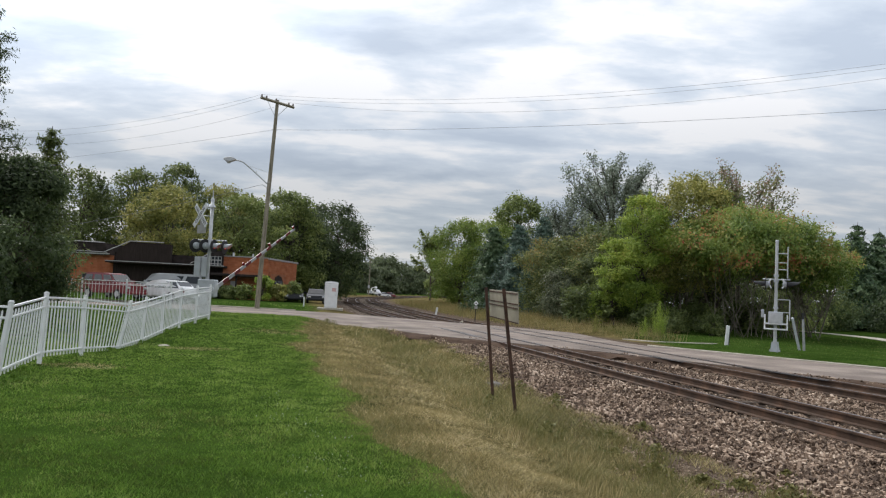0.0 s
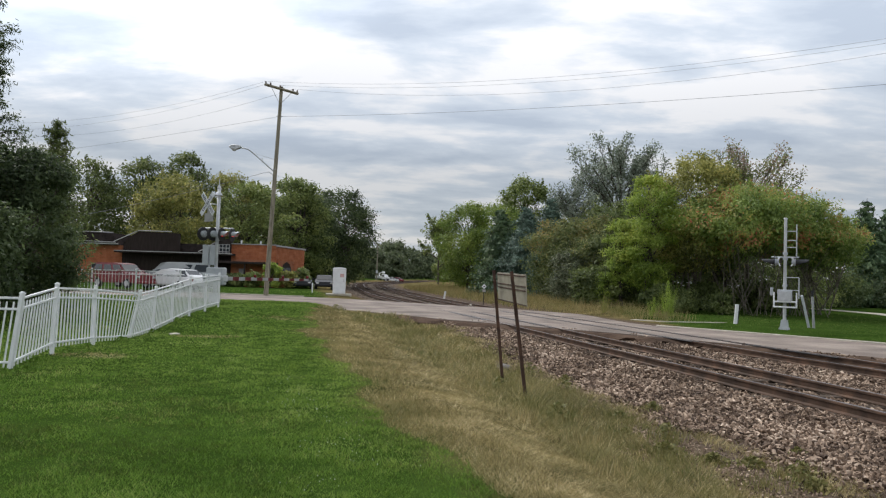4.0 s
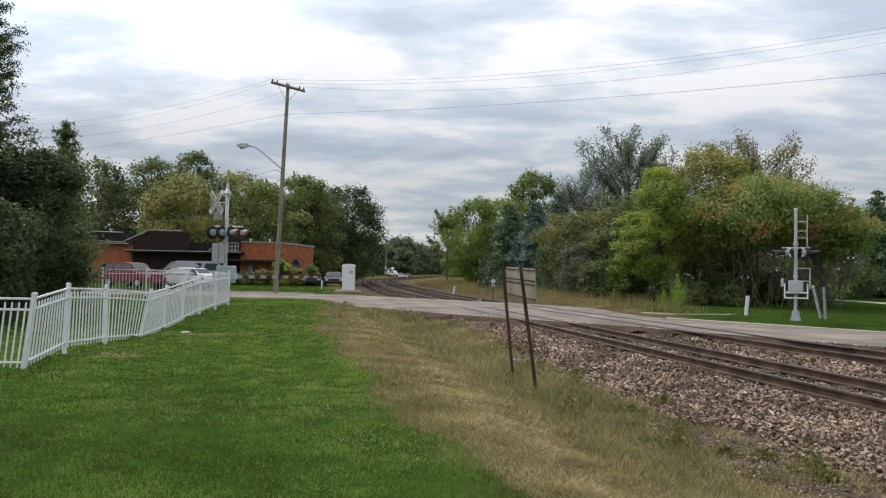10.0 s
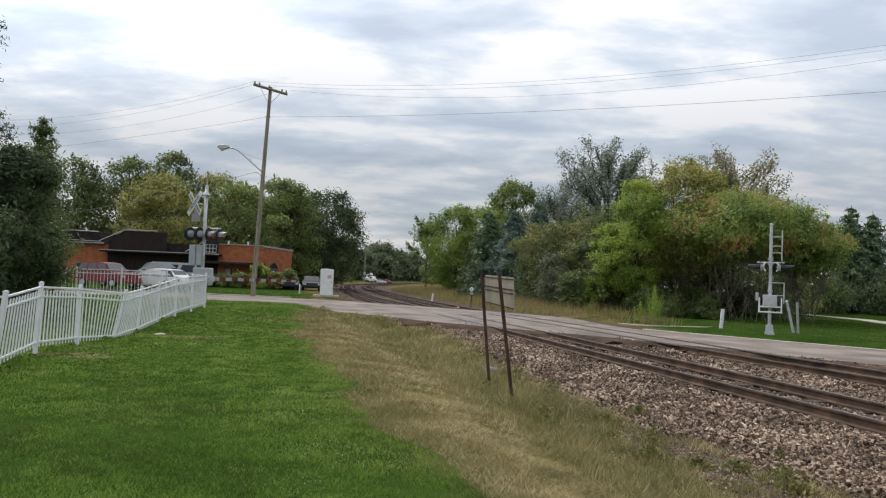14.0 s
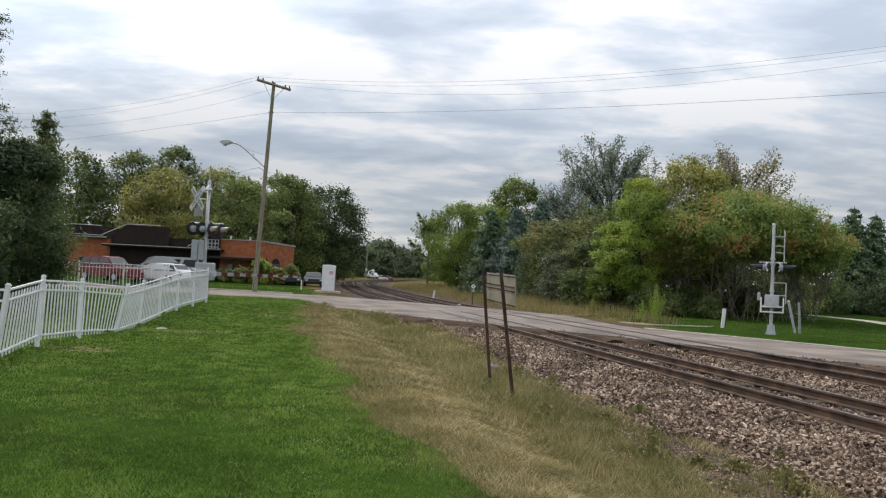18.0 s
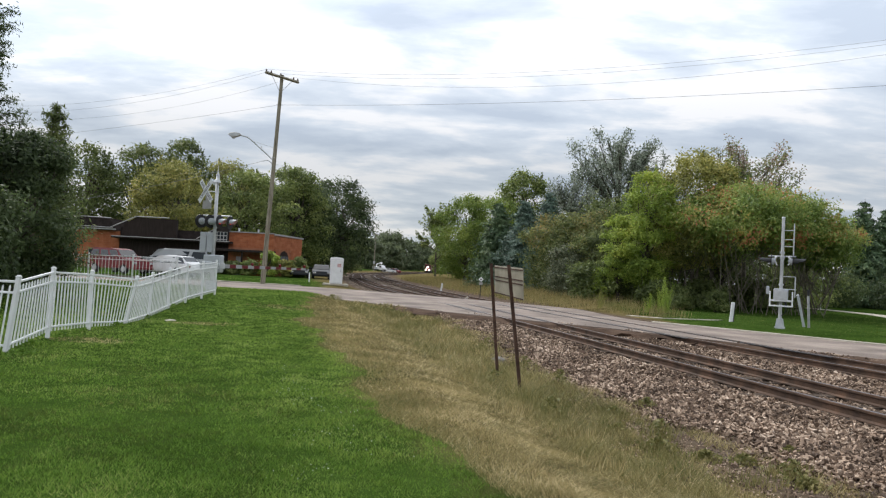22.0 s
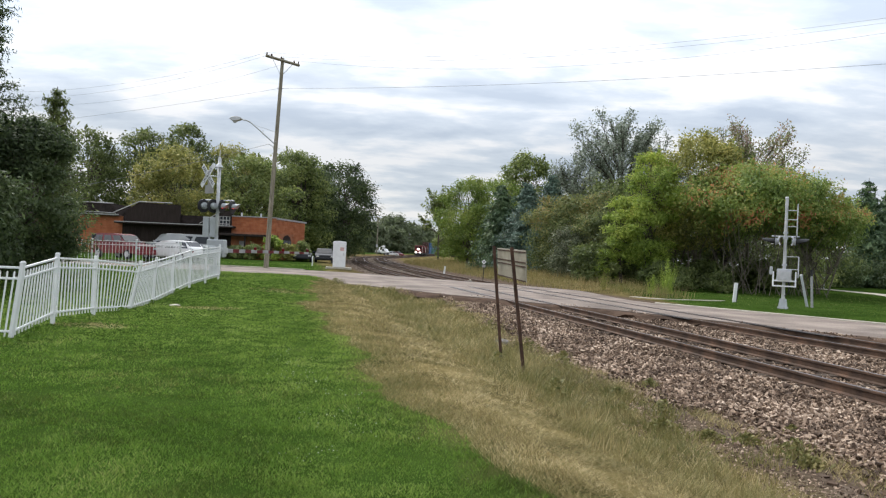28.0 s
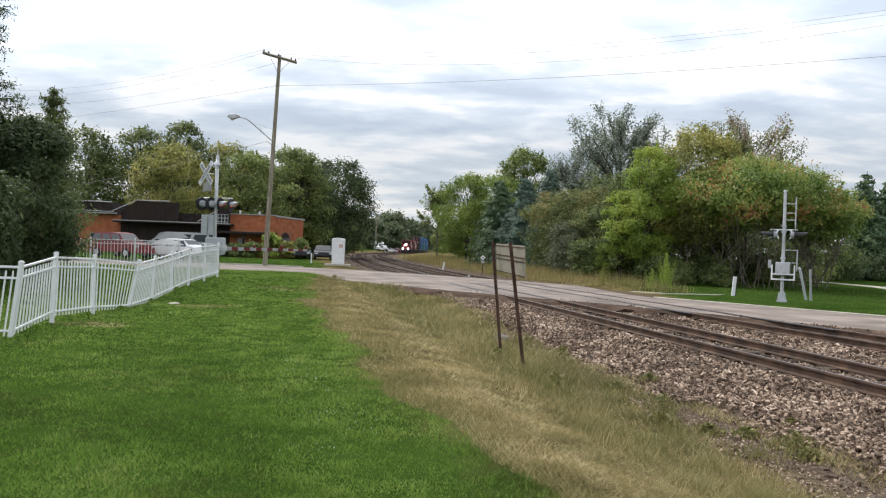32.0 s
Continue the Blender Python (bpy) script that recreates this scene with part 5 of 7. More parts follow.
def signal_right():
    root = thing("crossing_signal", pose(15.1, 31.8, gz(15.1, 31.8)), "silver railway crossing signal with side lamps and a ladder", "railway signal")
    part("base", rods((Vector((0, 0, -0.1)), Vector((0, 0, 0.08)), 0.25, 0.24), (Vector((0, 0, 0.08)), Vector((0, 0, 0.42)), 0.2, 0.15), seg=4), M_GREYBOX, root, "tapered cast base")
    part("mast", rods((Vector((0, 0, 0.3)), Vector((0, 0, 1.2)), 0.075, 0.07), (Vector((0, 0, 1.2)), Vector((0, 0, 3.1)), 0.07, 0.07), (Vector((0, 0, 3.1)), Vector((0, 0, 4.78)), 0.066, 0.064), seg=14), M_GALV, root, smooth=False)
    part("mast_cap", rods((Vector((0, 0, 4.78)), Vector((0, 0, 4.84)), 0.085, 0.06), seg=12), M_GALV, root)
    for z in (3.0, 3.24, 1.85):
        part("mast_clamp", rods((Vector((0, 0, z)), Vector((0, 0, z + 0.09)), 0.1, 0.1), seg=12), M_GREYBOX, root, "grey clamp round the mast")
    ax = Vector((0.9, -0.43, 0))
    part("lamp_arm", rods((-ax * 0.55 + Vector((0, 0, 3.12)), ax * 0.55 + Vector((0, 0, 3.12)), 0.03, 0.03), seg=8), M_GALV, root)
    flasher(root, tuple(-ax * 0.42 + Vector((0, 0, 2.9))), 154, False, M_BLACK, 0.52)
    flasher(root, tuple(ax * 0.42 + Vector((0, 0, 2.9))), -26, False, M_BLACK, 0.52)
    # ladder
    for z0, z1, w in ((3.1, 4.55, 0.44), (1.35, 2.25, 0.55)):
        part("ladder_rail", rods((ax * w + Vector((0, 0, z0)), ax * w + Vector((0, 0, z1)), 0.025, 0.025), seg=6), M_GALV, root)
    for z, w in ((3.55, 0.44), (3.85, 0.44), (4.25, 0.44), (2.25, 0.55), (1.7, 0.55)):
        part("ladder_rung", rods((Vector((0, 0, z)), ax * w + Vector((0, 0, z)), 0.018, 0.018), seg=6), M_GALV, root)
    part("gate_mechanism", boxed(-0.29, 0.29, -0.3, 0.2, 1.15, 1.72, 0.03, pose(0, 0, 0, 0, 0, -26)), M_GREYBOX, root, "grey gate motor box")
    part("motor_lid", boxed(-0.24, 0.24, -0.325, -0.3, 1.22, 1.64, 0.01, pose(0, 0, 0, 0, 0, -26)), M_GALV, root, "bolted lid of the motor box")
    for s in (-1, 1):
        q = ax * (s * 0.42)
        part("lamp_bracket", rods((ax * (s * 0.24) + Vector((0, -0.02, 3.12)), q * 0.8 + Vector((0, -0.06, 2.95)), 0.045, 0.035), (q * 0.8 + Vector((0, -0.06, 2.95)), ax * (s * 0.22) + Vector((0, -0.04, 2.74)), 0.035, 0.03), seg=6), M_WHITE, root, "white curved lamp bracket")
    part("junction_box", boxed(-0.58, -0.46, -0.1, 0.08, 1.45, 1.8, 0.02, pose(0, 0, 0, 0, 0, -26)), M_GREYBOX, root)
    for s in (-0.44, 0.44):
        a = ax * s + Vector((-0.1, -0.25, 0))
        part("gate_bracket", rods((a + Vector((0, 0, 0.95)), a + Vector((0, 0, 1.6)), 0.034, 0.028), seg=6), M_WHITE, root, "white gate arm bracket")
    for z in (0.97, 1.2):
        part("counterweight_bar", rods((ax * -0.46 + Vector((-0.1, -0.27, z)), ax * 0.46 + Vector((-0.1, -0.27, z)), 0.034, 0.034), seg=6), M_WHITE, root)
    v, f = tubes([[(0.02, -0.3, 1.25, 0.03), (0.1, -0.34, 1.0, 0.03), (0.08, -0.3, 0.7, 0.03), (0.0, -0.15, 0.55, 0.03)]], 6)
    mesh_part("cable_loop", np_mesh("cable_loop", v, f, [M_BLACK], smooth=True), root, "black hanging cable loop")
    z = gz(17.4, 33.6)
    t = thing("bollard", pose(17.1, 33.6, z), "pale grey leaning bollard on the grass", "post")
    part("shaft", rods((Vector((0, 0, -0.1)), Vector((-0.36, 0, 1.42)), 0.06, 0.055), seg=10), M_GREYBOX, t)
    part("cap", rods((Vector((-0.36, 0, 1.42)), Vector((-0.38, 0, 1.47)), 0.075, 0.04), seg=10), M_GALV, t)
    t = thing("bollard", pose(17.05, 33.1, z), "pale grey upright bollard with a dark cap", "post")
    part("shaft", rods((Vector((0, 0, -0.1)), Vector((-0.08, 0, 1.42)), 0.055, 0.05), seg=10), M_ARMWHITE, t)
    part("cap", rods((Vector((-0.08, 0, 1.42)), Vector((-0.09, 0, 1.7)), 0.05, 0.06), seg=10), M_BLACK, t, "dark lamp cap")


gate_arm = signal_left()
signal_right()


# ---- small trackside things ----
def marker(x, y, h, r, lean, label, back=True):
    t = thing("marker_post", pose(x, y, gz(x, y)), label, "post")
    d = Vector((lean * h, 0, h))
    part("shaft", boxed(-r, r, -r * 0.5, r * 0.5, -0.1, h, 0.012, pose(0, 0, 0, 0, math.degrees(math.atan(lean)), 0)), M_WHITE, t)
    # black strip stands in for shade down the post's right edge
    if back:
        part("dark_band", boxed(r, r * 1.45, -r * 0.5, r * 0.5, -0.1, h, 0.0, pose(0, 0, 0, 0, math.degrees(math.atan(lean)), 0)), M_BLACK, t, "dark shaded edge strip")


marker(14.2, 34.8, 0.92, 0.08, 0.08, "white wooden marker post leaning on the verge")
marker(0.85, 72.0, 0.8, 0.09, 0.14, "white marker post beside the far track", False)
marker(-9.5, 57.0, 0.75, 0.05, 0.0, "thin white post on the grass strip", False)


def trackside_sign():
    t = thing("trackside_sign", pose(3.78, 58.0, gz(3.78, 58.0)), "small white diamond sign on a dark post", "sign")
    part("post", rods((Vector((0, 0, -0.1)), Vector((0.02, 0, 1.35)), 0.035, 0.03), seg=6), M_BLACK, t)
    part("diamond_plate", boxed(-0.14, 0.14, -0.01, 0.01, -0.14, 0.14, 0.0, pose(0.02, -0.05, 1.5, 0, 45, 0)), M_WHITE, t, "white diamond plate")
    part("dot", boxed(-0.05, 0.05, -0.014, 0.014, -0.05, 0.05, 0.0, pose(0.02, -0.05, 1.5, 0, 45, 0)), M_BLACK, t)
    part("lower_plate", boxed(-0.13, 0.13, -0.01, 0.01, -0.1, 0.1, 0.0, pose(0.02, -0.05, 1.17)), M_TRIM, t)


trackside_sign()


def board_sign():
    root = thing("road_sign", pose(1.35, 14.55, -0.3), "sign seen from behind on two brown rusted steel posts", "sign")
    o = root.matrix_basis.translation
    tops = []
    for (bx, by, bz), (tx, ty, tz) in (((1.37, 14.55, -0.3), (1.12, 14.55, 2.03)), ((1.63, 12.9, -0.35), (1.3, 12.9, 2.0))):
        a, b = Vector((bx, by, bz)) - o, Vector((tx, ty, tz)) - o
        d = b - a
        m = Matrix.Translation(a) @ d.to_track_quat("Z", "Y").to_matrix().to_4x4()
        bm = boxed(-0.035, 0.035, -0.012, 0.0, 0, d.length)
        box(bm, -0.035, -0.022, 0.0, 0.045, 0, d.length)
        box(bm, 0.022, 0.035, 0.0, 0.045, 0, d.length)
        bmesh.ops.transform(bm, matrix=m, verts=bm.verts)
        part("post", bm, M_POSTRUST, root, "brown rusted channel post")
        tops.append((a, d))
    u = (Vector((1.36, 12.55, 0)) - Vector((1.06, 14.75, 0)))
    L = u.length
    m = Matrix.Translation(Vector((1.10, 14.75, 1.99)) - o) @ u.to_track_quat("X", "Z").to_matrix().to_4x4() @ pose(0, 0, 0, 4, 1.2, 0)
    p = part("sign_panel", boxed(0, L, 0.125, 0.14, -0.55, 0.0, 0.0, m), M_SIGNBACK, root, "weathered grey panel back")
    for z in (-0.035, -0.215, -0.285, -0.535):
        part("stiffener", boxed(0, L, 0.115, 0.125, z - 0.011, z + 0.011, 0.0, m), M_POSTRUST, p, "dark horizontal stiffening rib")


board_sign()


def signal_cabinet():
    z = 0.42
    t = thing("equipment_cabinet", pose(-7.05, 54.0, z, 0, 0, 6), "white metal trackside equipment cabinet with stains", "cabinet")
    part("plinth", boxed(-0.95, 0.9, -0.6, 0.6, -0.3, 0.05, 0.02), M_CONCRETE, t, "flat concrete slab")
    bm = bmesh.new()
    prism(bm, [(-0.45, 0.06), (0.45, 0.06), (0.48, 1.86), (0.42, 1.93), (0.0, 1.97), (-0.42, 1.93), (-0.48, 1.86)], -0.38, 0.38)
    bmesh.ops.bevel(bm, geom=list(bm.edges), offset=0.02, segments=1, affect="EDGES")
    body = part("body", bm, M_WHITE, t)
    part("roof_lip", boxed(-0.5, 0.5, -0.42, 0.42, 1.82, 1.87, 0.015), M_WHITE, body)
    d = part("door", boxed(-0.4, 0.4, -0.4, -0.38, 0.15, 1.75, 0.008), M_WHITE, body)
    part("handle", boxed(0.28, 0.31, -0.44, -0.4, 0.9, 1.1, 0.008), M_GALV, d)
    part("notice", boxed(0.05, 0.33, -0.412, -0.4, 1.25, 1.5, 0.0), tone("faded_pink_notice", (0.55, 0.36, 0.34), 0.2), d, "faded pinkish notice")


signal_cabinet()


# ---- the brick and brown building ----
def window(parent, x0, x1, z0, z1, y, bars=(2, 2), arch=False):
    w = part("window", boxed(x0, x1, y - 0.02, y + 0.05, z0, z1), M_TRIM if not arch else M_BROWN, parent, "window with dark panes")
    nx, nz = bars
    for i in range(nx):
        for j in range(nz):
            a, b = x0 + (x1 - x0) * i / nx + 0.04, x0 + (x1 - x0) * (i + 1) / nx - 0.04
            c, d = z0 + (z1 - z0) * j / nz + 0.04, z0 + (z1 - z0) * (j + 1) / nz - 0.04
            part("pane", boxed(a, b, y - 0.03, y - 0.021, c, d), M_GLASS, w)
    return w


def brick_face(parent, x0, x1, z0, z1, y, holes=(), m=None, rows=0.16, length=0.42):
    """Courses of bricks proud of the wall; each brick leaves the openings free."""
    k = 0
    z = z0
    while z + rows * 0.9 < z1:
        x = x0 - (length / 2 if k % 2 else 0)
        while x < x1:
            a, b = max(x, x0), min(x + length - 0.02, x1)
            if b - a > 0.08 and not any(a < h[1] and b > h[0] and z < h[3] and z + rows > h[2] for h in holes):
                yield a, b, z, z + rows - 0.02
            x += length
        z += rows
        k += 1


def building():
    g = 0.04
    root = thing("low_building", pose(0, 72, g), "long low building of red brick with dark brown mansard roofs", "building")
    # brick wing by the road
    X0, X1, Z = -20.0, -15.7, 4.45
    wing = part("brick_wing", boxed(X0, X1, 0.0, 8.0, -0.3, Z), M_MORTAR, root, "red brick wing with flat roof")
    bm = bmesh.new()
    for p in ((X1 - 0.02, 0.0), (X1 + 1.85, 5.2), (X1 + 0.4, 12.0), (X1 - 0.02, 12.0)):
        bm.verts.new((*p, -0.3))
    bm.faces.new(bm.verts[:])
    r = bmesh.ops.extrude_face_region(bm, geom=list(bm.faces))
    bmesh.ops.translate(bm, vec=(0, 0, Z + 0.2), verts=[v for v in r["geom"] if isinstance(v, bmesh.types.BMVert)])
    side = part("brick_side_wall", bm, M_MORTAR, root, "red brick side wall with an arched window")
    part("roof_edge", boxed(X0 - 0.1, X1, -0.12, 8, Z, Z + 0.09), M_TRIM, root, "pale flat roof edge")
    part("roof_edge", boxed(0, 5.6, -0.1, 0.1, Z - 0.1, Z + 0.06, 0.0, pose(X1, 0.0, 0, 0, 1.2, math.degrees(math.atan2(5.2, 1.85)))), M_TRIM, root, "pale flat roof edge")
    for a, b, c, d in brick_face(wing, X0, X1, 0.0, Z, 0.0, ((-20.0, -15.7, 2.45, 3.0), (-19.3, -18.5, 0.2, 2.2)), rows=0.2, length=0.55):
        part("brick", boxed(a, b, -0.015, 0.0, c, d), M_BRICK, wing)
    ms = pose(X1, 0.0, 0, 0, 0, math.degrees(math.atan2(5.2, 1.87)))
    for a, b, c, d in brick_face(side, 0.0, 5.5, 0.0, Z - 0.1, 0.0, ((1.3, 2.9, 0.9, 2.95),), rows=0.2, length=0.7):
        part("brick", boxed(a, b, -0.02, 0.0, c, d, 0.0, ms), M_BRICK, side)
    bm = bmesh.new()
    prism(bm, [(1.3, 0.9), (2.9, 0.9), (2.9, 2.3), (2.65, 2.7), (2.1, 2.9), (1.55, 2.7), (1.3, 2.3)], -0.03, 0.02, ms)
    arch = part("arched_window", bm, M_BROWN, side, "dark arched window")
    for a in (1.42, 1.9, 2.38):
        part("pane", boxed(a, a + 0.4, -0.045, -0.03, 1.0, 2.35, 0.0, ms), M_GLASS, arch)
    part("porch_roof", boxed(-21.4, -15.4, -1.6, 0.0, 2.55, 2.78, 0.03), M_SHINGLE, root, "dark ragged porch roof")
    for x in (-20.9, -18.3, -15.8):
        part("porch_post", boxed(x - 0.07, x + 0.07, -1.5, -1.36, -0.3, 2.55), M_BROWN, root)
    part("door", boxed(-19.2, -18.6, -0.06, 0.02, 0.0, 2.1, 0.01), M_TRIM, root, "pale door under the porch")
    # long brown middle part
    mid = part("brown_wall", boxed(-30.6, -20.0, 0.0, 9.0, -0.3, 3.3), M_BROWN, root, "dark brown clad wall")
    for i in range(26):
        x = -30.5 + i * 0.4
        part("cladding_board", boxed(x, x + 0.36, -0.03, 0.0, -0.2, 3.1), M_BROWN, mid)
    part("eave", boxed(-30.9, -19.6, -1.2, 0.2, 3.3, 3.5, 0.02), M_SHINGLE, root, "dark long eave")
    part("eave_trim", boxed(-30.9, -19.6, -1.24, -1.2, 3.43, 3.51), M_TRIM, root, "pale eave trim")
    bm = bmesh.new()
    prism(bm, [(-30.6, 3.5), (-21, 3.5), (-21, 4.35), (-30.6, 4.4)], 0.2, 8.0)
    part("upper_roof", bm, M_SHINGLE, root, "dark shingled roof")
    bm = bmesh.new()
    prism(bm, [(-30.0, 3.5), (-24.9, 3.5), (-24.9, 5.3), (-28.8, 5.4), (-30.0, 4.6)], -0.7, -0.25)
    part("mansard_box", bm, M_BROWN, root, "dark boxy mansard front")
    for a, b in (((-31.2, -0.75, 4.3), (-28.8, -0.75, 5.45)), ((-28.8, -0.75, 5.45), (-25.6, -0.75, 5.45)), ((-23.0, -0.6, 3.6), (-20.9, -0.6, 4.85)), ((-36, -0.7, 4.35), (-31.0, -0.7, 4.25)), ((-34.9, -0.3, 5.25), (-31.4, -0.3, 5.2)), ((-35.6, -0.5, 4.6), (-34.9, -0.3, 5.25))):
        part("roof_trim", rods((Vector(a), Vector(b), 0.045, 0.045), seg=4), M_TRIM, root, "pale roof edge strip")
    bm = bmesh.new()
    prism(bm, [(-23.0, 3.5), (-20.0, 3.5), (-20.0, 5.0), (-20.9, 4.85)], -0.5, 0.4)
    part("gable_roof", bm, M_SHINGLE, root)
    window(root, -21.35, -20.05, 3.3, 4.4, -0.55, (4, 3))
    # brick end at the far side
    X2, X3 = -41.0, -31.0
    end = part("brick_end", boxed(X2, -30.6, 0.0, 8.0, -0.3, 4.0), M_MORTAR, root, "red brick end wall")
    for a, b, c, d in brick_face(end, X2 + 4, -30.6, 0.9, 4.0, 0.0, ((-33.6, -32.2, 1.2, 2.3),), rows=0.2, length=0.6):
        part("brick", boxed(a, b, -0.015, 0.0, c, d), M_BRICK, end)
    window(root, -33.5, -32.3, 1.25, 2.2, -0.02, (2, 1))
    bm = bmesh.new()
    prism(bm, [(-41.2, 4.0), (-30.9, 4.0), (-31.4, 5.15), (-34.9, 5.2), (-35.6, 4.55), (-41.2, 4.55)], -0.5, 8.0)
    part("mansard_roof", bm, M_SHINGLE, root, "dark brown mansard roof")
    part("fascia", boxed(-41.3, -30.8, -0.62, -0.5, 4.05, 4.18), M_TRIM, root, "pale fascia board")
    for i, (x, y) in enumerate(((-17.9, 3.0), (-19.6, 2.0))):
        part("roof_vent", rods((Vector((x, y, Z)), Vector((x, y, Z + 0.5)), 0.09, 0.09), seg=8), M_GALV, root)


building()


# ---- vehicles ----
def car(name, label, x, y, turn, L, W, Hh, outline, cabin, colour, wheel_r=0.34, z=None, glass=None):
    """A car along its local x (front at +x). outline: lower body profile; cabin: profile of the glass house."""
    z = gz(x, y) if z is None else z
    t = thing(name, pose(x, y, z, 0, 0, turn), label, "car")
    bm = bmesh.new()
    prism(bm, outline, -W / 2, W / 2)
    bmesh.ops.bevel(bm, geom=[e for e in bm.edges if abs(e.verts[0].co.y - e.verts[1].co.y) < 1e-4], offset=0.07, segments=2, affect="EDGES")
    body = part("body", bm, colour, t)
    bm = bmesh.new()
    prism(bm, cabin, -W / 2 + 0.1, W / 2 - 0.1)
    top = max(p[1] for p in cabin)
    for v in bm.verts:
        if v.co.z > top - 0.1:
            v.co.y *= 0.86
    bmesh.ops.bevel(bm, geom=list(bm.edges), offset=0.04, segments=2, affect="EDGES")
    cab = part("cabin", bm, colour, body)
    xs = [p[0] for p in cabin]
    zs = [p[1] for p in cabin]
    lo, x0, x1 = min(zs), min(xs), max(xs)
    tx = [p[0] for p in cabin if p[1] > top - 0.1]
    n = 3 if x1 - x0 > 2.2 else 2
    for s in (-1, 1):
        for i in range(n):
            def ex(f, g):
                a = x0 + (min(tx) - x0) * g
                b = x1 + (max(tx) - x1) * g
                return a + (b - a) * f
            f0, f1 = i / n + 0.035, (i + 1) / n - 0.035
            g0, g1 = 0.12, 0.8
            y0, y1 = (W / 2 - 0.1) * (1 - 0.02), (W / 2 - 0.1) * (0.89)
            vs = [(ex(f0, g0), s * (y0 + 0.012), lo + (top - lo) * g0), (ex(f1, g0), s * (y0 + 0.012), lo + (top - lo) * g0), (ex(f1, g1), s * (y1 + 0.014), lo + (top - lo) * g1), (ex(f0, g1), s * (y1 + 0.014), lo + (top - lo) * g1)]
            bm = bmesh.new()
            bv = [bm.verts.new(v) for v in vs] + [bm.verts.new((v[0], v[1] - s * 0.05, v[2])) for v in vs]
            for q in ((0, 1, 2, 3), (7, 6, 5, 4), (0, 4, 5, 1), (1, 5, 6, 2), (2, 6, 7, 3), (3, 7, 4, 0)):
                bm.faces.new([bv[k] for k in q])
            part("side_window", bm, glass or M_GLASS, cab, "dark side window")
    for xa, xb, nm in ((x1, max(tx), "windscreen"), (x0, min(tx), "rear_window")):
        vs = []
        for f in (0.14, 0.86):
            for s in (-1, 1):
                off = 0.02 if nm == "windscreen" else -0.02
                vs.append((xa + (xb - xa) * f + off, s * (W / 2 - 0.24 - 0.06 * f), lo + (top - lo) * f))
        bm = bmesh.new()
        off = 0.06 if nm == "windscreen" else -0.06
        bv = [bm.verts.new(vs[k]) for k in (0, 1, 3, 2)] + [bm.verts.new((vs[k][0] - off, vs[k][1], vs[k][2])) for k in (0, 1, 3, 2)]
        for q in ((0, 1, 2, 3), (7, 6, 5, 4), (0, 4, 5, 1), (1, 5, 6, 2), (2, 6, 7, 3), (3, 7, 4, 0)):
            bm.faces.new([bv[k] for k in q])
        part(nm, bm, glass or M_GLASS, cab)
    fx = max(p[0] for p in outline)
    bx = min(p[0] for p in outline)
    for s in (-1, 1):
        part("headlight", boxed(fx - 0.06, fx + 0.015, s * (W / 2 - 0.22) - 0.16, s * (W / 2 - 0.22) + 0.16, Hh * 0.4, Hh * 0.4 + 0.16, 0.02), M_CHROME, body, "clear headlight")
        part("tail_light", boxed(bx - 0.015, bx + 0.06, s * (W / 2 - 0.16) - 0.1, s * (W / 2 - 0.16) + 0.1, Hh * 0.42, Hh * 0.42 + 0.26, 0.02), M_REDDARK, body, "red tail light")
        part("mirror", boxed(max(xs) - 0.35, max(xs) - 0.2, s * (W / 2 + 0.08) - 0.09, s * (W / 2 + 0.08) + 0.09, lo + 0.02, lo + 0.2, 0.03), colour, body)
    part("front_bumper", boxed(fx - 0.1, fx + 0.06, -W / 2 + 0.03, W / 2 - 0.03, 0.34, 0.54, 0.04), colour, body)
    part("rear_bumper", boxed(bx - 0.06, bx + 0.1, -W / 2 + 0.03, W / 2 - 0.03, 0.36, 0.56, 0.04), colour, body)
    for sx in (L * 0.31, -L * 0.31):
        for s in (-1, 1):
            bm = bmesh.new()
            disc(bm, wheel_r, -0.11, 0.11, pose(sx, s * (W / 2 - 0.1), wheel_r, 0, 0, 90), 20)
            bmesh.ops.bevel(bm, geom=list(bm.edges), offset=0.02, segments=1, affect="EDGES")
            wl = part("wheel", bm, M_TYRE, t)
            bm = bmesh.new()
            disc(bm, wheel_r * 0.6, -0.12, 0.12, pose(sx, s * (W / 2 - 0.1), wheel_r, 0, 0, 90), 14)
            part("rim", bm, M_GALV, wl)
    return t


SUV = [(-2.3, 0.38), (2.25, 0.38), (2.3, 0.6), (2.25, 0.98), (1.1, 1.08), (-2.25, 1.1), (-2.32, 0.7)]
SUV_CAB = [(-2.2, 1.08), (1.05, 1.08), (0.35, 1.68), (-0.2, 1.74), (-1.9, 1.74)]
PICK = [(-2.75, 0.5), (2.65, 0.5), (2.72, 0.7), (2.65, 1.08), (1.5, 1.2), (-2.75, 1.2)]
PICK_CAB = [(-0.75, 1.18), (1.45, 1.18), (0.85, 1.74), (0.4, 1.8), (-0.55, 1.8)]
SEDAN = [(-2.3, 0.3), (2.3, 0.3), (2.35, 0.5), (2.25, 0.78), (1.2, 0.92), (-1.7, 0.98), (-2.32, 0.9)]
SEDAN_CAB = [(-1.75, 0.95), (1.2, 0.9), (0.35, 1.36), (-0.3, 1.42), (-1.1, 1.4)]
ESTATE = [(-2.35, 0.3), (2.3, 0.3), (2.36, 0.5), (2.2, 0.74), (1.4, 0.88), (-2.25, 0.94), (-2.4, 0.6)]
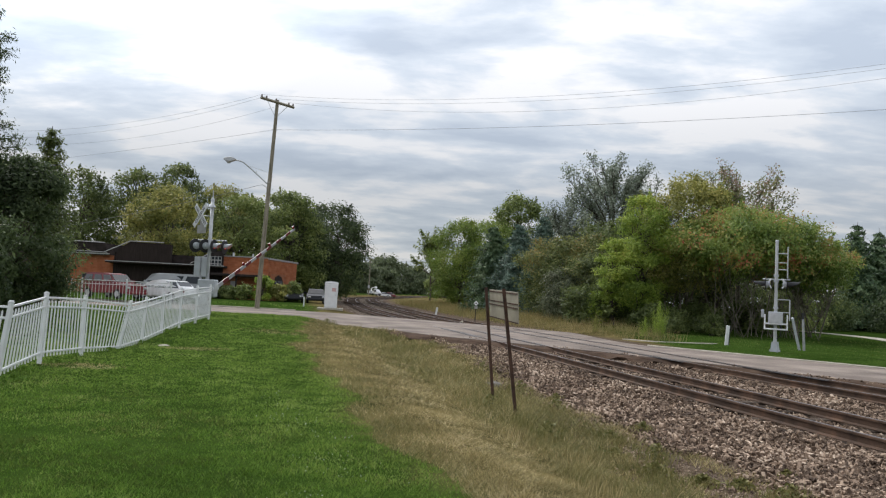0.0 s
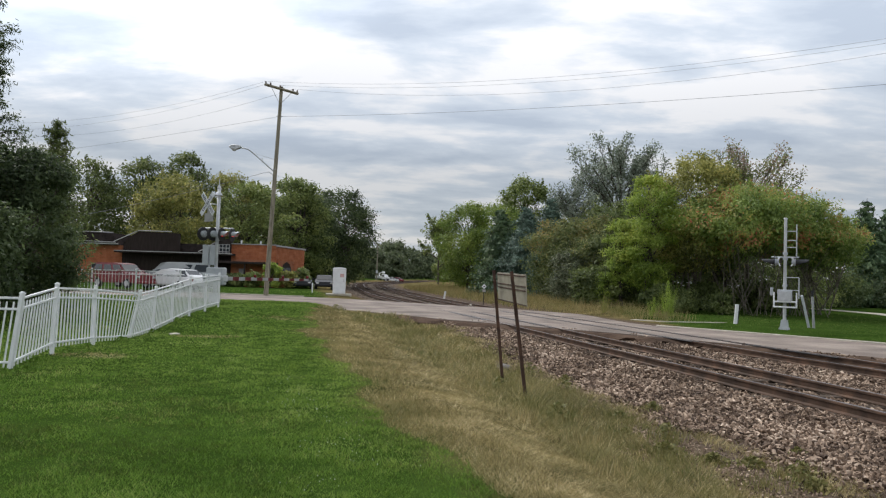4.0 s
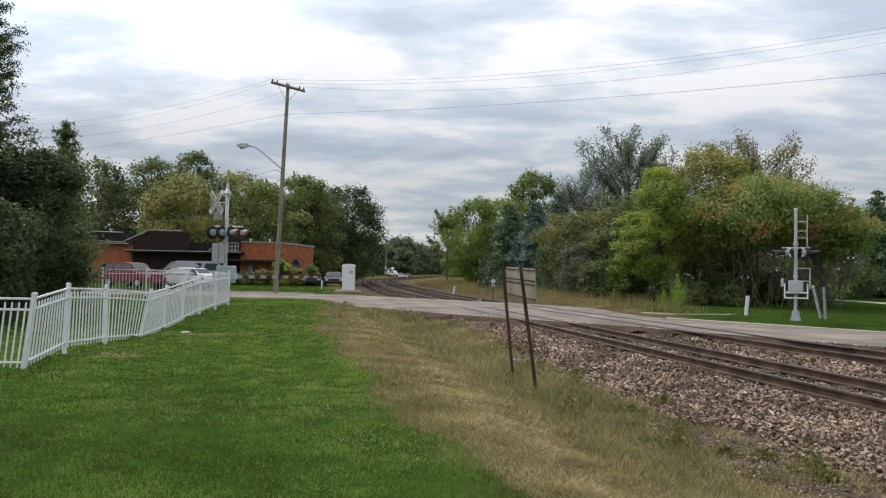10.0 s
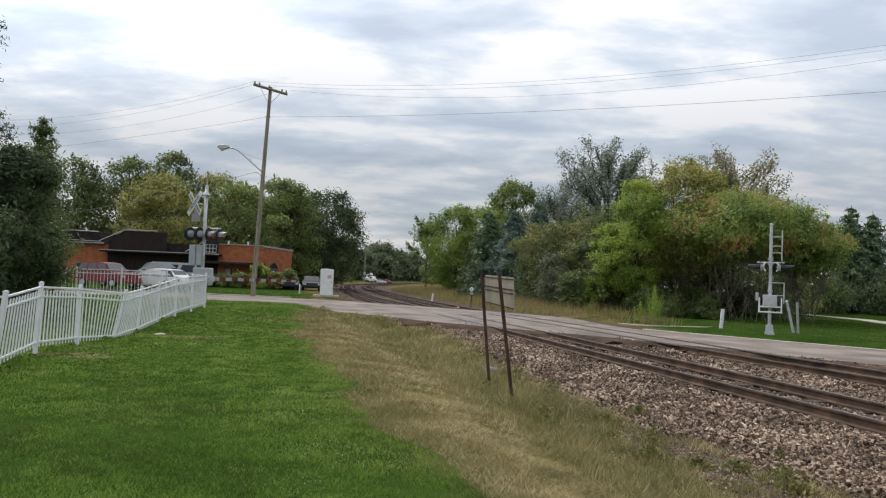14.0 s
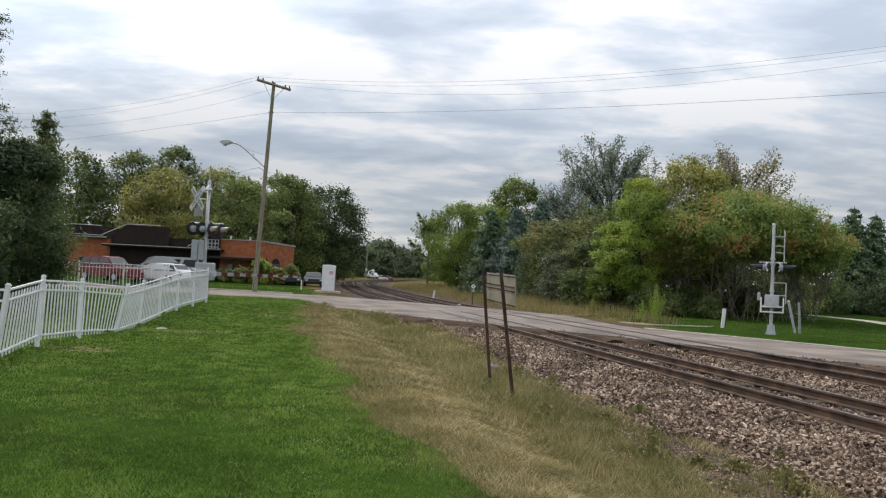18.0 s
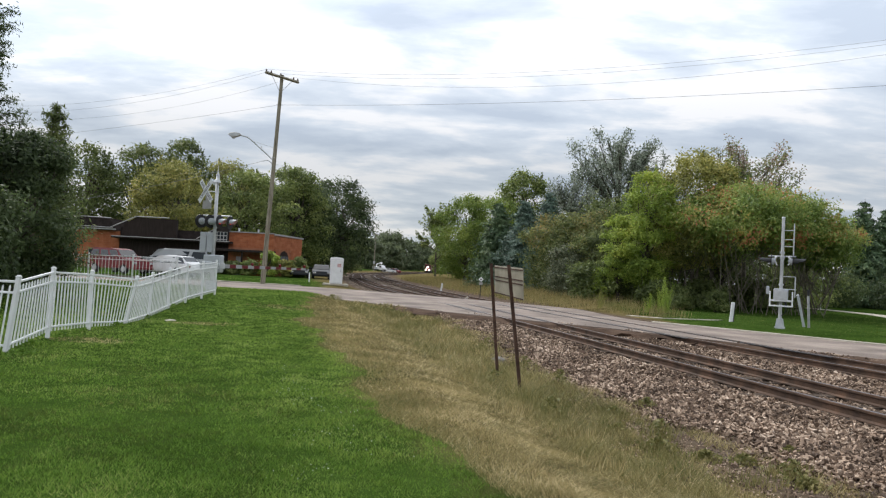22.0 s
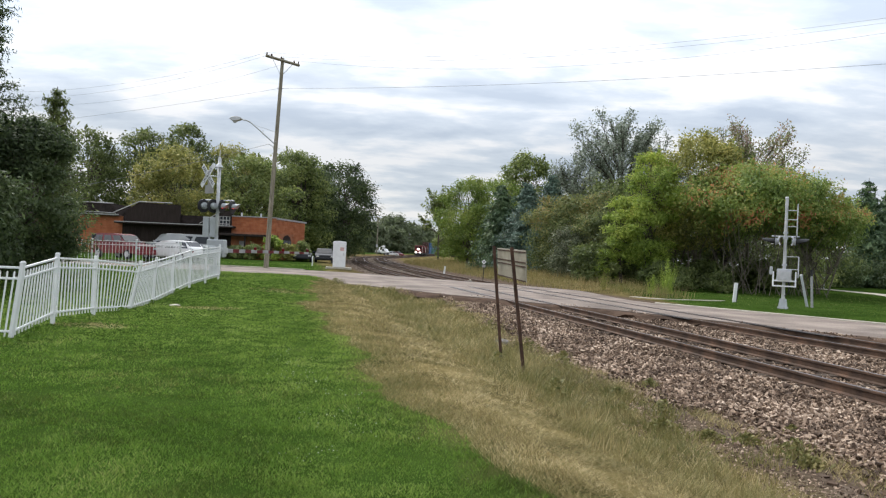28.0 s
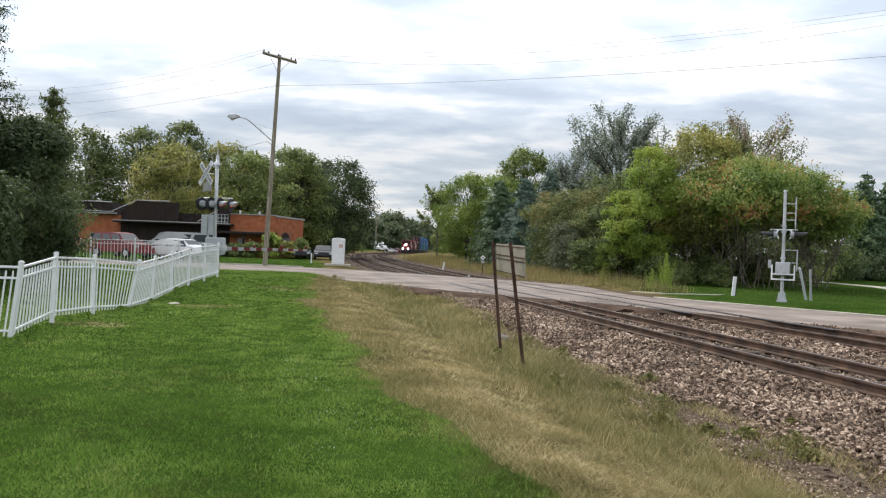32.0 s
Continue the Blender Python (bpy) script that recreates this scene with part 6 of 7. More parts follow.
ESTATE_CAB = [(-2.2, 0.92), (1.5, 0.86), (0.35, 1.4), (-0.4, 1.5), (-1.6, 1.44)]
VAN = [(-2.9, 0.4), (2.7, 0.4), (2.8, 0.7), (2.7, 1.1), (1.9, 1.3), (-2.9, 1.3)]
VAN_CAB = [(-2.88, 1.28), (1.9, 1.28), (1.2, 2.0), (0.7, 2.1), (-2.75, 2.1)]
RED_CAR, WHITE_CAR, SILVER_CAR, DARK_CAR = paint("red_car_paint", (0.17, 0.017, 0.022)), paint("white_car_paint", (0.75, 0.75, 0.75)), paint("silver_car_paint", (0.32, 0.33, 0.34)), tone("black_car_paint", (0.012, 0.013, 0.015), 0.15, scale=1.2, rough=0.45, bump=0.02, spec=0.25)
CAR_Z = 0.46
car("suv", "red sport utility car parked behind a white fence", -21.95, 52.0, -27, 4.6, 1.85, 1.74, SUV, SUV_CAB, RED_CAR, z=CAR_Z, glass=M_SCREEN)
car("estate_car", "white estate car parked behind a white fence", -19.1, 53.6, 160, 4.7, 1.85, 1.5, ESTATE, ESTATE_CAB, WHITE_CAR, z=CAR_Z - 0.04, glass=M_SCREEN)
car("van", "silver van parked by the brown building", -20.8, 60.0, 176, 5.8, 2.0, 2.1, VAN, VAN_CAB, SILVER_CAR, z=0.34)
car("sedan", "black car parked under dark trees", -10.95, 72.5, -80, 4.6, 1.8, 1.42, SEDAN, SEDAN_CAB, DARK_CAR, z=0.35, glass=M_BLACK)
car("sedan", "dark grey car parked under dark trees", -13.0, 72.0, -80, 4.6, 1.8, 1.42, SEDAN, SEDAN_CAB, DARK_CAR, z=0.35, glass=M_BLACK)
car("pickup", "white service pickup far down the railway", -16.4, 272, 8, 5.4, 2.0, 1.8, PICK, PICK_CAB, WHITE_CAR, 0.4)
car("pickup", "red and white pickup far down the railway", -14.6, 278, -40, 5.4, 2.0, 1.8, PICK, PICK_CAB, RED_CAR, 0.4)


def bucket_truck():
    t = thing("bucket_truck", pose(-19.0, 262, gz(-19.0, 262), 0, 0, -40), "white utility truck with a folded boom far down the railway", "truck")
    part("chassis", boxed(-2.6, 2.6, -0.9, 0.9, 0.45, 0.75, 0.04), M_LOCOBLACK, t)
    part("service_body", boxed(-2.6, 0.4, -1.0, 1.0, 0.75, 1.7, 0.06), WHITE_CAR, t, "white body with lockers")
    for x in (-1.9, -0.8):
        part("locker_door", boxed(x - 0.45, x + 0.45, -1.03, -1.0, 0.85, 1.6, 0.01), M_GREYBOX, t, "grey locker door")
    bm = bmesh.new()
    prism(bm, [(0.55, 0.6), (2.5, 0.6), (2.6, 1.2), (2.0, 1.4), (1.6, 2.15), (0.55, 2.25)], -0.95, 0.95)
    cab = part("cab", bm, WHITE_CAR, t)
    part("side_window", boxed(0.8, 1.6, -0.97, -0.95, 1.4, 2.0), M_GLASS, cab)
    part("boom", rods((Vector((-1.6, 0, 1.7)), Vector((-1.6, 0, 2.6)), 0.2, 0.16), (Vector((-1.6, 0, 2.6)), Vector((0.4, 0, 3.1)), 0.13, 0.1), seg=8), WHITE_CAR, t, "folded white boom")
    part("bucket", boxed(0.2, 0.9, -0.4, 0.4, 2.55, 3.3, 0.06), WHITE_CAR, t, "white work bucket")
    for x in (-1.7, 1.8):
        for s in (-1, 1):
            bm = bmesh.new()
            disc(bm, 0.42, -0.12, 0.12, pose(x, s * 0.82, 0.42, 0, 0, 90), 16)
            part("wheel", bm, M_TYRE, t)


def far_pole():
    t = thing("utility_pole", pose(-20.9, 260, 0.2), "far wooden utility pole beside the railway", "utility pole")
    part("shaft", rods((Vector((0, 0, 0)), Vector((0, 0, 13.4)), 0.26, 0.18), seg=8), M_POLE, t)
    part("crossarm", boxed(-1.3, 1.3, -0.08, 0.08, 12.8, 13.05), M_POLE, t)
    part("signal_box", boxed(-0.35, 0.35, -0.3, 0.1, 2.6, 3.6), M_GALV, t)


bucket_truck()
far_pole()


# ---- the train ----
M_LOCO = paint("red_locomotive_paint", (0.12, 0.013, 0.011), 0.6)
M_BLUE = tone("blue_container_paint", (0.035, 0.11, 0.25), 0.15, scale=1, rough=0.5)
M_GREEN = tone("green_container_paint", (0.05, 0.16, 0.13), 0.15, scale=1, rough=0.5)
M_RUSTCAR = tone("brown_wagon_paint", (0.055, 0.026, 0.020), 0.25, scale=1, rough=0.7)


def bogie(parent, y, wheels=3):
    b = part("bogie", boxed(-1.15, 1.15, y - 1.9, y + 1.9, 0.35, 0.85, 0.05), M_LOCOBLACK, parent)
    for k in range(wheels):
        yy = y + (k - (wheels - 1) / 2) * 1.6
        bm = bmesh.new()
        disc(bm, 0.5, -0.85, -0.68, pose(0, yy, 0.5), 16)
        disc(bm, 0.5, 0.68, 0.85, pose(0, yy, 0.5), 16)
        part("wheelset", bm, M_RUST, b)


def locomotive(label, lights):
    """Front at -y, rail tops at z = 0."""
    t = thing("locomotive", pose(0, 0, 0), label, "locomotive")
    part("underframe", boxed(-1.5, 1.5, -10.5, 10.5, 1.0, 1.35, 0.03), M_LOCOBLACK, t)
    part("pilot", boxed(-1.45, 1.45, -10.9, -10.4, 0.25, 1.35, 0.06), M_LOCOBLACK, t, "black snowplough pilot")
    bm = bmesh.new()
    box(bm, -1.1, 1.1, -10.2, -8.6, 1.35, 3.15, None, 0.12)
    part("nose", bm, M_LOCO, t, "red wide nose")
    bm = bmesh.new()
    box(bm, -1.55, 1.55, -8.7, -6.2, 1.35, 4.55, None, 0.15)
    cab = part("cab", bm, M_LOCO, t, "red driver's cab")
    for s in (-0.75, 0.75):
        part("windscreen", boxed(s - 0.5, s + 0.5, -8.74, -8.69, 3.25, 4.0), M_GLASS, cab)
        part("side_window", boxed(s * 2.07 - 0.02, s * 2.07 + 0.02, -8.0, -6.8, 3.1, 3.9), M_GLASS, cab)
    part("number_board", boxed(-0.7, 0.7, -8.75, -8.69, 4.15, 4.4), M_BLACK, cab)
    part("long_hood", boxed(-0.95, 0.95, -6.2, 10.0, 1.35, 4.3, 0.12), M_LOCO, t, "red engine hood")
    part("radiator", boxed(-1.5, 1.5, 6.0, 9.8, 3.4, 4.6, 0.1), M_LOCO, t)
    for y in (-3, 0, 3):
        part("roof_fan", rods((Vector((0, y, 4.3)), Vector((0, y, 4.5)), 0.6, 0.6), seg=14), M_LOCOBLACK, t)
    part("fuel_tank", boxed(-1.3, 1.3, -3, 3, 0.45, 1.0, 0.1), M_LOCOBLACK, t)
    for s in (-1, 1):
        part("handrail", rods((Vector((s * 1.45, -10.3, 2.3)), Vector((s * 1.45, -8.7, 2.3)), 0.02, 0.02), (Vector((s * 1.45, -6.1, 2.35)), Vector((s * 1.45, 10.3, 2.35)), 0.02, 0.02), seg=5), M_WHITE, t)
    if lights:
        for x, z in ((-0.16, 2.98), (0.16, 2.98)):
            bm = bmesh.new()
            disc(bm, 0.14, 0, 0.05, pose(x, -10.2, z, 0, 0, -90), 14)
            part("headlight", bm, M_HEADLIGHT, t, "bright headlight")
        for x in (-0.95, 0.95):
            bm = bmesh.new()
            disc(bm, 0.16, 0, 0.05, pose(x, -10.92, 1.55, 0, 0, -90), 14)
            part("ditch_light", bm, M_HEADLIGHT, t, "bright ditch light")
    bogie(t, -6.6)
    bogie(t, 6.6)
    return t


def container_wagon(colours, label):
    t = thing("container_wagon", pose(0, 0, 0), label, "railway wagon")
    part("underframe", boxed(-1.35, 1.35, -9.6, 9.6, 0.6, 1.1, 0.03), M_RUSTCAR, t)
    z = 1.1
    for c in colours:
        box_ = part("container", boxed(-1.22, 1.22, -6.1, 6.1, z, z + 2.75, 0.04), c, t, c.name.replace("_paint", "").replace("_", " "))
        for i in range(20):
            y = -5.9 + i * 0.6
            for s in (-1, 1):
                part("rib", boxed(s * 1.24 - 0.03, s * 1.24 + 0.03, y, y + 0.25, z + 0.15, z + 2.6), c, box_)
        part("door_bar", rods((Vector((-0.6, -6.13, z + 0.1)), Vector((-0.6, -6.13, z + 2.65)), 0.03, 0.03), (Vector((0.6, -6.13, z + 0.1)), Vector((0.6, -6.13, z + 2.65)), 0.03, 0.03), seg=5), M_GALV, box_)
        z += 2.78
    bogie(t, -8.2, 2)
    bogie(t, 8.2, 2)
    return t


train = [locomotive("red freight locomotive with bright headlights", True), locomotive("red second freight locomotive", False), container_wagon([M_RUSTCAR, M_RUSTCAR], "flat wagon with stacked brown containers"), container_wagon([M_BLUE, M_BLUE], "flat wagon with stacked blue containers"), container_wagon([M_GREEN, M_BLUE], "flat wagon with green and blue containers"), container_wagon([M_BLUE, M_BLUE], "flat wagon with stacked blue containers")]


# ---- grass, weeds and ballast: what nobody could count ----
def blades(x, y, z, h, w, lean, r):
    """One tapering blade at each place."""
    k = len(x)
    a = r.uniform(0, 6.2832, k)
    b = r.uniform(0, 6.2832, k)
    base = np.stack([x, y, z - 0.01], 1)
    side = np.stack([np.cos(a) * w, np.sin(a) * w, np.zeros(k)], 1)
    tip = base + np.stack([np.cos(b) * lean * h, np.sin(b) * lean * h, h], 1)
    v = np.stack([base - side, base + side, tip], 1).reshape(-1, 3)
    return v, np.arange(3 * k).reshape(k, 3)


def scatter(n, r0, r1, a0, a1, r, thin=1.0):
    """Places in a fan round the standing point, thinning with distance."""
    d, a = r0 * (r1 / r0) ** (r.uniform(0, 1, n) ** thin), np.radians(r.uniform(a0, a1, n))
    return d * np.sin(a), d * np.cos(a), d


def off_road(x, y, margin=0.0):
    rd, _ = near_line(coarse_r, x, y)
    s = np.interp(y, road_line[:, 1], road_len)
    return np.abs(rd) > road_half(s, rd) + margin


def vnoise(x, y, cell, seed):
    """Smooth random patches, 0 to 1."""
    g = np.random.default_rng(900 + seed).uniform(size=(256, 256))
    u, v = x / cell, y / cell
    i, j = np.floor(u).astype(int), np.floor(v).astype(int)
    a, b = u - i, v - j
    a, b = a * a * (3 - 2 * a), b * b * (3 - 2 * b)
    i, j = i % 255, j % 255
    return g[i, j] * (1 - a) * (1 - b) + g[i + 1, j] * a * (1 - b) + g[i, j + 1] * (1 - a) * b + g[i + 1, j + 1] * a * b


def build_grass():
    r = np.random.default_rng(11)
    x, y, d = scatter(430000, 4.8, 44, -37, 29, r)
    s1, _ = near_line(coarse1, x, y)
    dry, stony = zones(x, y)
    clear = off_road(x, y, 0.12)
    z = ground_z(x, y)
    pick = r.uniform(size=len(x))
    wide = 0.0042 * np.clip(d / 5.5, 1, 7)
    lawn = clear & (dry < 0.5 + 0.25 * (pick - 0.5)) & (stony < 0.2) & (s1 < 0)
    tuft, broad = vnoise(x, y, 0.22, 1), vnoise(x, y, 1.5, 2)
    fine = vnoise(x, y, 0.16, 5)
    lawn &= pick < 0.75 + 0.55 * tuft
    h = r.uniform(0.02, 0.045, len(x)) * (0.5 + 1.1 * tuft)
    # trodden pale line, spread wider to brighten the lawn's right side
    trail = np.exp(-(((x - np.interp(y, [5, 6.1, 10.4, 19, 34], [-0.5, -0.8, -1.9, -3.5, -6.0])) / 1.0) ** 2))
    dead = np.exp(-(((x + 5.9) / 0.9) ** 2 + ((y - 19.3) / 0.5) ** 2)) + np.exp(-(((x + 6.6) / 0.8) ** 2 + ((y - 14.4) / 0.5) ** 2)) + 0.9 * np.exp(-(((x + 5.2) / 1.2) ** 2 + ((y - 25.5) / 0.8) ** 2))
    # paler, worn towards the road; fewer pale blades near left stand for tree shade
    worn = sstep(8, 18, y) * 0.50 - 0.16 * sstep(11, 6, y) * sstep(-0.5, -2.5, x)
    pale = lawn & (0.5 * broad + 0.4 * fine + 0.16 * r.normal(size=len(x)) + 0.24 * trail + worn > 0.62)
    deep = lawn & ~pale & (0.6 * vnoise(x, y, 0.7, 7) + 0.4 * fine + 0.12 * r.normal(size=len(x)) - 0.25 * worn > 0.60)
    brown = lawn & (dead * r.uniform(0.3, 1.4, len(x)) > 0.40)
    pale &= ~brown
    deep &= ~brown
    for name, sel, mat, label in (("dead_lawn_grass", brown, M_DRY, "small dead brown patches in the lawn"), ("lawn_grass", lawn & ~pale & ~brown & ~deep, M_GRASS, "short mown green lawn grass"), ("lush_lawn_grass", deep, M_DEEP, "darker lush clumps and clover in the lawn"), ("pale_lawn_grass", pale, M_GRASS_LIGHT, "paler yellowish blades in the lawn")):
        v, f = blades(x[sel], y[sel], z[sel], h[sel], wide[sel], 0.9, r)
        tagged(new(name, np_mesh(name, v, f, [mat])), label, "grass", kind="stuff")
    # clover heads along the trodden line
    k = 420
    cy = 5.4 * (13 / 5.4) ** r.uniform(size=k)
    cx = np.interp(cy, [5, 6.1, 10.4, 19], [-0.5, -0.8, -1.9, -3.5]) + r.normal(size=k) * 0.4
    heads = np.stack([cx, cy, ground_z(cx, cy) + r.uniform(0.025, 0.05, k)], 1)
    heads = heads[vnoise(cx, cy, 0.5, 9) > 0.5]
    v, f = leaves(heads, 0.0055, r, 0.9)
    tagged(new("clover_heads", np_mesh("clover_heads", v, f, [M_CLOVER])), "small whitish clover heads in the lawn", "flowers", kind="stuff")
    # the verge: flattened straw, then taller olive grass up to the stones
    x, y, d = scatter(330000, 5.0, 46, -16, 34, r)
    s1, _ = near_line(coarse1, x, y)
    dry, stony = zones(x, y)
    z = ground_z(x, y)
    pick, k = r.uniform(size=len(x)), len(x)
    wide = 0.0030 * np.clip(d / 5.5, 1, 7)
    near = sstep(14, 8, y)
    verge = off_road(x, y, 0.12) & (dry >= 0.44 + 0.2 * pick) & (s1 < -3.75 + 1.35 * sstep(18, 26, y) + 0.35 * near * pick) & (y < 46)
    lump, patch = vnoise(x, y, 0.3, 3), vnoise(x, y, 0.9, 4)
    # bare gritty earth between the last grass and the stones
    bare = 1.25 * np.exp(-(((s1 + 4.55) / 0.6) ** 2)) * sstep(12.5, 10.2, y) + 0.5 * np.exp(-(((x + 0.4) / 0.9) ** 2 + ((y - 38.5) / 1.6) ** 2))
    verge &= pick < (0.35 + 1.1 * lump) * np.clip(1.1 - 1.05 * bare * (0.5 + patch), 0, 1)
    band = np.exp(-(((s1 + 7.05 + 0.4 * (patch - 0.5)) / 0.42) ** 2)) * sstep(22, 12, y)
    tall = sstep(-6.9, -5.6, s1) * sstep(-3.6, -4.6, s1) * (0.35 + 0.8 * patch)
    hh = (0.035 + 0.055 * r.uniform(size=k) + 0.25 * tall * (0.55 + 0.45 * sstep(8, 13, y)) * (r.uniform(size=k) ** 0.8)) * (0.5 + lump) * (1 - 0.45 * band)
    hh = np.where(s1 < -7.6, np.minimum(hh, 0.07), hh)
    lean = np.where(band > 0.35, 2.2, 0.95)
    olive = sstep(-6.9, -6.1, s1 + 0.8 * (patch - 0.5) + 0.5 * sstep(13, 18, y)) * sstep(-3.6, -4.6, s1)
    fresh = sstep(-7.6, -8.4, s1) * 0.5
    green = verge & (r.uniform(size=k) < 0.10 + 0.62 * olive * (0.55 + 0.6 * lump) * (1 - band) + fresh)
    for name, sel, mat, label in (("dry_grass", verge & ~green, M_DRY, "straw-coloured dry grass on the verge"), ("weedy_grass", green, M_WEED, "olive green weedy grass on the verge")):
        v, f = blades(x[sel], y[sel], z[sel], hh[sel], wide[sel] * 0.8, lean[sel], r)
        tagged(new(name, np_mesh(name, v, f, [mat])), label, "grass", kind="stuff")
    # tall brown grass beyond the road and along the far track
    k = 60000
    d, a = r.uniform(40, 130, k), np.radians(r.uniform(-4, 22, k))
    x, y = d * np.sin(a), d * np.cos(a)
    s2, _ = near_line(coarse2, x, y)
    ok = off_road(x, y, 0.3) & (s2 > 3.2) & (s2 < 15) & (x < 13.5)
    x, y, d = x[ok], y[ok], d[ok]
    v, f = blades(x, y, ground_z(x, y), r.uniform(0.2, 0.75, len(x)), 0.012 * d / 45, 0.35, r)
    tagged(new("tall_dry_grass", np_mesh("tall_dry_grass", v, f, [M_TALL])), "tall brownish grass in front of the wood", "grass", kind="stuff")
    # grass beyond the road; right of the tracks its colour carries tree shade
    k = 60000
    d, a = r.uniform(28, 62, k), np.radians(r.uniform(-32, 40, k))
    x, y = d * np.sin(a), d * np.cos(a)
    s1, _ = near_line(coarse1, x, y)
    s2, _ = near_line(coarse2, x, y)
    dry, stony = zones(x, y)
    ok = off_road(x, y, 0.3) & (dry < 0.5) & (stony < 0.2) & ((s2 > 4) | (s1 < -4))
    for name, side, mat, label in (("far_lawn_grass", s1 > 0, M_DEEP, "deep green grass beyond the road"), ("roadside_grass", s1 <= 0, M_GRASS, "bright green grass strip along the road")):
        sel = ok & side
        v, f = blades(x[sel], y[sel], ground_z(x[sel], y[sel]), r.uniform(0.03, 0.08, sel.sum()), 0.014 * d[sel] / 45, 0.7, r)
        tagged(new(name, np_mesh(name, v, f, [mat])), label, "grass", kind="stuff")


build_grass()


def weed_clump(name, label, x, y, n, h, w, mat, seed, leafy=0.0):
    """A tuft of weeds: upright stalks with small leaves."""
    r = np.random.default_rng(seed)
    root = thing(name, pose(x, y, gz(x, y)), label, "weed")
    a, q = r.uniform(0, 6.28, n), w * r.uniform(0, 1, n) ** 0.6
    v, f = blades(np.cos(a) * q, np.sin(a) * q, np.zeros(n), h * r.uniform(0.5, 1.1, n), np.full(n, 0.006 + 0.004 * leafy), 0.3, r)
    tagged(mesh_part("foliage", np_mesh("foliage", v, f, [mat]), root), kind="stuff")
    if leafy:
        k = int(n * 6 * leafy)
        c = np.stack([r.normal(size=k) * w * 0.5, r.normal(size=k) * w * 0.5, r.uniform(0.1, 1.0, k) * h], 1)
        c[:, :2] *= (1.15 - c[:, 2:] / h)
        v, f = leaves(c, 0.034, r, 0.4)
        tagged(mesh_part("leafage", np_mesh("leafage", v, f, [mat]), root), kind="stuff")


def build_weeds():
    for i, (x, y, h, w) in enumerate(((-6.75, 11.4, 0.14, 0.3), (-6.5, 11.9, 0.12, 0.25), (-7.0, 13.1, 0.12, 0.3), (-7.2, 14.6, 0.1, 0.25), (-7.35, 15.8, 0.1, 0.3), (-7.4, 17.6, 0.1, 0.25), (-7.7, 20.2, 0.12, 0.3), (-7.95, 22.9, 0.14, 0.3), (-8.05, 25.0, 0.14, 0.3), (-8.2, 27.4, 0.12, 0.3))):
        weed_clump("fence_weed", "low dark weeds at the foot of the fence", x, y, 60, h * 0.8, w, M_GRASS, 270 + i, 0.25)
    for i, (x, y, h, w) in enumerate(((-2.3, 33.6, 0.4, 0.5), (-1.7, 33.2, 0.35, 0.45), (-4.6, 34.4, 0.25, 0.5), (-3.0, 28.5, 0.22, 0.5), (0.3, 29.8, 0.3, 0.5))):
        weed_clump("grass_tuft", "rough olive grass tuft near the road", x, y, 160, h, w, M_WEED, 290 + i, 0.2)
    for i, (x, y, h, w) in enumerate(((3.05, 9.6, 0.16, 0.26), (3.5, 9.2, 0.13, 0.22), (3.95, 9.1, 0.12, 0.2), (2.75, 10.5, 0.15, 0.24), (4.25, 8.2, 0.12, 0.24), (4.75, 9.6, 0.1, 0.12), (2.2, 13.6, 0.2, 0.3))):
        weed_clump("low_weed", "low green weed on gritty ground by the ballast", x, y, 80, h, w, M_WEED, 310 + i, 0.5)
    for i, (x, y, h, w) in enumerate(((2.6, 14.5, 0.28, 0.35), (2.2, 17.0, 0.34, 0.4), (3.3, 10.4, 0.26, 0.3), (3.0, 11.8, 0.2, 0.28), (4.3, 8.6, 0.2, 0.3), (1.6, 20.5, 0.4, 0.45), (3.75, 12.6, 0.18, 0.2), (2.9, 16.2, 0.16, 0.2), (0.9, 24.5, 0.4, 0.5), (-0.4, 27.5, 0.45, 0.5), (1.2, 13.2, 0.35, 0.4), (1.9, 11.2, 0.3, 0.35))):
        weed_clump("weed_tuft", "small green weed tuft at the ballast edge", x, y, 110, h, w, M_WEED, 300 + i, 0.2)
    for i, (x, y, h) in enumerate(((2.4, 8.2, 0.2), (2.0, 9.5, 0.26), (3.3, 7.6, 0.16), (1.5, 12.0, 0.28), (2.6, 10.2, 0.2), (0.9, 15.0, 0.3), (3.75, 8.3, 0.14), (0.5, 18.0, 0.34), (1.8, 7.7, 0.2), (3.0, 9.2, 0.18), (0.2, 21.5, 0.36), (2.9, 6.9, 0.15), (-0.9, 25.0, 0.4), (1.2, 10.4, 0.22))):
        weed_clump("grass_tuft", "ragged tuft of half-dry grass on the verge", x, y, 140, h, 0.3, M_DRY if i % 3 else M_WEED, 350 + i)
    weed_clump("goldenrod", "tall light green weeds at the wood's edge", 13.1, 41.5, 150, 2.0, 0.32, LEAF["light"], 330, 0.8)
    weed_clump("goldenrod", "tall light green weeds at the wood's edge", 12.4, 41.8, 90, 1.1, 0.3, LEAF["light"], 331, 0.7)
    weed_clump("yellow_weed", "single yellowish weed stalk in tall grass", 10.2, 44.5, 60, 1.1, 0.16, LEAF["olive"], 332, 0.8)


build_weeds()


CUBE = np.array([(x, y, z) for z in (-1, 1) for y in (-1, 1) for x in (-1, 1)], float)
QUADS = np.array([(0, 2, 3, 1), (4, 5, 7, 6), (0, 1, 5, 4), (2, 6, 7, 3), (0, 4, 6, 2), (1, 3, 7, 5)])


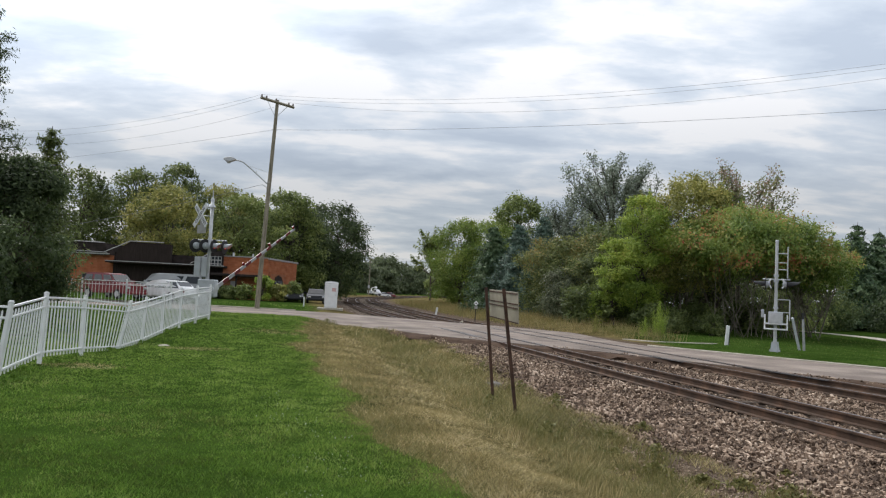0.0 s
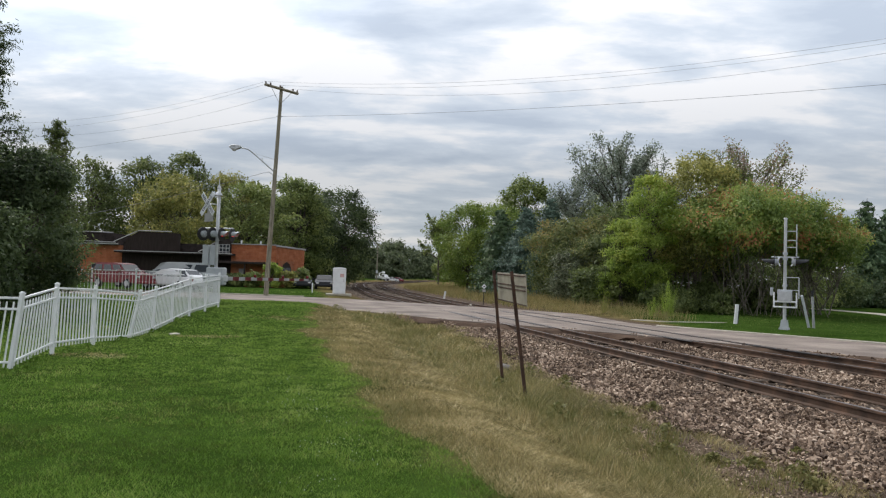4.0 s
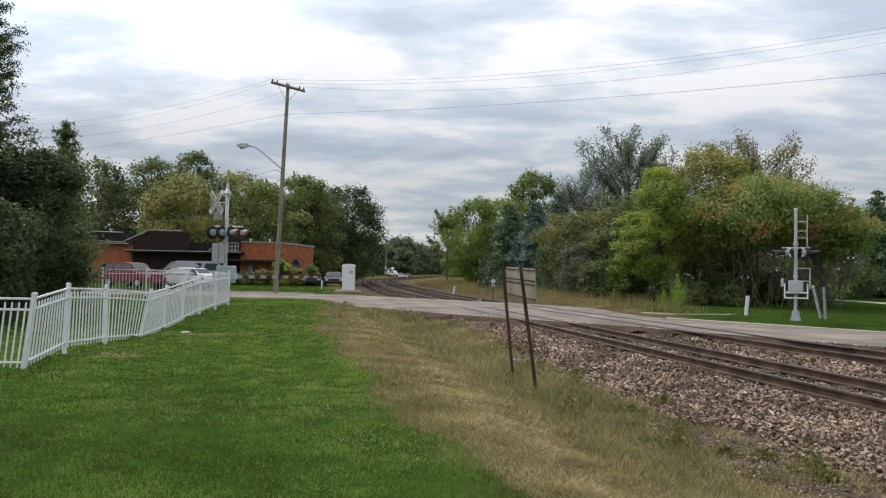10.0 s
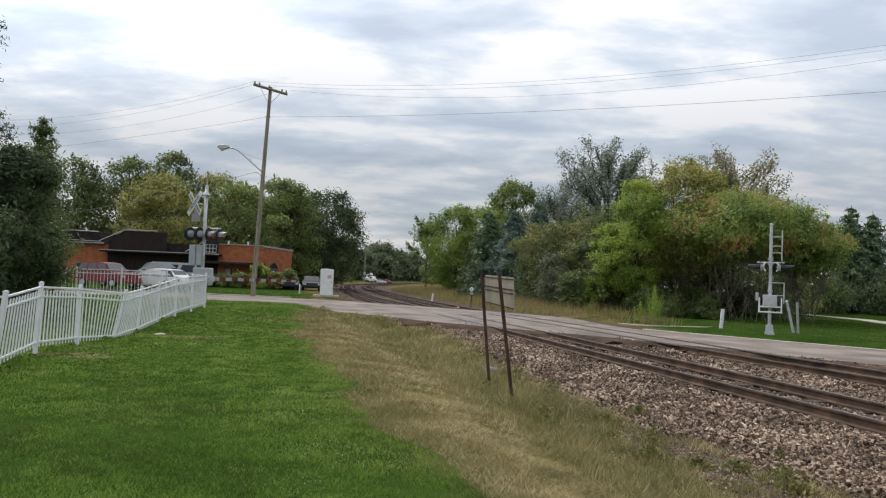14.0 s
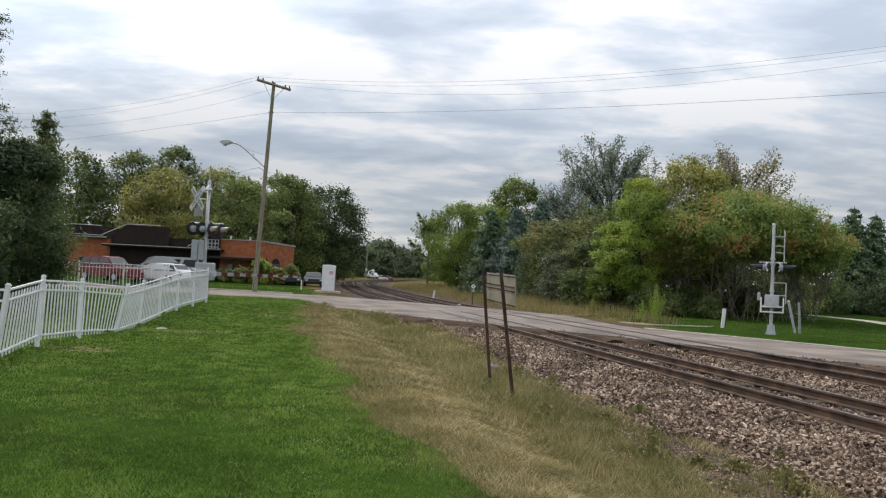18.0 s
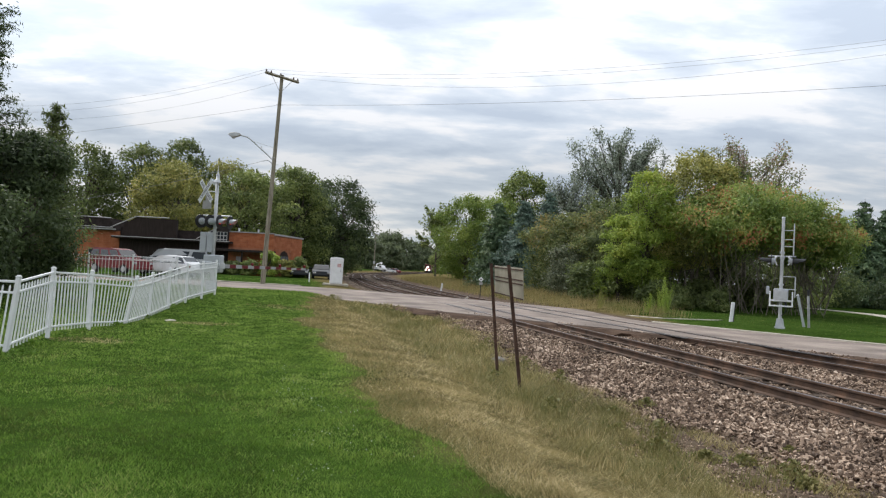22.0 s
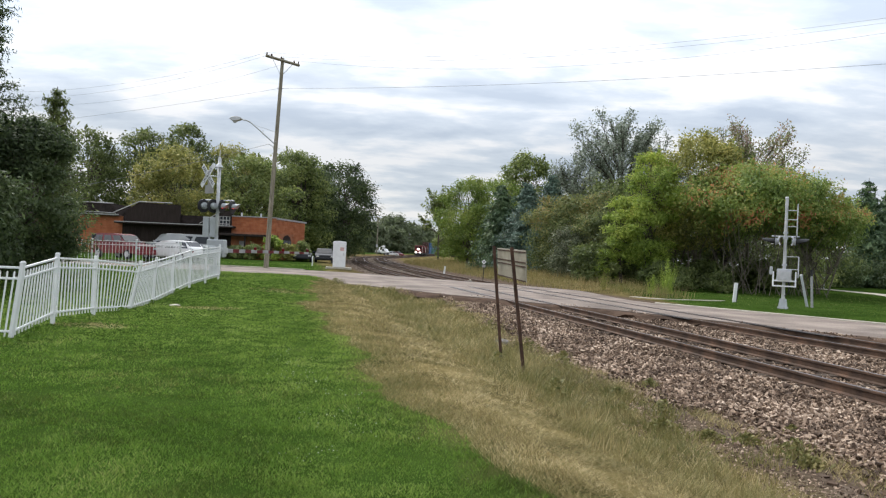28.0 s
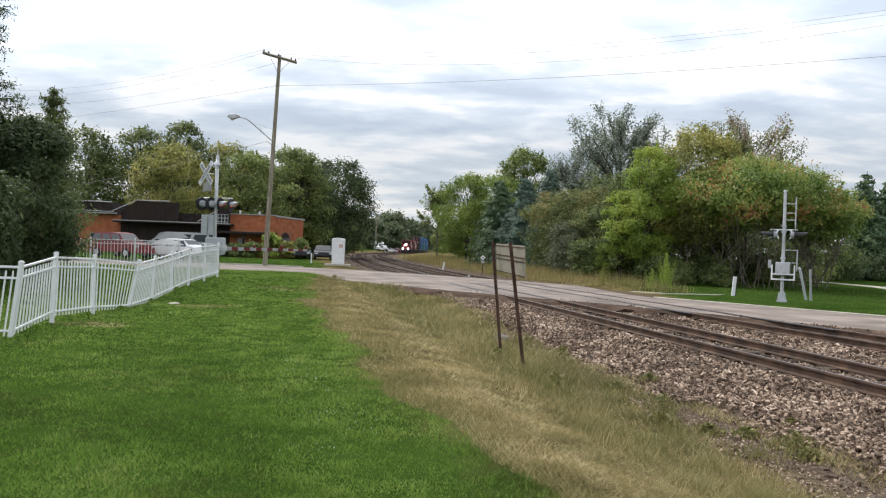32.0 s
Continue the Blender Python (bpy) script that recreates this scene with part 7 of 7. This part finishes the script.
def stones(x, y, z, size, r):
    """Broken stones: squashed, jittered and turned blocks."""
    k = len(x)
    v = CUBE[None] * (1 + r.uniform(-0.42, 0.12, (k, 8, 3)))
    v *= np.stack([size * r.uniform(1.0, 2.2, k), size * r.uniform(0.5, 0.85, k), size * r.uniform(0.36, 0.62, k)], 1)[:, None]
    q = r.normal(size=(k, 4)) * np.array([1.0, 0.45, 0.45, 1.0])
    q /= np.linalg.norm(q, axis=1, keepdims=True)
    w, a, b, c = q.T
    R = np.stack([1 - 2 * (b * b + c * c), 2 * (a * b - c * w), 2 * (a * c + b * w), 2 * (a * b + c * w), 1 - 2 * (a * a + c * c), 2 * (b * c - a * w), 2 * (a * c - b * w), 2 * (b * c + a * w), 1 - 2 * (a * a + b * b)], 1).reshape(k, 3, 3)
    v = np.einsum("kij,kvj->kvi", R, v) + np.stack([x, y, z], 1)[:, None]
    return v.reshape(-1, 3), (QUADS[None] + 8 * np.arange(k)[:, None, None]).reshape(-1, 4)


def build_ballast():
    r = np.random.default_rng(17)
    x, y, d = scatter(118000, 6.0, 36, 0, 34, r, 0.75)
    s1, _ = near_line(coarse1, x, y)
    s2, _ = near_line(coarse2, x, y)
    edge = -4.2 + 0.85 * sstep(13, 8.5, y) + 1.35 * sstep(18, 26, y) + 0.25 * np.sin(1.3 * y) + 0.2 * np.sin(3.1 * y + 1) + r.normal(size=len(x)) * (0.16 + 0.1 * sstep(14, 8.5, y))
    ok = (s1 > edge) & (s2 < 2.6) & off_road(x, y, 0.1) & (y > 5)
    for off in (-0.753, 0.753):
        ok &= (np.abs(s1 - off) > 0.09) & (np.abs(s2 - off) > 0.09)
    x, y, d, s1 = x[ok], y[ok], d[ok], s1[ok]
    size = r.uniform(0.016, 0.033, len(x)) * (1 + 0.011 * d)
    by_rail = np.minimum(np.abs(np.abs(s1) - 0.753), np.abs(np.abs(s2[ok]) - 0.753))
    z = ground_z(x, y) + r.uniform(-0.01, 0.045, len(x)) - 0.05 * sstep(0.26, 0.1, by_rail) + 0.03 * (np.abs(np.minimum(np.abs(s1), np.abs(s2[ok])) - 1.3) < 0.3)
    bed = thing("ballast_bed", pose(0, 0, 0), "pinkish grey crushed stone ballast along the track", "gravel", kind="stuff")
    v, f = stones(x, y, z, size, r)
    tagged(mesh_part("ballast", np_mesh("ballast", v, f, [M_STONE]), bed), kind="stuff")
    # crumbs of stone over the bare earth beside it
    k = 5000
    cy = 6.2 * (15 / 6.2) ** r.uniform(size=k)
    cx = np.interp(cy, t1[:, 1], t1[:, 0]) - 4.35 - np.abs(r.normal(size=k)) * 0.5 + r.normal(size=k) * 0.3
    v, f = stones(cx, cy, ground_z(cx, cy) + 0.004, r.uniform(0.005, 0.014, k), r)
    tagged(mesh_part("grit", np_mesh("grit", v, f, [M_STONE]), bed), kind="stuff")
    # the stones that lie nearest
    near = np.argsort(np.hypot(x - 5.2, y - 8.4))[:280]
    shapes = []
    for k in range(8):
        v, f = stones(np.zeros(1), np.zeros(1), np.zeros(1), np.array([0.028]), r)
        shapes.append(np_mesh("stone", v, f, [M_STONE_ONE]))
    for i in near:
        mesh_part("stone", shapes[int(i) % 8], bed, m=pose(float(x[i]) + 0.02, float(y[i]), float(z[i]) + 0.025, 0, 0, random.uniform(0, 360)))
    # far bed, coarser
    k = 8000
    yy = r.uniform(46, 190, k)
    ln = (r.uniform(size=k) < 0.5)
    cx = np.where(ln, np.interp(yy, t1[:, 1], t1[:, 0]), np.interp(yy, t2[:, 1], t2[:, 0]))
    xx = cx + r.uniform(-2.4, 2.4, k)
    okf = off_road(xx, yy, 0.4)
    xx, yy = xx[okf], yy[okf]
    mid = np.abs(xx - cx[okf]) > 1.5
    for name, sel, mat in (("far_ballast", ~mid, M_FARSTONE), ("pale_far_ballast", mid, M_MIDSTONE)):
        v, f = stones(xx[sel], yy[sel], ground_z(xx[sel], yy[sel]), 0.032 + 0.0004 * yy[sel], r)
        tagged(mesh_part(name, np_mesh(name, v, f, [mat]), bed), kind="stuff")


M_MIDSTONE = ramp_mat("tan_ballast_stone", [(0.2, (0.105, 0.080, 0.060)), (0.5, (0.175, 0.138, 0.106)), (0.8, (0.25, 0.205, 0.165))], scale=0.7, detail=3, rough=0.9, island=0.6)
M_FARSTONE = ramp_mat("sooty_ballast_stone", [(0.2, (0.034, 0.022, 0.015)), (0.5, (0.068, 0.046, 0.033)), (0.8, (0.115, 0.082, 0.062))], scale=0.7, detail=3, rough=0.9, island=0.6)
build_ballast()


def lone_stone(name, label, x, y, size, mat, seed, flat=0.6):
    r = np.random.default_rng(seed)
    bm = bmesh.new()
    bmesh.ops.create_icosphere(bm, subdivisions=2, radius=size)
    for v in bm.verts:
        v.co *= 1 + 0.25 * noise.noise(v.co * (2.2 / size) + Vector((seed, 0, 0)))
        v.co.z *= flat
    me = bpy.data.meshes.new(name)
    bm.to_mesh(me); bm.free(); me.materials.append(mat)
    ob = new(name, me)
    ob.location = (x, y, gz(x, y) + size * flat * 0.3)
    tagged(ob, label, "stone")


lone_stone("rock", "pale grey rock by the ballast edge", 1.75, 18.3, 0.2, M_ROCK, 5, 0.55)
lone_stone("drain_cover", "flat pale round cover in the lawn", -6.95, 19.9, 0.15, M_CONCRETE, 6, 0.22)
lone_stone("rock", "pale rock beside the far rail", 2.75, 55.5, 0.26, M_CONCRETE, 8, 0.6)
lone_stone("clod", "dark tarry lump at the crossing edge", 9.09, 23.46, 0.28, M_PATCH, 9, 0.5)
lone_stone("clod", "dark tarry lump on the ballast", 4.2, 20.4, 0.16, M_PATCH, 10, 0.5)


def build_undergrowth():
    """Dark thicket under the trees beyond the road, shrubs by the building."""
    spots = [(13.6, 55, 3.6, 4.8), (15.0, 53, 3.2, 4.6), (17, 56, 4.2, 5), (20.5, 55, 4.4, 5), (24, 56.5, 4.2, 5), (28, 57, 3.2, 5), (15.2, 48.5, 1.6, 3.0), (11.2, 52, 2.6, 3.6), (18.5, 50.5, 1.7, 3.0), (23, 52, 2.0, 3.5)]
    for i, (x, y, h, w) in enumerate(spots):
        tree("undergrowth_shrub", "dense dark undergrowth under the trees", x, y, h, w, "dark" if i % 5 else "mid", n=4600, leaf=0.135, low=0.0, seed=400 + i, stems=5, clumps=40, category="shrub")
    for i, (x, y, h, w, k) in enumerate(((-15.4, 69, 2.3, 1.9, "light"), (-17.2, 69.4, 1.4, 1.8, "mid"), (-14.0, 69.8, 1.5, 2.0, "olive"), (-18.8, 69.6, 1.2, 1.8, "dark"), (-13.0, 71, 1.9, 1.8, "mid"), (-20.4, 69.0, 1.3, 2.2, "dark"))):
        tree("garden_shrub", "leafy garden shrub against the brick wing", x, y, h, w, k, n=3000, leaf=0.12, low=0.0, seed=430 + i, stems=4, clumps=26, category="shrub")


build_undergrowth()


# broken dark asphalt along the edge of the crossing
def crossing_edge():
    sel = (road_len > 47) & (road_len < 71)
    g = np.gradient(road_line[:, :2], axis=0)
    g /= np.linalg.norm(g, axis=1, keepdims=True)
    hw = road_half(road_len)
    ln, gg, h = road_line[sel].copy(), g[sel], hw[sel]
    ln[:, 0] -= gg[:, 1] * (h + 0.05)
    ln[:, 1] += gg[:, 0] * (h + 0.05)
    fine = smooth_line([tuple(p) for p in ln], 0.25)
    r = np.random.default_rng(23)
    k = len(fine)
    d = np.gradient(fine[:, :2], axis=0)
    d /= np.linalg.norm(d, axis=1, keepdims=True)
    prof = [(-0.75, -0.17), (-0.5, -0.06), (-0.2, -0.02), (0.2, -0.004), (0.55, -0.02)]
    v = np.zeros((k, 5, 3))
    for j, (a, b) in enumerate(prof):
        aa = a + r.normal(size=k) * 0.1
        v[:, j, 0] = fine[:, 0] + d[:, 1] * aa
        v[:, j, 1] = fine[:, 1] - d[:, 0] * aa
        v[:, j, 2] = -0.03 + b + r.normal(size=k) * 0.006 * (j < 4)
    idx = np.arange(k * 5).reshape(k, 5)
    f = np.stack([idx[:-1, :-1], idx[:-1, 1:], idx[1:, 1:], idx[1:, :-1]], -1).reshape(-1, 4)
    tagged(new("road_edge", np_mesh("road_edge", v.reshape(-1, 3), f, [M_PATCH])), "dark broken asphalt edge of the crossing", "road edge", kind="structure")


crossing_edge()


# ---- beyond the lawn ----
def garden_lamp():
    t = thing("garden_lamp", pose(31.8, 60.0, gz(31.8, 60.0)), "small white lamp on a thin post on a lawn", "lamp")
    part("post", rods((Vector((0, 0, -0.1)), Vector((0, 0, 2.2)), 0.05, 0.04), seg=8), M_GALV, t)
    part("hood", rods((Vector((0, 0, 2.45)), Vector((0, 0, 2.75)), 0.3, 0.06), seg=10), M_WHITE, t, "white lamp hood")
    part("globe", rods((Vector((0, 0, 2.2)), Vector((0, 0, 2.45)), 0.12, 0.16), seg=10), M_TRIM, t)


garden_lamp()


def white_house():
    t = thing("house", pose(49.5, 76.0, gz(49.5, 76.0)), "small white house half hidden by spruces", "house")
    part("wall", boxed(-4, 4, 0, 6, -0.2, 2.6), M_WHITE, t)
    bm = bmesh.new()
    prism(bm, [(-4.4, 2.55), (4.4, 2.55), (0, 4.6)], -0.4, 6.4)
    part("roof", bm, M_SHINGLE, t, "dark shingled gable roof")
    for x in (-2.4, 1.6):
        window(t, x, x + 1.1, 0.9, 2.0, -0.02, (2, 2))
    part("door", boxed(-0.5, 0.4, -0.05, 0.02, 0.0, 2.05, 0.01), M_BROWN, t)


white_house()


# ---- what moves ----
line2 = smooth_line([tuple(p) for p in t2[::3]], 1.0)
len2 = np.concatenate([[0], np.cumsum(np.linalg.norm(np.diff(line2[:, :2], axis=0), axis=1))])
STOP_AT = float(np.interp(250.0, line2[:, 1], len2))
SPEED = 15.0
END = float(len2[-1]) - 3.0


def on_track(s):
    s = min(max(s, 1.0), END)
    return Vector([float(np.interp(s, len2, line2[:, k])) for k in range(3)])


def car_pose(front, length):
    """A wagon on the track whose front stands at that length of the line, running towards its start."""
    a, b = on_track(front + 2.5), on_track(front + length - 2.5)
    d = b - a
    return Matrix.Translation((a + b) / 2) @ pose(0, 0, 0, 0, 0, math.degrees(math.atan2(-d.x, d.y)))


def motions():
    walk(gate_arm, [(t, pose(0.32, -0.3, 1.02, 0, -a, 66)) for t, a in ((0, 29), (0.3, 24), (0.6, 18.5), (0.9, 15), (1.2, 11), (1.5, 7), (1.8, 4), (2.1, 1.5), (2.5, 0), (3.0, 0.3), (4.0, 0.0), (32, 0.0))])
    gaps = [0, 22.0, 44.0, 64.5, 85.0, 105.5]
    for ob, back in zip(train, gaps):
        L = 21.8 if back < 40 else 20.0
        walk(ob, [(t, car_pose(STOP_AT + (32.0 - t) * SPEED + back, L)) for t in [*range(0, 20, 2), *[20 + 0.5 * k for k in range(25)]]])


motions()
